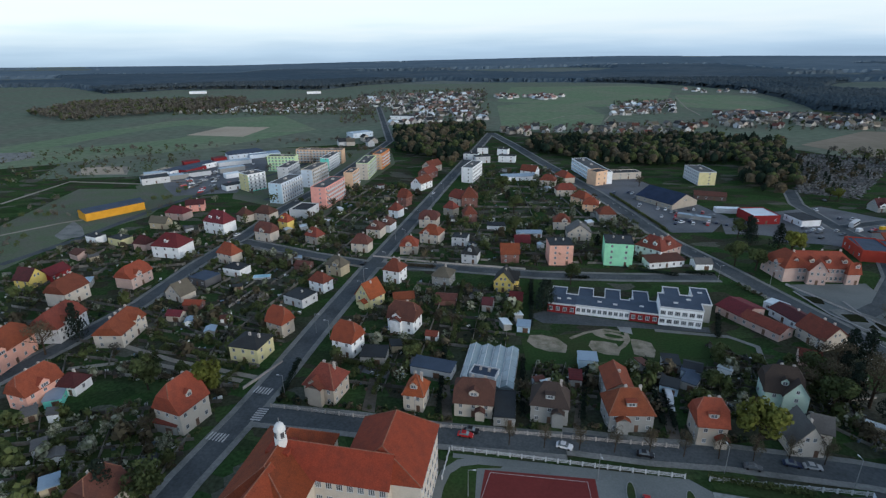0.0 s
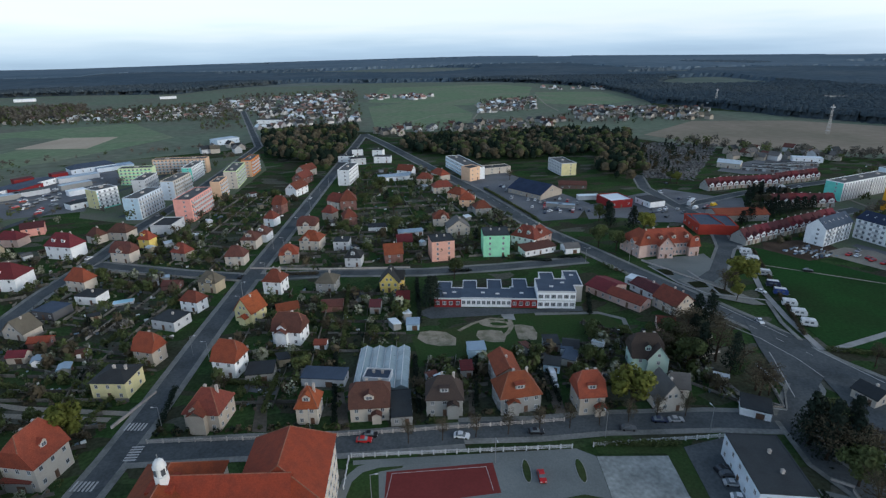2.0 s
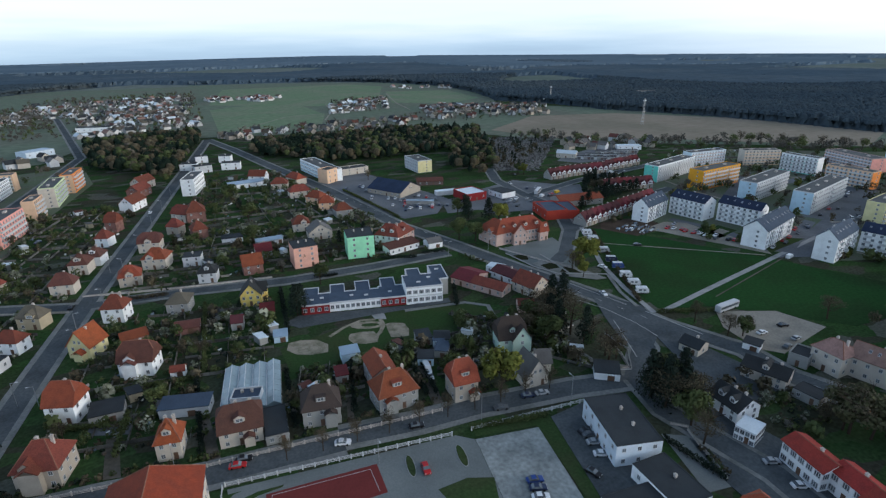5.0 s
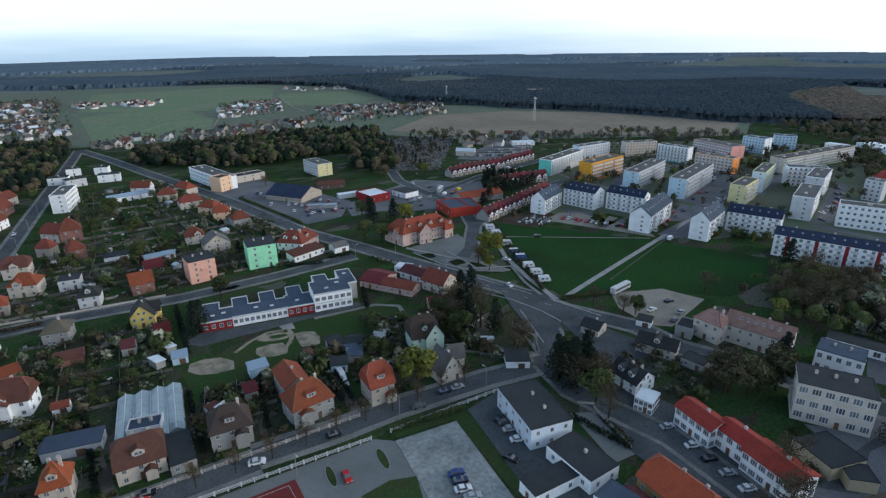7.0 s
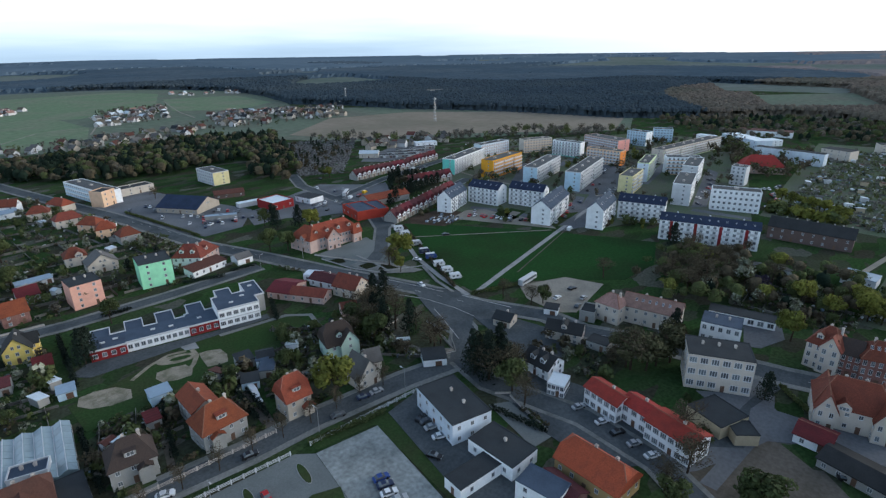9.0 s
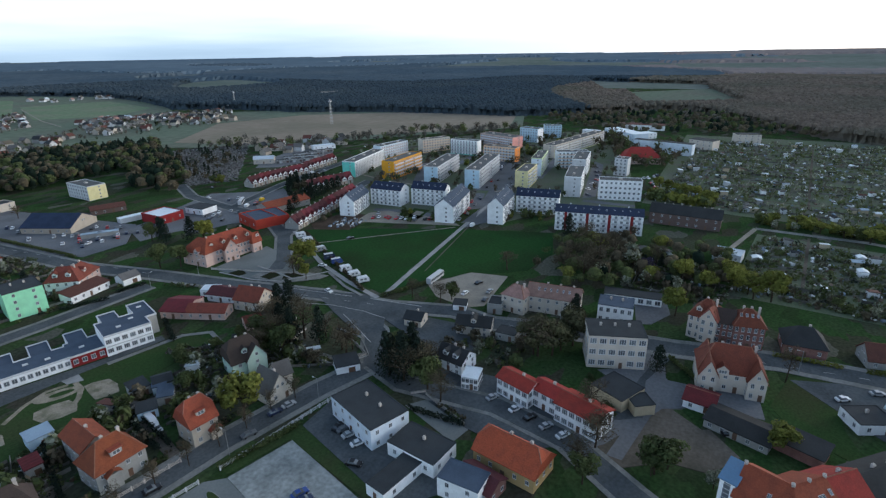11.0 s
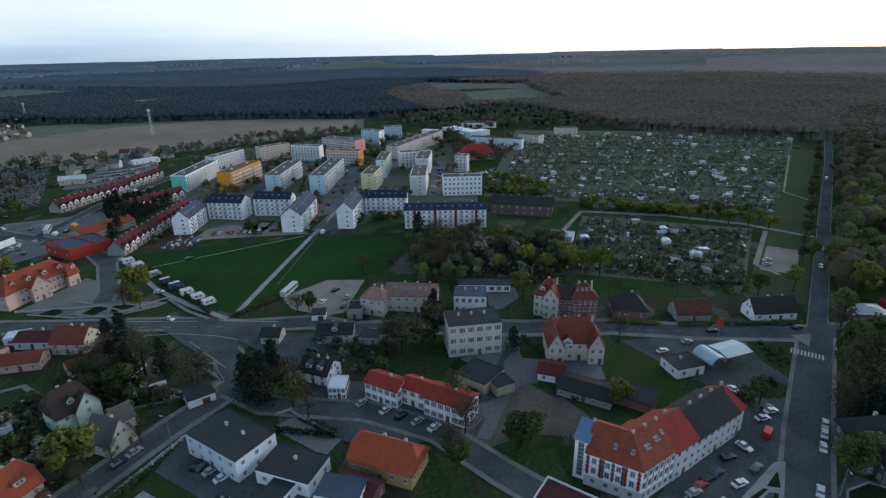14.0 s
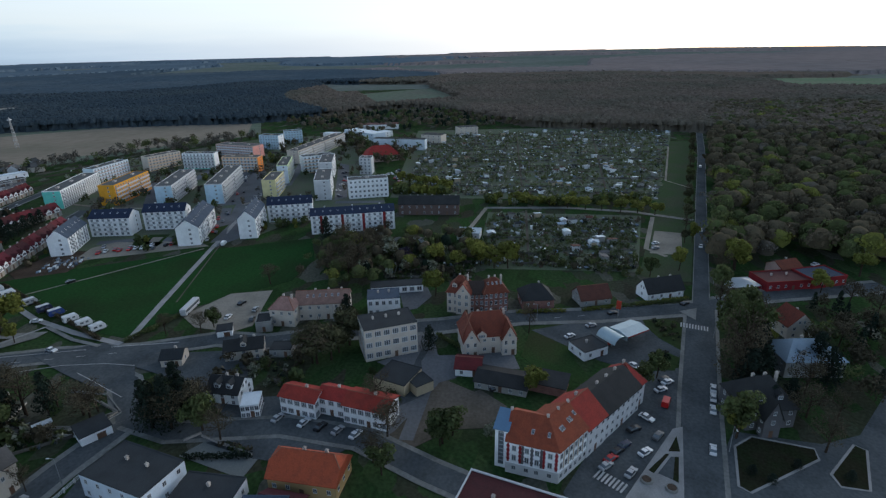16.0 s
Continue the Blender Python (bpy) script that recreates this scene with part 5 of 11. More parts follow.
def crown_skins(rng, x, y, base, h, wide, kind, label):
    """The dense twigs inside each crown of a closed wood: uneven rounded shells below the leaf clumps."""
    k, sides = len(x), 9
    turn = rng.random((k, 1)) * math.tau + np.arange(sides) * math.tau / sides
    layers = []
    for out, up in ((0.90, 0.36), (1.0, 0.54), (0.88, 0.70), (0.55, 0.82)):
        jit = 0.70 + 0.60 * rng.random((k, sides))
        layers.append(np.stack([x[:, None] + np.cos(turn) * h[:, None] * wide * 0.68 * out * jit, y[:, None] + np.sin(turn) * h[:, None] * wide * 0.68 * out * jit,
                                base[:, None] + h[:, None] * (up + 0.07 * (rng.random((k, sides)) - 0.5))], -1))
    tip = np.stack([x, y, base + h * 0.86], 1)[:, None, :]
    verts = np.concatenate(layers + [tip], 1).reshape(-1, 3)
    per = 4 * sides + 1
    off = np.arange(k)[:, None] * per
    faces = []
    for i in range(sides):
        j = (i + 1) % sides
        for low in range(0, 3 * sides, sides):
            faces += np.concatenate([off + low + i, off + low + j, off + low + sides + j, off + low + sides + i], 1).tolist()
        faces += np.concatenate([off + 3 * sides + i, off + 3 * sides + j, off + per - 1], 1).tolist()
    me = bpy.data.meshes.new("woods")
    me.from_pydata(verts.tolist(), [], faces)
    me.materials.append(CROWNS[kind])
    me.polygons.foreach_set("use_smooth", [True] * len(me.polygons))
    tagged(new("woods", me), label, "woods", "", "stuff")


def woods(poly, spacing, kinds, tall, label, leaves=60, seed=3, margin=2.0, wide=0.32, full=False):
    """A stand of trees too many to count: crowns of leaf clumps on short stems, one object for each kind of leaf."""
    rng = np.random.default_rng(seed)
    xs, ys = [p[0] for p in poly], [p[1] for p in poly]
    area_ = (max(xs) - min(xs)) * (max(ys) - min(ys))
    n = int(area_ / spacing ** 2)
    x, y = rng.uniform(min(xs), max(xs), n), rng.uniform(min(ys), max(ys), n)
    if full:
        gx, gy = np.meshgrid(np.arange(min(xs), max(xs), spacing), np.arange(min(ys), max(ys), spacing))
        x, y = gx.ravel() + spacing * 0.42 * rng.normal(size=gx.size), gy.ravel() + spacing * 0.42 * rng.normal(size=gx.size)
    ok = inside(x, y, poly) & clear(x, y, margin)
    x, y = x[ok], y[ok]
    which = rng.random(len(x))
    low = 0.0
    for kind, share in kinds:
        m = (which >= low) & (which < low + share)
        low += share
        k = int(m.sum())
        if not k:
            continue
        h = tall * (0.65 + 0.6 * rng.random(k))
        base = np.array([land(a, b) for a, b in zip(x[m], y[m])])
        pick = np.repeat(np.arange(k), leaves)
        way = rng.normal(size=(k * leaves, 3))
        way /= np.linalg.norm(way, axis=1, keepdims=True)
        if kind == "dark":
            f = rng.random(k * leaves)
            rr = (0.20 * (1 - f) + 0.03) * h[pick]
            at = np.stack([x[m][pick] + way[:, 0] * rr, y[m][pick] + way[:, 1] * rr, base[pick] + h[pick] * (0.12 + 0.86 * f)], 1)
        else:
            rad = np.array([wide, wide, 0.36]) * h[pick][:, None] * (0.5 + 0.5 * rng.random((k * leaves, 1)))
            lump = rng.integers(0, 5, k * leaves)
            shift = rng.normal(size=(k, 5, 3)) * np.array([0.42, 0.42, 0.30]) * wide
            at = np.stack([x[m][pick], y[m][pick], base[pick] + h[pick] * 0.62], 1) + way * rad * 0.72 + shift[pick, lump] * h[pick][:, None]
            if full:
                # closed round crowns: clumps over the upper skin of a few overlapping lumps
                way[:, 2] = np.abs(way[:, 2]) * 0.9 - 0.15
                skin = np.array([wide, wide, 0.34]) * h[pick][:, None] * (0.74 + 0.30 * rng.random((k * leaves, 1)))
                at = np.stack([x[m][pick], y[m][pick], base[pick] + h[pick] * 0.60], 1) + way * skin * 0.78 + shift[pick, lump] * h[pick][:, None] * np.array([0.62, 0.62, 0.35])
        u, v = leaf_axes(rng, way, 0.35 if full else 0.45)
        s = (h[pick] * (0.06 + 0.05 * rng.random(k * leaves)))[:, None] * math.sqrt((52 if full else 60) / leaves)
        verts = np.stack([at - u * s, at - v * s * 0.8, at + u * s, at + v * s * 0.8], 1).reshape(-1, 3)
        tagged(new("woods", cloud_mesh("woods", verts, np.arange(len(verts)).reshape(-1, 4), LEAVES[kind])), label, "woods", "", "stuff")
        if full:
            crown_skins(rng, x[m], y[m], base, h, wide, kind, label)


# Blue and pale tones here put distance haze into the canopy colour.
NEEDLES_HAZED = material("conifer canopy with blue haze in its colour", (0.047, 0.064, 0.078), 0.95, 0.30, 0.004, 0.10, second=(0.064, 0.078, 0.086), per_island=0.07)
WOODS_HAZED_MID = material("middle-distance canopy with haze in its colour", (0.066, 0.092, 0.116), 0.95, 0.30, 0.0022, 0.03, second=(0.094, 0.116, 0.132))
WOODS_HAZED_RIM = material("skyline woods with haze in their colour", (0.122, 0.158, 0.190), 0.95, 0.25, 0.0012, 0.015, second=(0.092, 0.128, 0.160))
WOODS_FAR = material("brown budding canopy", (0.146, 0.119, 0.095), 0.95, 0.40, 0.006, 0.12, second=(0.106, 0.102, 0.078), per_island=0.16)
WOODS_HAZED_BROWN = material("brown woods with pale haze in their colour", (0.215, 0.186, 0.176), 0.95, 0.25, 0.0016, 0.02, second=(0.180, 0.166, 0.162))


def canopy(name, mat, wanted, label, first, last, a0, a1, tall=16.0, seed=5):
    """The closed roof of far woods: an uneven sheet of treetops with a standing edge, over all places that are wanted."""
    rng = np.random.default_rng(seed)
    radii = [first]
    while radii[-1] < last:
        radii.append(radii[-1] * (1.008 if radii[-1] < 1800 else 1.014))
    az = np.radians(np.arange(a0, a1, 0.24))
    R, A = np.meshgrid(radii, az, indexing="ij")
    R = R * (1 + 0.004 * rng.normal(size=R.shape))
    A = A + 0.0012 * rng.normal(size=A.shape)
    X, Y = R * np.sin(A), R * np.cos(A)
    mask = wanted(X.ravel(), Y.ravel(), R.ravel(), np.degrees(A).ravel()).reshape(X.shape)
    base = np.array([land(a, b) for a, b in zip(X.ravel(), Y.ravel())]).reshape(X.shape)
    swell = np.array([noise.noise(Vector((a * 0.006, b * 0.006, 1.0))) for a, b in zip(X.ravel(), Y.ravel())]).reshape(X.shape)
    inner = mask.copy()
    inner[1:] &= mask[:-1]
    inner[:-1] &= mask[1:]
    inner[:, 1:] &= mask[:, :-1]
    inner[:, :-1] &= mask[:, 1:]
    # Treetops flatten with distance, so the shape itself lightens them like haze.
    calm = np.clip((3600 - R) / 2200, 0.08, 1.0)
    Z = base + np.where(mask, tall * np.where(inner, 0.85, 0.15) * (0.94 + calm * (0.16 * rng.random(X.shape) - 0.08 + 0.22 * swell)), -1.0)
    index = -np.ones(X.shape, int)
    keep = mask.copy()
    keep[1:] |= mask[:-1]
    keep[:-1] |= mask[1:]
    side_ = keep.copy()
    keep[:, 1:] |= side_[:, :-1]
    keep[:, :-1] |= side_[:, 1:]
    index[keep] = np.arange(int(keep.sum()))
    quads = np.stack([index[:-1, :-1], index[:-1, 1:], index[1:, 1:], index[1:, :-1]], -1).reshape(-1, 4)
    some = (mask[:-1, :-1] | mask[:-1, 1:] | mask[1:, 1:] | mask[1:, :-1]).ravel()
    quads = quads[some & (quads >= 0).all(1)]
    verts = np.stack([X[keep], Y[keep], Z[keep]], 1)
    me = bpy.data.meshes.new(name)
    me.from_pydata(verts.tolist(), [], quads.tolist())
    me.materials.append(mat)
    tagged(new(name, me), label, "forest", "", "stuff")


CLEARINGS = []


def treetops(mat, wanted, label, first, last, a0, a1, tall=16.0, seed=8, step=0.0105):
    """Single rounded crowns that stand up through the roof of the nearer part of the far woods, and along its edge."""
    rng = np.random.default_rng(seed)
    n = int(math.radians(a1 - a0) * math.log(last / first) / step ** 2)
    r = first * np.exp(rng.random(n) * math.log(last / first))
    a = rng.uniform(a0, a1, n)
    x, y = r * np.sin(np.radians(a)), r * np.cos(np.radians(a))
    ok = wanted(x, y, r, a)
    x, y, r = x[ok], y[ok], r[ok]
    k = len(x)
    base = np.array([land(p, q) for p, q in zip(x, y)])
    rad = r * step * (0.42 + 0.35 * rng.random(k))
    top = tall * (0.92 + 0.14 * rng.random(k))
    turn = rng.random((k, 1)) * math.tau + np.arange(5) * math.tau / 5
    rings = []
    for wide, up in ((1.15, 0.62), (0.74, 0.90)):
        jit = 0.8 + 0.4 * rng.random((k, 5))
        rings.append(np.stack([x[:, None] + np.cos(turn) * rad[:, None] * wide * jit, y[:, None] + np.sin(turn) * rad[:, None] * wide * jit,
                               base[:, None] + top[:, None] * (up + 0.08 * (rng.random((k, 5)) - 0.5))], -1))
    tip = np.stack([x, y, base + top], 1)[:, None, :]
    verts = np.concatenate(rings + [tip], 1).reshape(-1, 3)
    off = np.arange(k)[:, None] * 11
    faces = []
    for i in range(5):
        j = (i + 1) % 5
        faces += (np.concatenate([off + i, off + j, off + j + 5, off + i + 5], 1)).tolist()
        faces += (np.concatenate([off + i + 5, off + j + 5, off + 10], 1)).tolist()
    me = bpy.data.meshes.new("treetops")
    me.from_pydata(verts.tolist(), [], faces)
    me.materials.append(mat)
    tagged(new("treetops", me), label, "forest", "", "stuff")


def far_belt(x, y, rad, az):
    """The forest belt out to the rim, broken by clearings and fields."""
    v = np.array([noise.noise(Vector((a * 0.0013, b * 0.0013, 3.0))) for a, b in zip(x, y)])
    edge = np.interp(az, EDGE_AZ, EDGE_R)
    ok = (rad > edge * (1 + 0.10 * v)) & ((v > np.where((rad > 2600) & (az > 52), -0.13, -0.36)) | (rad > 5200) | (rad < edge * 1.35))
    for poly in CLEARINGS:
        ok &= ~inside(x, y, poly)
    return ok

# ---- ground ----

def hill(az):
    """Height of the land at the rim, by bearing in degrees, fitted to the skyline in the camera's view."""
    return float(np.interp(az, (-180, -60, -39, -22, 0, 16, 37, 58, 76, 105, 125, 180), (20, 10, -4, -24, 0, 20, 14, 18, 20, 44, 40, 20)))


def land(x, y):
    """The height of the ground: level in the town, rolling up to low hills far out."""
    far = math.hypot(x, y)
    s = min(1.0, max(0.0, (far - 1900) / 2700))
    s = s * s * (3 - 2 * s)
    return hill(math.degrees(math.atan2(x, y))) * s


def ground_sheet():
    bm = fresh()
    radii = [0, 60, 150, 300, 600, 1000, 1400, 1800, 2200, 2600, 3000, 3400, 3800, 4200, 4600, 5000, 5600]
    middle = bm.verts.new((0, 0, 0))
    last = None
    for rad in radii[1:]:
        ring = []
        for k in range(120):
            a = k * math.tau / 120
            x, y = rad * math.sin(a), rad * math.cos(a)
            ring.append(bm.verts.new((x, y, land(x, y))))
        for k in range(120):
            if last is None:
                bm.faces.new((middle, ring[(k + 1) % 120], ring[k]))
            else:
                bm.faces.new((last[k], last[(k + 1) % 120], ring[(k + 1) % 120], ring[k]))
        last = ring
    finish(bm)
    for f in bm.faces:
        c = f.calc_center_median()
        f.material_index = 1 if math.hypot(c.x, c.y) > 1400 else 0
    return tagged(new("ground", mesh_of("ground", bm, GARDEN, HAZED_LAND)), "dark grassy ground with bare soil patches", "ground", "", "structure")


ground_sheet()
CAR_Z = 0.19


# ---- fields, lawns and open ground ----
sheet("field", [(-507, 421), (-2274, 2021), (-847, 1670), (122, 1717), (54, 761), (-78, 684), (-102, 612), (-253, 571), (-417, 484)], CROP, 0.22, "dull green country between the town and the woods", "field")
sheet("field", [(41, 707), (99, 1780), (759, 1517), (693, 1109), (556, 848), (691, 693), (808, 334), (661, 276), (469, 415), (383, 492), (353, 552), (290, 638)], CROP, 0.25, "dull green country between the town and the woods", "field")
sheet("yard", [(-333, 458), (-340, 500), (-299, 491), (-283, 457)], GRAVEL, 0.1, "pale rubble ground of a depot", "yard")
sheet("yard", [(-438, 511), (-483, 567), (-450, 572), (-425, 539)], PAVING, 0.32, "pale hardstanding at a far farm", "yard")
sheet("field", [(-512, 603), (-434, 836), (-278, 900), (-182, 730), (-262, 593), (-417, 484)], FIELD, 0.3, "pale green open field beyond the town", "field")
sheet("field", [(-338, 688), (-318, 766), (-253, 756), (-259, 670)], PALE_SOIL, 0.36, "pale bare earth field", "field")
sheet("field", [(-452, 601), (-421, 732), (-385, 788), (-324, 760), (-336, 660), (-412, 599)], CROP, 0.34, "brownish stubble field strip", "field")
sheet("field", [(-815, 982), (-1078, 1384), (-890, 1455), (-701, 1167), (-735, 958)], CROP, 0.3, "dull green far meadow", "field")
sheet("field", [(-768, 1318), (-457, 1503), (-363, 1274), (-674, 1218)], CROP, 0.3, "dull green far meadow", "field")
sheet("field", [(65, 691), (84, 1027), (241, 1128), (239, 863), (193, 720)], FIELD, 0.3, "bright green meadow between villages", "field")
sheet("field", [(91, 1118), (163, 1531), (500, 1555), (554, 1414), (427, 1110), (263, 991)], FIELD, 0.32, "bright green meadow between villages", "field")
sheet("field", [(403, 980), (495, 1243), (639, 1197), (597, 983), (494, 917)], FIELD, 0.3, "green meadow beside a village", "field")
sheet("field", [(373, 583), (505, 676), (636, 637), (722, 525), (809, 443), (762, 329), (647, 289), (514, 419), (403, 496)], PLOUGHED, 0.32, "wide dry ploughed field", "field")
sheet("field", [(1243, 292), (1414, 127), (1054, 31), (948, 183)], CROP, 0.3, "dull green far clearing", "field")
sheet("field", [(1616, -742), (1638, -1110), (1203, -822), (1289, -680)], FIELD, 0.3, "far green clearing in the woods", "field")
sheet("lawn", [(-222, 240), (-280, 313), (-292, 407), (-206, 404), (-197, 330), (-219, 291)], PALE_LAWN, 0.06, "rough green meadow beside the road", "lawn")
sheet("lawn", [(-353, 441), (-380, 523), (-295, 594), (-238, 564), (-230, 455)], CROP, 0.045, "rough green allotment ground", "lawn")
sheet("lawn", [(214, 225), (231, 200), (258, 147), (279, 95), (247, 84), (221, 87), (189, 123), (167, 133), (170, 144)], MEADOW, 0.08, "bright green mown meadow crossed by paths", "lawn")
sheet("lawn", [(25, 174), (69, 182), (103, 174), (105, 162), (69, 159), (61, 152), (25, 157)], LAWN, 0.06, "kindergarten lawn", "lawn")
sheet("lawn", [(63, 106), (86, 100), (78, 63), (73, 63), (80, 98), (63, 102)], LAWN, 0.1, "strip of lawn beside the sports ground", "lawn")
sheet("lawn", [(161, -14), (181, -19), (184, -30), (158, -32), (143, -37), (151, -20)], LAWN, 0.07, "grass beside the filling station", "lawn")
sheet("lawn", [(322, -104), (598, -201), (597, -223), (306, -123), (225, -93), (231, -72)], VERGE, 0.07, "grass strip beside the avenue", "lawn")
sheet("lawn", [(119, -67), (123, -73), (119, -87), (115, -86), (103, -64), (105, -62)], PARK_SOIL, 0.18, "dark park bed edged with pale kerbs", "lawn")
strip("kerb", [(119, -67), (123, -73), (119, -87), (115, -86), (103, -64), (105, -62), (119, -67)], 0.6, PALE_SLABS, 0.24, "pale kerb round a park lawn", "kerb")
sheet("lawn", [(110, -86), (121, -98), (119, -100), (105, -92), (106, -86)], PARK_SOIL, 0.18, "dark park bed edged with pale kerbs", "lawn")
strip("kerb", [(110, -86), (121, -98), (119, -100), (105, -92), (106, -86), (110, -86)], 0.6, PALE_SLABS, 0.24, "pale kerb round a park lawn", "kerb")
sheet("plaza", [(119, -65), (125, -69), (121, -90), (125, -102), (144, -121), (100, -96), (98, -57)], ASPHALT, 0.12, "grey park drive", "drive")
sheet("lawn", [(124, -67), (160, -81), (194, -120), (195, -155), (144, -121), (125, -102), (118, -88)], GARDEN, 0.05, "dark park ground", "lawn")
sheet("lawn", [(347, 307), (448, 357), (516, 343), (629, 262), (655, 175), (606, 131), (340, 63), (327, 109), (282, 128), (269, 151), (255, 204), (257, 223)], PALE_LAWN, 0.07, "thin lawns between blocks of flats", "lawn")
sheet("lawn", [(-159, 375), (-179, 436), (-176, 502), (-142, 560), (-67, 584), (-53, 498), (-75, 384), (-83, 328), (-114, 348)], PALE_LAWN, 0.07, "thin lawns between blocks of flats", "lawn")
sheet("lawn", [(121, 405), (196, 465), (265, 475), (238, 369), (212, 339), (170, 368)], GARDEN, 0.03, "grassy ground beside the cemetery", "lawn")
sheet("lawn", [(-244, 548), (-237, 591), (-148, 588), (-176, 502), (-175, 404), (-206, 347), (-252, 415)], PALE_LAWN, 0.025, "grassy ground beside the allotments", "lawn")
sheet("yard", [(-268, 452), (-243, 484), (-220, 517), (-186, 531), (-163, 476), (-173, 422), (-211, 414)], PALE_ASPHALT, 0.09, "asphalt yards of a retail park", "yard")
sheet("yard", [(-232, 293), (-240, 322), (-225, 308), (-214, 293), (-223, 286)], PAVING, 0.11, "concrete forecourt beside the yellow hall", "yard")
sheet("lawn", [(366, 65), (684, 81), (719, -242), (360, -121)], PALE_LAWN, 0.035, "grassy ground of allotment gardens", "lawn")
sheet("lawn", [(238, 3), (331, -4), (325, -98), (236, -73)], PALE_LAWN, 0.035, "grassy ground of allotment gardens", "lawn")
sheet("lawn", [(116, 136), (117, 116), (117, 109), (124, 107), (130, 119), (133, 135), (127, 138)], GARDEN, 0.33, "fenced green corner beside the junction", "lawn")
sheet("yard", [(179, 24), (167, 16), (151, 13), (140, 15), (117, 18), (117, 22), (140, 19), (151, 18), (152, 30), (155, 35), (159, 29), (163, 23)], PALE_ASPHALT, 0.125, "worn asphalt lane between yards", "yard")
sheet("yard", [(58, 117), (63, 142), (67, 142), (61, 116)], TRODDEN, 0.075, "worn garden drive beside a house", "yard")
sheet("yard", [(33, 122), (39, 143), (40, 143), (35, 121)], TRODDEN, 0.075, "worn garden drive beside a house", "yard")
sheet("yard", [(-3, 126), (-4, 145), (-1, 145), (-0, 125)], TRODDEN, 0.075, "worn garden drive beside a house", "yard")
sheet("yard", [(-27, 132), (-27, 149), (-24, 149), (-23, 131)], TRODDEN, 0.075, "worn garden drive beside a house", "yard")
sheet("yard", [(-32, 153), (-31, 163), (-21, 163), (-21, 148)], PALE_ASPHALT, 0.075, "grey paved yard behind a house", "yard")
sheet("yard", [(-15, 154), (-15, 162), (0, 157), (0, 150)], PALE_ASPHALT, 0.075, "grey paved yard behind a house", "yard")
sheet("lawn", [(163, -58), (166, -63), (162, -67), (154, -63), (154, -57)], LAWN, 0.2, "grass corner beside parked cars", "lawn")
sheet("lawn", [(184, -70), (189, -74), (179, -75), (171, -72), (175, -70)], LAWN, 0.2, "grass beside the filling station", "lawn")
sheet("yard", [(146, 24), (145, 10), (136, -4), (127, 3), (127, 16), (120, 22)], TRODDEN, 0.085, "bare trodden courtyard", "yard")
sheet("yard", [(171, 24), (160, 14), (161, 3), (164, -11), (153, -13), (151, 2), (144, 13), (132, 18), (118, 25), (118, 29), (141, 22), (158, 22)], PALE_ASPHALT, 0.095, "worn asphalt between old buildings", "yard")
sheet("yard", [(165, 320), (211, 327), (236, 319), (262, 313), (270, 297), (232, 276), (205, 270), (175, 289), (155, 291)], PALE_ASPHALT, 0.115, "wide asphalt junction beside shops", "yard")
sheet("lawn", [(189, -62), (192, -67), (187, -75), (175, -74), (167, -69), (175, -64), (183, -62)], LAWN, 0.21, "grass island beside the filling station", "lawn")
sheet("yard", [(209, 35), (214, 34), (217, 24), (207, 21), (195, 26), (193, 31)], PALE_ASPHALT, 0.1, "asphalt courtyard behind a white building", "yard")

# ---- streets ----
street([(150, 185), (175, 200), (201, 227), (224, 238), (297, 260), (331, 267)], 7, "asphalt street past terraced houses", 1.5, 0.1)
street([(201, 227), (225, 268), (224, 301), (231, 352), (249, 392)], 7, "asphalt street past a supermarket", 1.5, 0.1)
street([(224, 301), (291, 321), (380, 334), (457, 349)], 6, "asphalt street past terraced houses", 1.5, 0.1)
strip("road", [(269, 151), (277, 186), (268, 214)], 6, PALE_ASPHALT, 0.12, "asphalt lane between blocks", "road")
strip("road", [(353, 235), (428, 237), (531, 250)], 7, PALE_ASPHALT, 0.12, "asphalt lane between blocks", "road")
strip("road", [(352, 193), (446, 208), (510, 214)], 7, PALE_ASPHALT, 0.12, "asphalt lane between blocks", "road")
strip("road", [(400, 152), (480, 165), (544, 185)], 7, PALE_ASPHALT, 0.12, "asphalt lane between blocks", "road")
strip("road", [(353, 101), (355, 67)], 6, PALE_ASPHALT, 0.12, "asphalt lane between blocks", "road")
strip("road", [(-99, 354), (-90, 420), (-74, 499)], 4, ASPHALT, 0.12, "asphalt lane between blocks", "road")
strip("road", [(-133, 370), (-124, 412), (-106, 474)], 4, ASPHALT, 0.12, "asphalt lane between blocks", "road")
sheet("road", [(154, 139), (161, 76), (146, 76), (128, 68), (124, 74), (138, 89), (148, 116)], ASPHALT, 0.3, "worn asphalt of a wide street mouth", "road")
street([(-71, 80), (-67, 104), (-61, 129), (-58, 144), (-51, 185), (-41, 239), (-27, 309), (-5, 418), (24, 560), (49, 687)], 6.5, "straight grey asphalt residential street", 2.0, 0.1)
street([(-57, 130), (-29, 126), (-3, 121), (30, 117), (30, 119), (51, 115), (70, 113), (101, 107), (122, 101)], 7, "grey asphalt street between the school and a row of houses", 2.0, 0.1)
street([(-117, 282), (-71, 259), (-42, 247), (-0, 242), (40, 233), (78, 230), (122, 229)], 6, "grey asphalt cross street", 2.0, 0.1)
street([(49, 687), (66, 604), (84, 499), (106, 380), (118, 282), (131, 237), (142, 193), (154, 151), (158, 123), (168, 96), (166, 78)], 8, "wide grey asphalt through road", 2.0, 0.1)
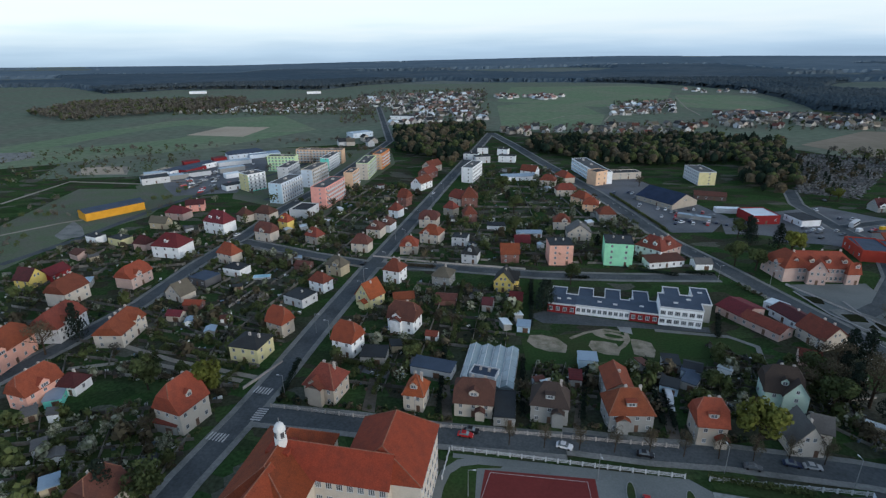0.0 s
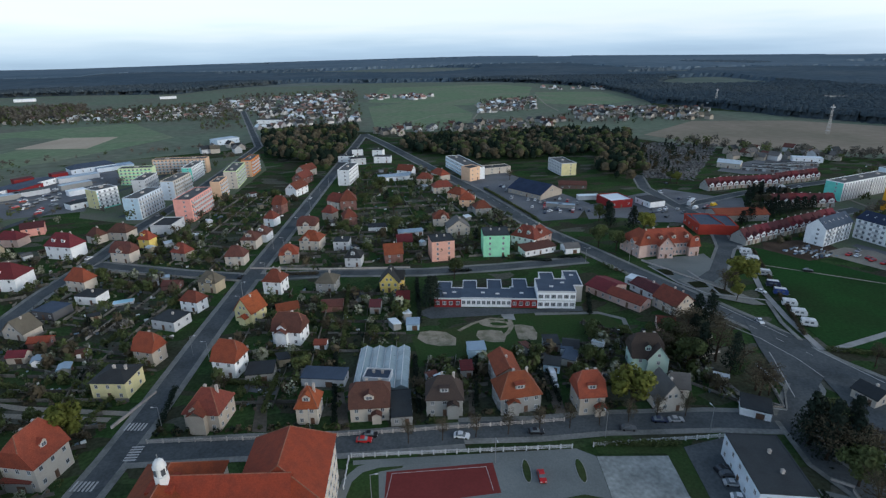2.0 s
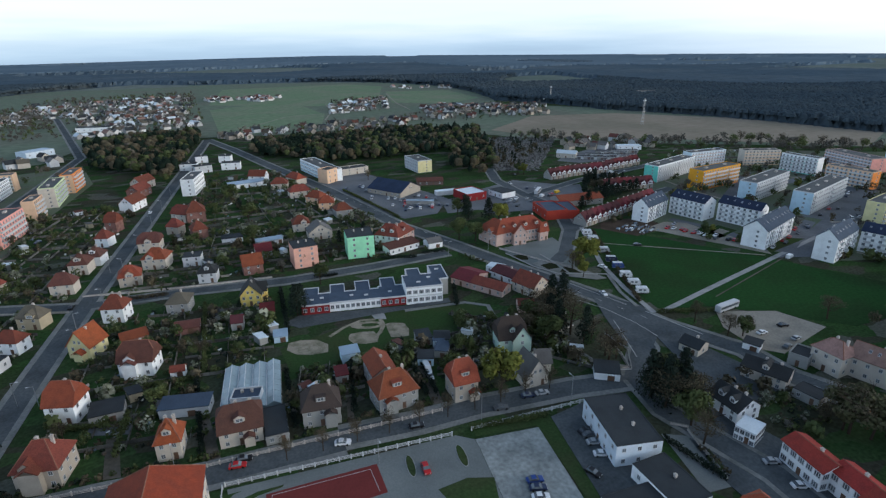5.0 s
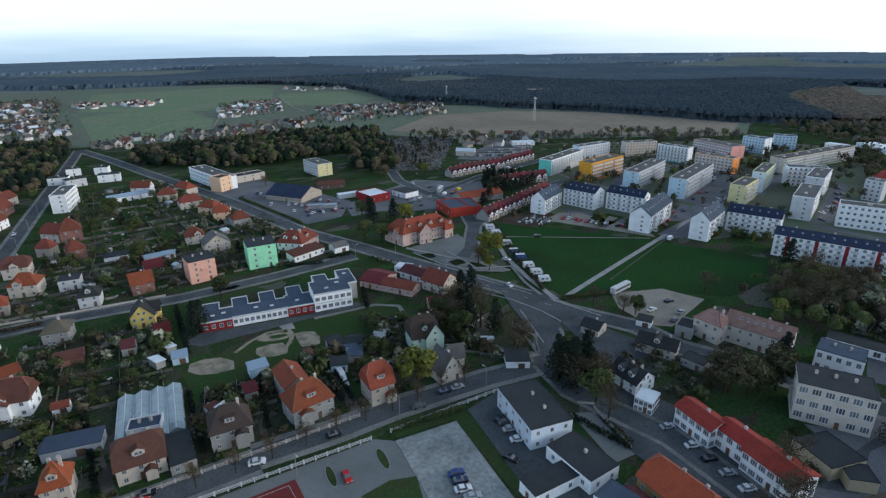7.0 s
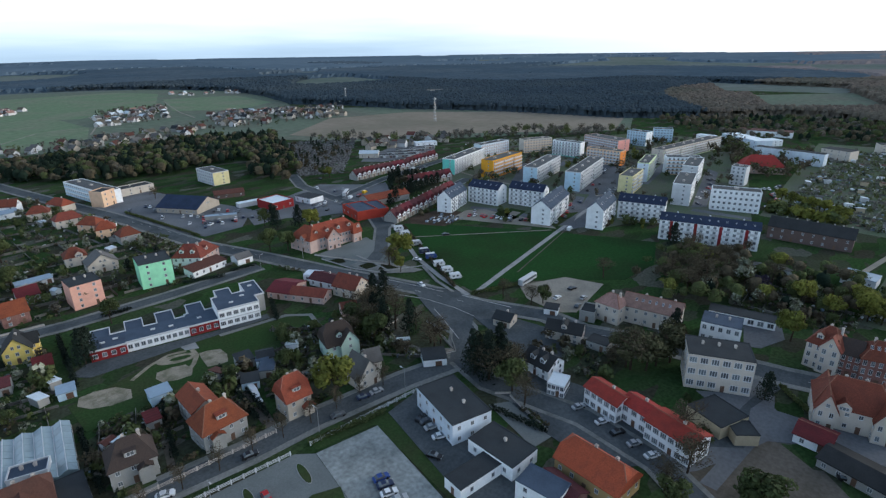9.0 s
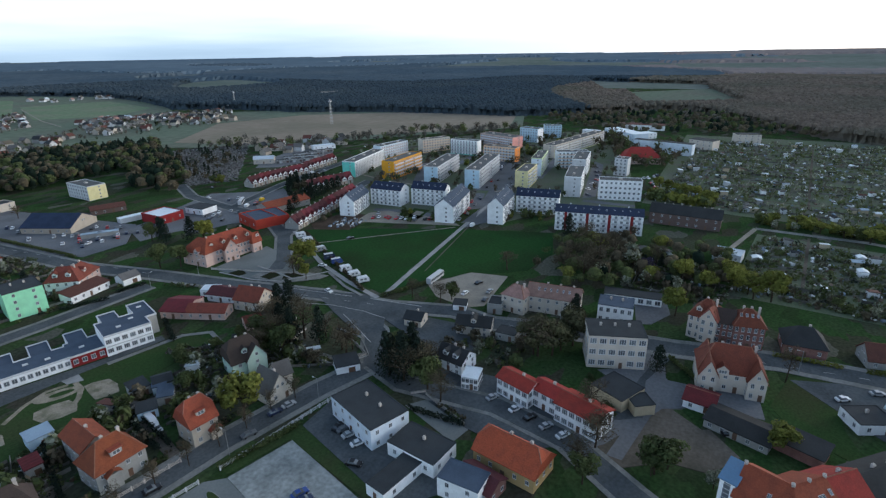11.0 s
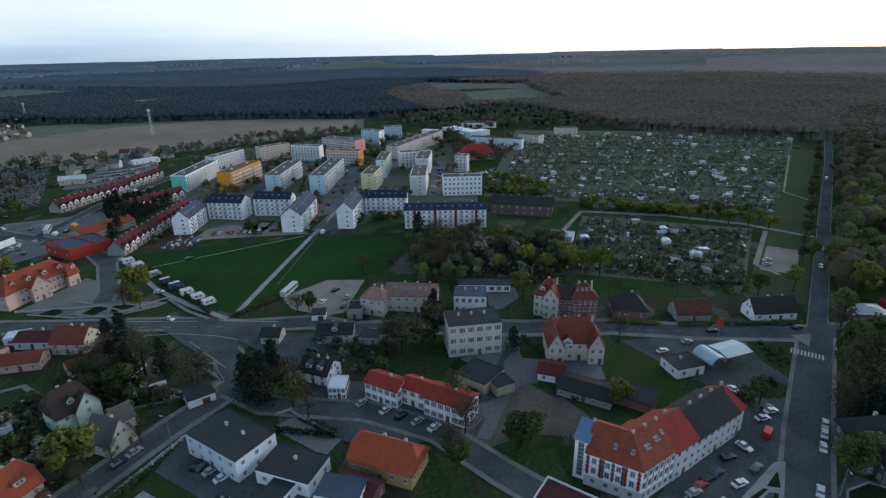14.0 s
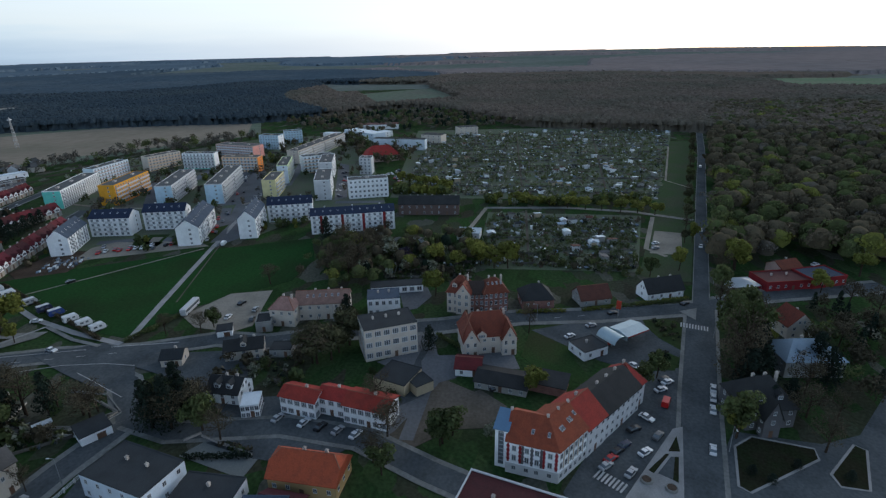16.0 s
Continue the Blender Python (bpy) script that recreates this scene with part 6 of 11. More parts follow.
street([(166, 78), (175, 49), (181, 15), (189, -15), (192, -46), (200, -88), (211, -115), (223, -173)], 8, "wide grey asphalt through road", 2.5, 0.1)
street([(-151, 142), (-142, 169), (-132, 204), (-128, 247), (-120, 290), (-114, 345), (-103, 397), (-87, 513), (-72, 630), (-136, 1025)], 6, "grey asphalt road beside the blocks of flats", 2.0, 0.1)
street([(98, -51), (141, -66), (200, -88)], 10, "broad straight avenue beside the woods", 1.2, 0.1)
street([(200, -88), (268, -113), (383, -155), (518, -205), (656, -253)], 6, "broad straight avenue beside the woods", 0.4, 0.1)
street([(122, 101), (117, 86), (121, 55), (117, 32), (106, 13), (96, -7)], 7, "asphalt street past low white shops", 1.5, 0.1)
street([(122, 101), (139, 114), (154, 145)], 8, "asphalt street joining the through road", 1.5, 0.1)
sheet("road", [(153, 157), (163, 138), (157, 122), (141, 112), (134, 118), (143, 138)], ASPHALT, 0.31, "worn asphalt of a wide triangular junction", "road")
strip("road", [(-228, 248), (-213, 291), (-202, 347), (-179, 413), (-142, 476), (-123, 587)], 5, ASPHALT, 0.12, "narrow asphalt road along the estate", "road")
strip("path", [(-430, 597), (-328, 601), (-287, 610), (-206, 610)], 4, GARDEN, 0.13, "dark ditch with rough grass between fields", "path")
sheet("field_patch", [(-345, 489), (-307, 491), (-288, 462), (-322, 456)], PALE_SOIL, 0.12, "pale sheeted ground of a nursery", "field")
sheet("field_patch", [(-271, 455), (-266, 491), (-237, 474), (-260, 450)], PALE_SOIL, 0.12, "pale gravelled storage ground", "field")
strip("path", [(-320, 363), (-316, 432), (-251, 422), (-197, 441)], 3, GRAVEL, 0.12, "pale field track", "path")
strip("path", [(-265, 294), (-245, 318), (-222, 334)], 2.5, GRAVEL, 0.14, "pale track beside the hall", "path")
strip("path", [(71, 716), (176, 860), (364, 893)], 2, GRAVEL, 0.36, "pale track across far meadow", "path")
strip("path", [(473, 1186), (405, 960), (383, 853)], 2, GRAVEL, 0.37, "pale track across far meadow", "path")
strip("path", [(283, 1010), (262, 901), (220, 794)], 2, GRAVEL, 0.37, "pale track across far meadow", "path")
strip("path", [(166, 130), (197, 135), (262, 145), (327, 155)], 2.5, PALE_SLABS, 0.14, "pale paved path across the meadow", "path")
strip("path", [(201, 202), (261, 149)], 0.8, GRAVEL, 0.13, "trodden path across the meadow", "path")
strip("path", [(197, 129), (268, 143)], 0.6, TRODDEN, 0.13, "trodden path across the meadow", "path")
strip("path", [(341, -3), (342, -54), (333, -95), (316, -126)], 4, PAVING, 0.12, "pale track between allotment gardens", "path")
strip("path", [(298, 7), (341, -3)], 2.5, GRAVEL, 0.12, "pale track between allotment gardens", "path")
strip("path", [(322, -104), (267, -85), (256, -92)], 2.5, GRAVEL, 0.12, "gravel path beside the avenue", "path")
strip("path", [(564, -189), (417, -141), (391, -153)], 1.5, GRAVEL, 0.12, "gravel path beside the avenue", "path")
strip("path", [(76, 180), (101, 175), (108, 168), (105, 159)], 2, PAVING, 0.12, "paved kindergarten path", "path")
strip("path", [(-130, 154), (-109, 159), (-68, 147)], 2, GRAVEL, 0.1, "garden track between houses", "path")
strip("path", [(-131, 174), (-96, 159), (-61, 148)], 2, GRAVEL, 0.1, "garden track between houses", "path")
sheet("lawn", [(-3, 97), (-1.5, 112.5), (14, 110.6), (12, 108.6), (6, 108.5), (5, 97)], LAWN, 0.215, "grass corner round the sports court", "lawn")
strip("path", [(-4.5, 97), (-3.6, 102.5), (-1.8, 107.4), (1.6, 110.4), (6.4, 111.2), (14, 110.3), (24, 109.0)], 2.6, SETTS, 0.236, "pale paved path curving round the sports court", "path")
sheet("yard", [(-1, 96), (-0, 114), (58, 105), (61.9, 101), (54.9, 70), (71.9, 63), (70, 59), (48, 71)], SETTS, 0.2, "pale paved school yard", "yard")
sheet("sports_court", [(6, 97), (8, 108), (35, 105), (34, 95)], COURT, 0.24, "red sports court with faint white lines", "sports court")
sheet("car_park", [(62, 101), (80, 97), (72, 63), (55, 70)], LOT, 0.22, "pale gravel car park", "car park")
sheet("yard", [(86, 99), (101, 100), (91, 58), (86, 51), (75, 60)], ASPHALT, 0.2, "dark asphalt yard with parked cars", "yard")
sheet("car_park", [(113, 74), (133, 73), (135, 59), (132, 39), (123, 27), (106, 41), (108, 59)], ASPHALT, 0.19, "asphalt forecourt before the shops", "car park")
sheet("yard", [(108, 79), (115, 74), (111, 57), (101, 59)], SETTS, 0.15, "pale paved yard between buildings", "yard")
sheet("car_park", [(185, 120), (206, 109), (210, 92), (178, 88), (173, 94), (176, 110)], GRAVEL, 0.16, "sandy car park beside the meadow", "car park")
sheet("yard", [(132, 13), (141, -0), (133, -8), (123, -2), (122, 8), (113, 19), (119, 25)], TRODDEN, 0.12, "bare trodden yard", "yard")
sheet("yard", [(156, 20), (182, 13), (189, 11), (180, 18), (156, 22), (131, 25), (137, 17)], ASPHALT, 0.15, "asphalt yard beside the school", "yard")
sheet("yard", [(179, -19), (184, -32), (192, -66), (179, -75), (160, -66), (153, -51), (159, -40)], ASPHALT, 0.14, "asphalt forecourt of a filling station", "yard")
sheet("car_park", [(91, 406), (147, 434), (172, 323), (149, 294), (126, 294)], PALE_ASPHALT, 0.16, "large asphalt supermarket car park", "car park")
sheet("car_park", [(201, 311), (252, 310), (280, 310), (252, 267), (218, 268), (175, 279)], PALE_ASPHALT, 0.16, "asphalt car park beside a supermarket", "car park")
sheet("plaza", [(149, 221), (184, 222), (179, 197), (163, 179), (149, 193)], SETTS, 0.18, "paved forecourt of a large old building", "plaza")
sheet("plaza", [(97, -32), (125, -53), (126, -56), (98, -47)], PALE_SLABS, 0.34, "pale paved square with dark planting beds", "plaza")
sheet("car_park", [(101, -20), (129, -37), (153, -55), (156, -66), (141, -65), (98, -49), (95, -21)], ASPHALT, 0.17, "wide asphalt street with parked cars", "car park")
sheet("car_park", [(260.5, -85), (295.8, -97.6), (292, -111.3), (258, -100)], GRAVEL, 0.15, "small pale car park by the avenue", "car park")
sheet("plaza", [(133, -114), (125, -103), (113, -95), (103, -91), (100, -92)], ASPHALT, 0.14, "grey round park drive", "plaza")
def oval(x, y, rx, ry, turn, n=18):
    a = radians(turn)
    return [(x + rx * math.cos(k * math.tau / n) * math.cos(a) - ry * math.sin(k * math.tau / n) * math.sin(a),
             y + rx * math.cos(k * math.tau / n) * math.sin(a) + ry * math.sin(k * math.tau / n) * math.cos(a)) for k in range(n)]


SAND = material("trodden play sand", (0.30, 0.262, 0.20), 0.95, 0.35, 0.30, 2.5, 0.2, second=(0.150, 0.142, 0.095))
sheet("playground", oval(58.5, 175.8, 6.6, 2.9, -22), SAND, 0.12, "sandy oval on the kindergarten lawn", "playground")
sheet("lawn", oval(59.4, 175.5, 3.4, 1.2, -22), LAWN, 0.135, "grass island in a paved oval", "lawn")
sheet("playground", [(65.0, 173.4), (67.6, 173.0), (71.4, 170.6), (71.2, 165.4), (69.2, 160.9), (66.0, 161.4), (63.0, 163.0), (63.8, 168.5)], SAND, 0.13, "sandy kindergarten playground", "playground")
sheet("playground", [(50.2, 172.3), (54.5, 172.0), (58.8, 170.0), (59.0, 165.4), (57.3, 162.2), (53.0, 163.0), (49.2, 165.4), (48.6, 169.0)], SAND, 0.125, "sandy kindergarten playground", "playground")
sheet("playground", [(28.7, 176.5), (33.0, 176.6), (38.3, 174.1), (41.0, 169.0), (39.6, 164.0), (34.0, 164.8), (29.4, 167.6), (27.0, 172.0)], SAND, 0.12, "sandy kindergarten playground", "playground")
sheet("yard", [(62.7, 184.0), (67.7, 182.0), (66.8, 177.0), (62.8, 179.2)], PALE_SLABS, 0.13, "paved terrace before the kindergarten", "yard")
strip("path", [(62.8, 178.6), (57.5, 180.6), (50.0, 178.4), (43.0, 174.0)], 1.4, SAND, 0.115, "trodden path on the kindergarten lawn", "path")
strip("path", [(64.6, 178.0), (64.0, 173.0), (61.0, 168.6), (58.0, 166.0)], 1.6, SAND, 0.118, "trodden path on the kindergarten lawn", "path")
sheet("yard", [(30, 192), (37, 196), (78, 184), (97, 182), (96, 178), (69, 182), (35, 186)], ASPHALT, 0.15, "asphalt lane behind the kindergarten", "yard")
sheet("yard", [(256, 211), (277, 167), (265, 148), (244, 203)], GRAVEL, 0.1, "pale yard between blocks of flats", "yard")
sheet("dug_ground", [(225, 229), (254, 226), (255, 204), (227, 201), (218, 220)], SOIL, 0.14, "dug-over building plot with rubble", "plot")
sheet("yard", [(263, 144), (278, 137), (377, 161), (474, 198), (465, 205), (363, 174)], PALE_ASPHALT, 0.12, "asphalt street between blocks of flats", "yard")
sheet("yard", [(358, 103), (366, 96), (475, 120), (488, 133)], PALE_ASPHALT, 0.12, "asphalt street between blocks of flats", "yard")
sheet("cemetery_ground", [(336, 533), (418, 505), (309, 388), (275, 357), (245, 377)], GARDEN, 0.06, "greyish cemetery ground between graves", "cemetery")
sheet("lawn", [(264.1, 187.2), (282.6, 192.3), (283.4, 180.7), (263.9, 176.9)], LAWN, 0.19, "square lawn between car parks", "lawn")
sheet("playground", [(270, 185.6), (278, 187.6), (278.6, 181.6), (270.6, 180.2)], GRAVEL, 0.205, "sandy patch in a square lawn", "playground")
sheet("lawn", [(272.9, 158.2), (265.9, 149.6), (302.7, 153.8), (295.7, 159.1)], LAWN, 0.19, "grass strip beside new flats", "lawn")
for points in ([(139.5, 165), (147.7, 142.6), (149.6, 128), (148.9, 117)], [(143.7, 133.8), (141.0, 128.3), (131.6, 110.3)], [(151.5, 169), (158.0, 141)], [(160.2, 133), (164.6, 110)]):
    strip("road_line", points, 0.22, PAINT, 0.335, "worn white line on asphalt", "marking")
sheet("lawn", [(-105, 97), (-75, 101), (-72, 137), (-130, 126)], LAWN, 0.05, "grass of an old orchard between houses", "lawn")
sheet("yard", [(203, 333), (243, 346), (268, 314), (245, 284), (207, 274), (186, 294)], PALE_ASPHALT, 0.085, "wide asphalt street space by shops", "yard")
zebra(-59.4, 141.5, 76, 3.2, 6)
zebra(-56.6, 129.8, -9, 3.2, 6)
zebra(-65.0, 120.0, 76, 3.2, 6)
zebra(183.5, -79.5, -20, 3.5, 10)
zebra(104.9, -31.8, -40, 3.5, 8)

# ---- blocks of flats, western estate ----
block(-119.1, 375.7, 77, 29.5, 10.1, 13.9, 5, "paleblue", "blue", balconies=4, label="pale blue panel-built block of flats with 5 storeys")
block(-85.9, 363.7, 78, 32.7, 10.7, 14.3, 5, "pink", "pink", balconies=3, label="pink panel-built block of flats with 5 storeys")
block(-77.2, 406.3, 82, 17.4, 6.7, 13.3, 5, "peach", balconies=3, label="peach panel-built block of flats with 5 storeys")
block(-71.9, 449.0, 86, 34.7, 9.5, 13.5, 5, "palegreen", "cream", balconies=3, label="pale green panel-built block of flats with 5 storeys")
block(-63.9, 485.5, 81, 26.3, 7.9, 13.6, 5, "orange", "peach", balconies=3, label="orange panel-built block of flats with 5 storeys")
block(-152.9, 403.3, 50, 14.9, 12.6, 13.0, 5, "white", "paleyellow", bands="teal", balconies=3, label="white panel-built block of flats with 5 storeys")
block(-132.4, 429.4, 85, 25.8, 8.6, 13.6, 5, "lightgrey", "lightgrey", balconies=3, label="light grey panel-built block of flats with 5 storeys")
block(-109.2, 421.5, 78, 28.6, 9.4, 13.7, 5, "cream", "paleblue", balconies=4, label="cream panel-built block of flats with 5 storeys")
block(-149.7, 471.9, -2, 24.9, 9.6, 13.1, 5, "palegreen", bands="mint", label="pale green panel-built block of flats with 5 storeys")
block(-124.2, 506.6, -6, 44.7, 9.9, 12.4, 5, "peach", balconies=6, label="peach panel-built block of flats with 5 storeys")
block(-109.7, 480.4, 83, 29.2, 7.8, 11.5, 5, "white", "teal", label="white panel-built block of flats with 5 storeys")
block(16.4, 433.8, 72, 29.2, 9.1, 11.8, 4, "white", "white", label="white panel-built block of flats with 4 storeys")

# ---- blocks of flats, eastern estate ----
block(361.9, 296.6, 13, 59.0, 11.4, 12.5, 5, "white", "teal", bands="lightgrey", balconies=5, label="white panel-built block of flats with 5 storeys")
block(421.6, 311.5, -5, 40.1, 9.5, 12.7, 5, "paleblue", bands="rose", label="pale blue panel-built block of flats with 5 storeys")
block(365.5, 258.9, 4, 46.0, 11.2, 14.1, 5, "gold", "gold", bands="orange", balconies=6, label="golden yellow panel-built block of flats with 5 storeys")
block(373.1, 224.6, 12, 55.6, 11.3, 12.9, 5, "lightgrey", "blue", balconies=5, label="light grey panel-built block of flats with 5 storeys")
block(379.1, 190.4, 12, 64.6, 11.5, 13.8, 5, "lightgrey", "blue", balconies=5, label="light grey panel-built block of flats with 5 storeys")
block(465.9, 290.0, -26, 32.0, 9.6, 12.9, 5, "cream", bands="peach", label="cream panel-built block of flats with 5 storeys")
block(464.8, 252.7, -90, 29.5, 8.3, 13.9, 5, "white", bands="teal", balconies=6, label="white panel-built block of flats with 5 storeys")
block(519.2, 240.1, -108, 45.7, 15.6, 12.2, 5, "rose", "pink", bands="paleblue", label="rose panel-built block of flats with 5 storeys")
block(453.0, 208.8, -91, 32.1, 10.7, 12.9, 5, "peach", "orange", bands="cream", balconies=5, label="peach panel-built block of flats with 5 storeys")
block(564.8, 224.8, -97, 21.9, 12.3, 14.3, 5, "blue", "white", label="light blue panel-built block of flats with 5 storeys")
block(601.4, 213.9, -66, 19.4, 12.9, 13.4, 5, "blue", "white", label="light blue panel-built block of flats with 5 storeys")
block(538.1, 166.2, -9, 108.8, 11.8, 11.6, 5, "cream", "cream", bands="palegreen", balconies=8, label="cream panel-built block of flats with 5 storeys")
block(375.6, 152.2, 8, 28.7, 9.5, 13.3, 5, "paleyellow", "paleyellow", balconies=4, label="pale yellow panel-built block of flats with 5 storeys")
block(425.1, 160.6, 13, 38.8, 8.3, 14.4, 5, "palegreen", "paleblue", balconies=3, label="pale green panel-built block of flats with 5 storeys")
block(453.6, 142.6, -58, 26.7, 11.0, 14, 5, "white", bands="peach", label="white panel-built block of flats with 5 storeys")
block(377.6, 115.2, 13, 39.1, 11.3, 14.0, 5, "white", "lightgrey", label="white panel-built block of flats with 5 storeys")
block(433.9, 128.1, 11, 37.1, 11.0, 14.7, 5, "white", "lightgrey", label="white panel-built block of flats with 5 storeys")
block(370.1, 81.2, -73, 27.9, 10.7, 13.3, 4, "white", label="white panel-built block of flats with 4 storeys")
block(444.0, 97.3, -91, 10.3, 9.9, 13.7, 5, "lightgrey", label="light grey panel-built block of flats with 5 storeys")
block(297.2, 75.3, -76, 47.7, 12.6, 11.0, 4, "white", near=True, stairs=4, balconies=8, roof="navy", kind="gable", rise=2.6, label="long white block of flats with red stair strips, blue roof")
block(315.3, 118.8, -76, 26.6, 10.5, 11.0, 4, "white", near=True, roof="navy", kind="gable", rise=3.5, balconies=4, label="new white block of flats with dark blue pitched roof")
block(298.1, 188.9, -80, 24.1, 10.5, 11.1, 4, "white", near=True, roof="navy", kind="gable", rise=3.5, balconies=4, label="new white block of flats with dark blue pitched roof")
block(286.1, 214.1, -83, 22.6, 12.8, 10.9, 4, "white", roof="navy", kind="gable", rise=3.5, balconies=3, label="new white block of flats with dark blue pitched roof")
block(260.4, 223.7, 17, 26.0, 9.8, 9.8, 4, "white", near=True, roof="slate", kind="gable", rise=4.5, balconies=3, label="new white gabled block of flats with grey roof")
block(284.7, 164.0, 14, 40.1, 11.7, 10.3, 4, "white", near=True, roof="slate", kind="gable", rise=4.5, balconies=3, label="new white gabled block of flats with grey roof")
block(291.8, 133.8, 11, 28.6, 9.7, 11.7, 4, "white", near=True, roof="slate", kind="gable", rise=4.5, balconies=3, label="new white gabled block of flats with grey roof")

# ---- school with the red roof ----
SCHOOL = "cream school wing with steep orange-red tiled roof"
house(-14.2, 98.9, -9, 18.0, 19.6, 14.6, "pyramid", 6.0, "cream", "school", 4, chimneys=0, ridge="y", bay=2.8, size=(1.5, 1.8), sides=(1,), label=SCHOOL)
house(-24.6, 93.0, -11, 24.0, 7.9, 14.8, "gable", 5.2, "cream", "school", 4, chimneys=0, bay=2.4, size=(1.5, 1.8), mesh=WIDE_WINDOW, sides=(0,), label=SCHOOL)
house(-38.0, 93.5, -9, 17.0, 25.0, 14.0, "hip", 6.0, "cream", "school", 4, chimneys=0, ridge="y", bay=2.8, size=(1.5, 1.8), sides=(3,), label=SCHOOL)
house(-39.8, 80.5, -13, 10.0, 16.0, 14.0, "gable", 5.6, "cream", "school", 4, chimneys=0, ridge="y", bay=2.8, size=(1.5, 1.8), label=SCHOOL)

# ---- kindergarten ----
def kindergarten():
    """Low and two-storey flat-roofed sections set against one another, each roof inside a white rim, with stubs towards the street."""
    ob = thing("kindergarten", pose(38.3, 195.8, 0, 0, 0, -15.5), "white and dark red kindergarten with stepped dark flat roofs", "kindergarten")
    for k in range(7):
        a = radians(-15.5)
        OBSTACLES.append((38.3 + (4 + 9 * k) * math.cos(a) - 9 * math.sin(a), 195.8 + (4 + 9 * k) * math.sin(a) + 9 * math.cos(a), 9.5))
    for x0, x1, y0, y1, h, wall in ((0, 11, 0, 10.5, 3.8, "red"), (11, 31.5, 0.7, 10.5, 3.8, "white"), (31.5, 42, 0.4, 12, 3.8, "red"),
                                    (0.6, 6.6, 10.5, 16.8, 3.8, "white"), (11.5, 17.4, 10.5, 18.4, 3.8, "white"), (22, 28, 10.5, 19.6, 3.8, "white"),
                                    (33, 39, 12, 20.6, 3.8, "white"), (42, 57.3, 0, 13, 7.4, "white"), (44.3, 50.2, 13, 19.8, 7.4, "white"),
                                    (54.8, 61, 13, 21.6, 7.4, "white"), (57.3, 61, 6.4, 13, 7.4, "grey")):
        section = part("section", box(fresh(), x0, x1, y0, y1, -0.2, h), plaster(wall), ob)
        part("roof", box(fresh(), x0, x1, y0, y1, h, h + 0.1), roofing("slate"), section)
    outlines = {3.8: [(0, 0), (11, 0), (11, 0.7), (31.5, 0.7), (31.5, 0.4), (42, 0.4), (42, 12), (39, 12), (39, 20.6), (33, 20.6), (33, 12), (31.5, 12), (31.5, 10.5), (28, 10.5),
                      (28, 19.6), (22, 19.6), (22, 10.5), (17.4, 10.5), (17.4, 18.4), (11.5, 18.4), (11.5, 10.5), (6.6, 10.5), (6.6, 16.8), (0.6, 16.8), (0.6, 10.5), (0, 10.5)],
                7.4: [(42, 0), (57.3, 0), (57.3, 6.4), (61, 6.4), (61, 21.6), (54.8, 21.6), (54.8, 13), (50.2, 13), (50.2, 19.8), (44.3, 19.8), (44.3, 13), (42, 13)]}
    for h, ring in outlines.items():
        for (ax, ay), (bx, by) in zip(ring, ring[1:] + ring[:1]):
            lie = abs(ay - by) < 0.01
            part("rim", box(fresh(), min(ax, bx) - 0.16, max(ax, bx) + 0.16, ay - 0.16, ay + 0.16, h - 0.15, h + 0.42) if lie else
                 box(fresh(), ax - 0.155, ax + 0.155, min(ay, by) + 0.16, max(ay, by) - 0.16, h - 0.15, h + 0.41), plaster("lightgrey"), ob, "pale roof rim")
    for x0, x1, y0, step, wide, heights in ((0, 11, 0, 2.7, 1.5, (1.9,)), (11, 31.5, 0.7, 2.05, 1.5, (2.0,)), (31.5, 42, 0.4, 2.6, 1.5, (1.9,)), (42, 57.3, 0, 2.5, 1.9, (1.9, 5.4))):
        n = int((x1 - x0) / step)
        for k in range(n):
            for z in heights:
                part("window", WIDE_WINDOW if wide > 1.6 else WINDOW, None, ob, "", pose(x0 + (k + 0.5) * (x1 - x0) / n, y0, z) @ Matrix.Diagonal((wide, 1, 1.7, 1)))
    part("fascia", box(fresh(), 42.4, 57.0, -0.35, -0.05, 3.5, 3.8), FRAME, ob, "white band between the storeys")
    for x, y, z in ((4, 5, 3.8), (8, 6, 3.8), (20, 6, 3.8), (26, 5, 3.8), (36, 6, 3.8), (48, 5, 7.4), (53, 9, 7.4), (58, 17, 7.4)):
        part("roof_light", box(fresh(), x - 0.8, x + 0.8, y - 0.4, y + 0.4, z + 0.1, z + 0.5), FRAME, ob)


kindergarten()

# ---- large public and commercial buildings ----
house(161.5, 221.8, -11, 7.2, 2.2, 7, "gable", 4.5, "rose", "orange", 2, chimneys=0, ridge="y", sides=(0, 2), bay=1.9, label="projecting gabled bay of an old rose-plastered building")
house(176.9, 221.3, -0, 5.6, 1.6, 7, "hip", 3.5, "rose", "orange", 2, chimneys=0, sides=(0, 2), bay=1.9, label="projecting bay of an old rose-plastered building")
house(165.3, 231.2, -5, 31.6, 14.0, 7, "hip", 5.5, "rose", "orange", 2, chimneys=3, dormers=4, dormer_wall="cream", bay=1.7, size=(1.1, 1.7), label="large old rose-plastered building with orange tiled roof")
house(154.3, 232.8, -84, 15.5, 13.0, 7, "hip", 5.5, "rose", "orange", 2, chimneys=1, label="wing of an old rose-plastered building with orange tiles")
house(214.9, 255.9, -22, 20.4, 22.0, 5, "flat", 0.6, "vermilion", "slate", 1, chimneys=0, windows=False, label="bright red shop hall with blue-grey flat roof")
house(210.0, 257.7, -104, 21.7, 14.0, 5.3, "flat", 0.6, "vermilion", "slate", 1, chimneys=0, label="bright red shop hall with blue-grey flat roof")
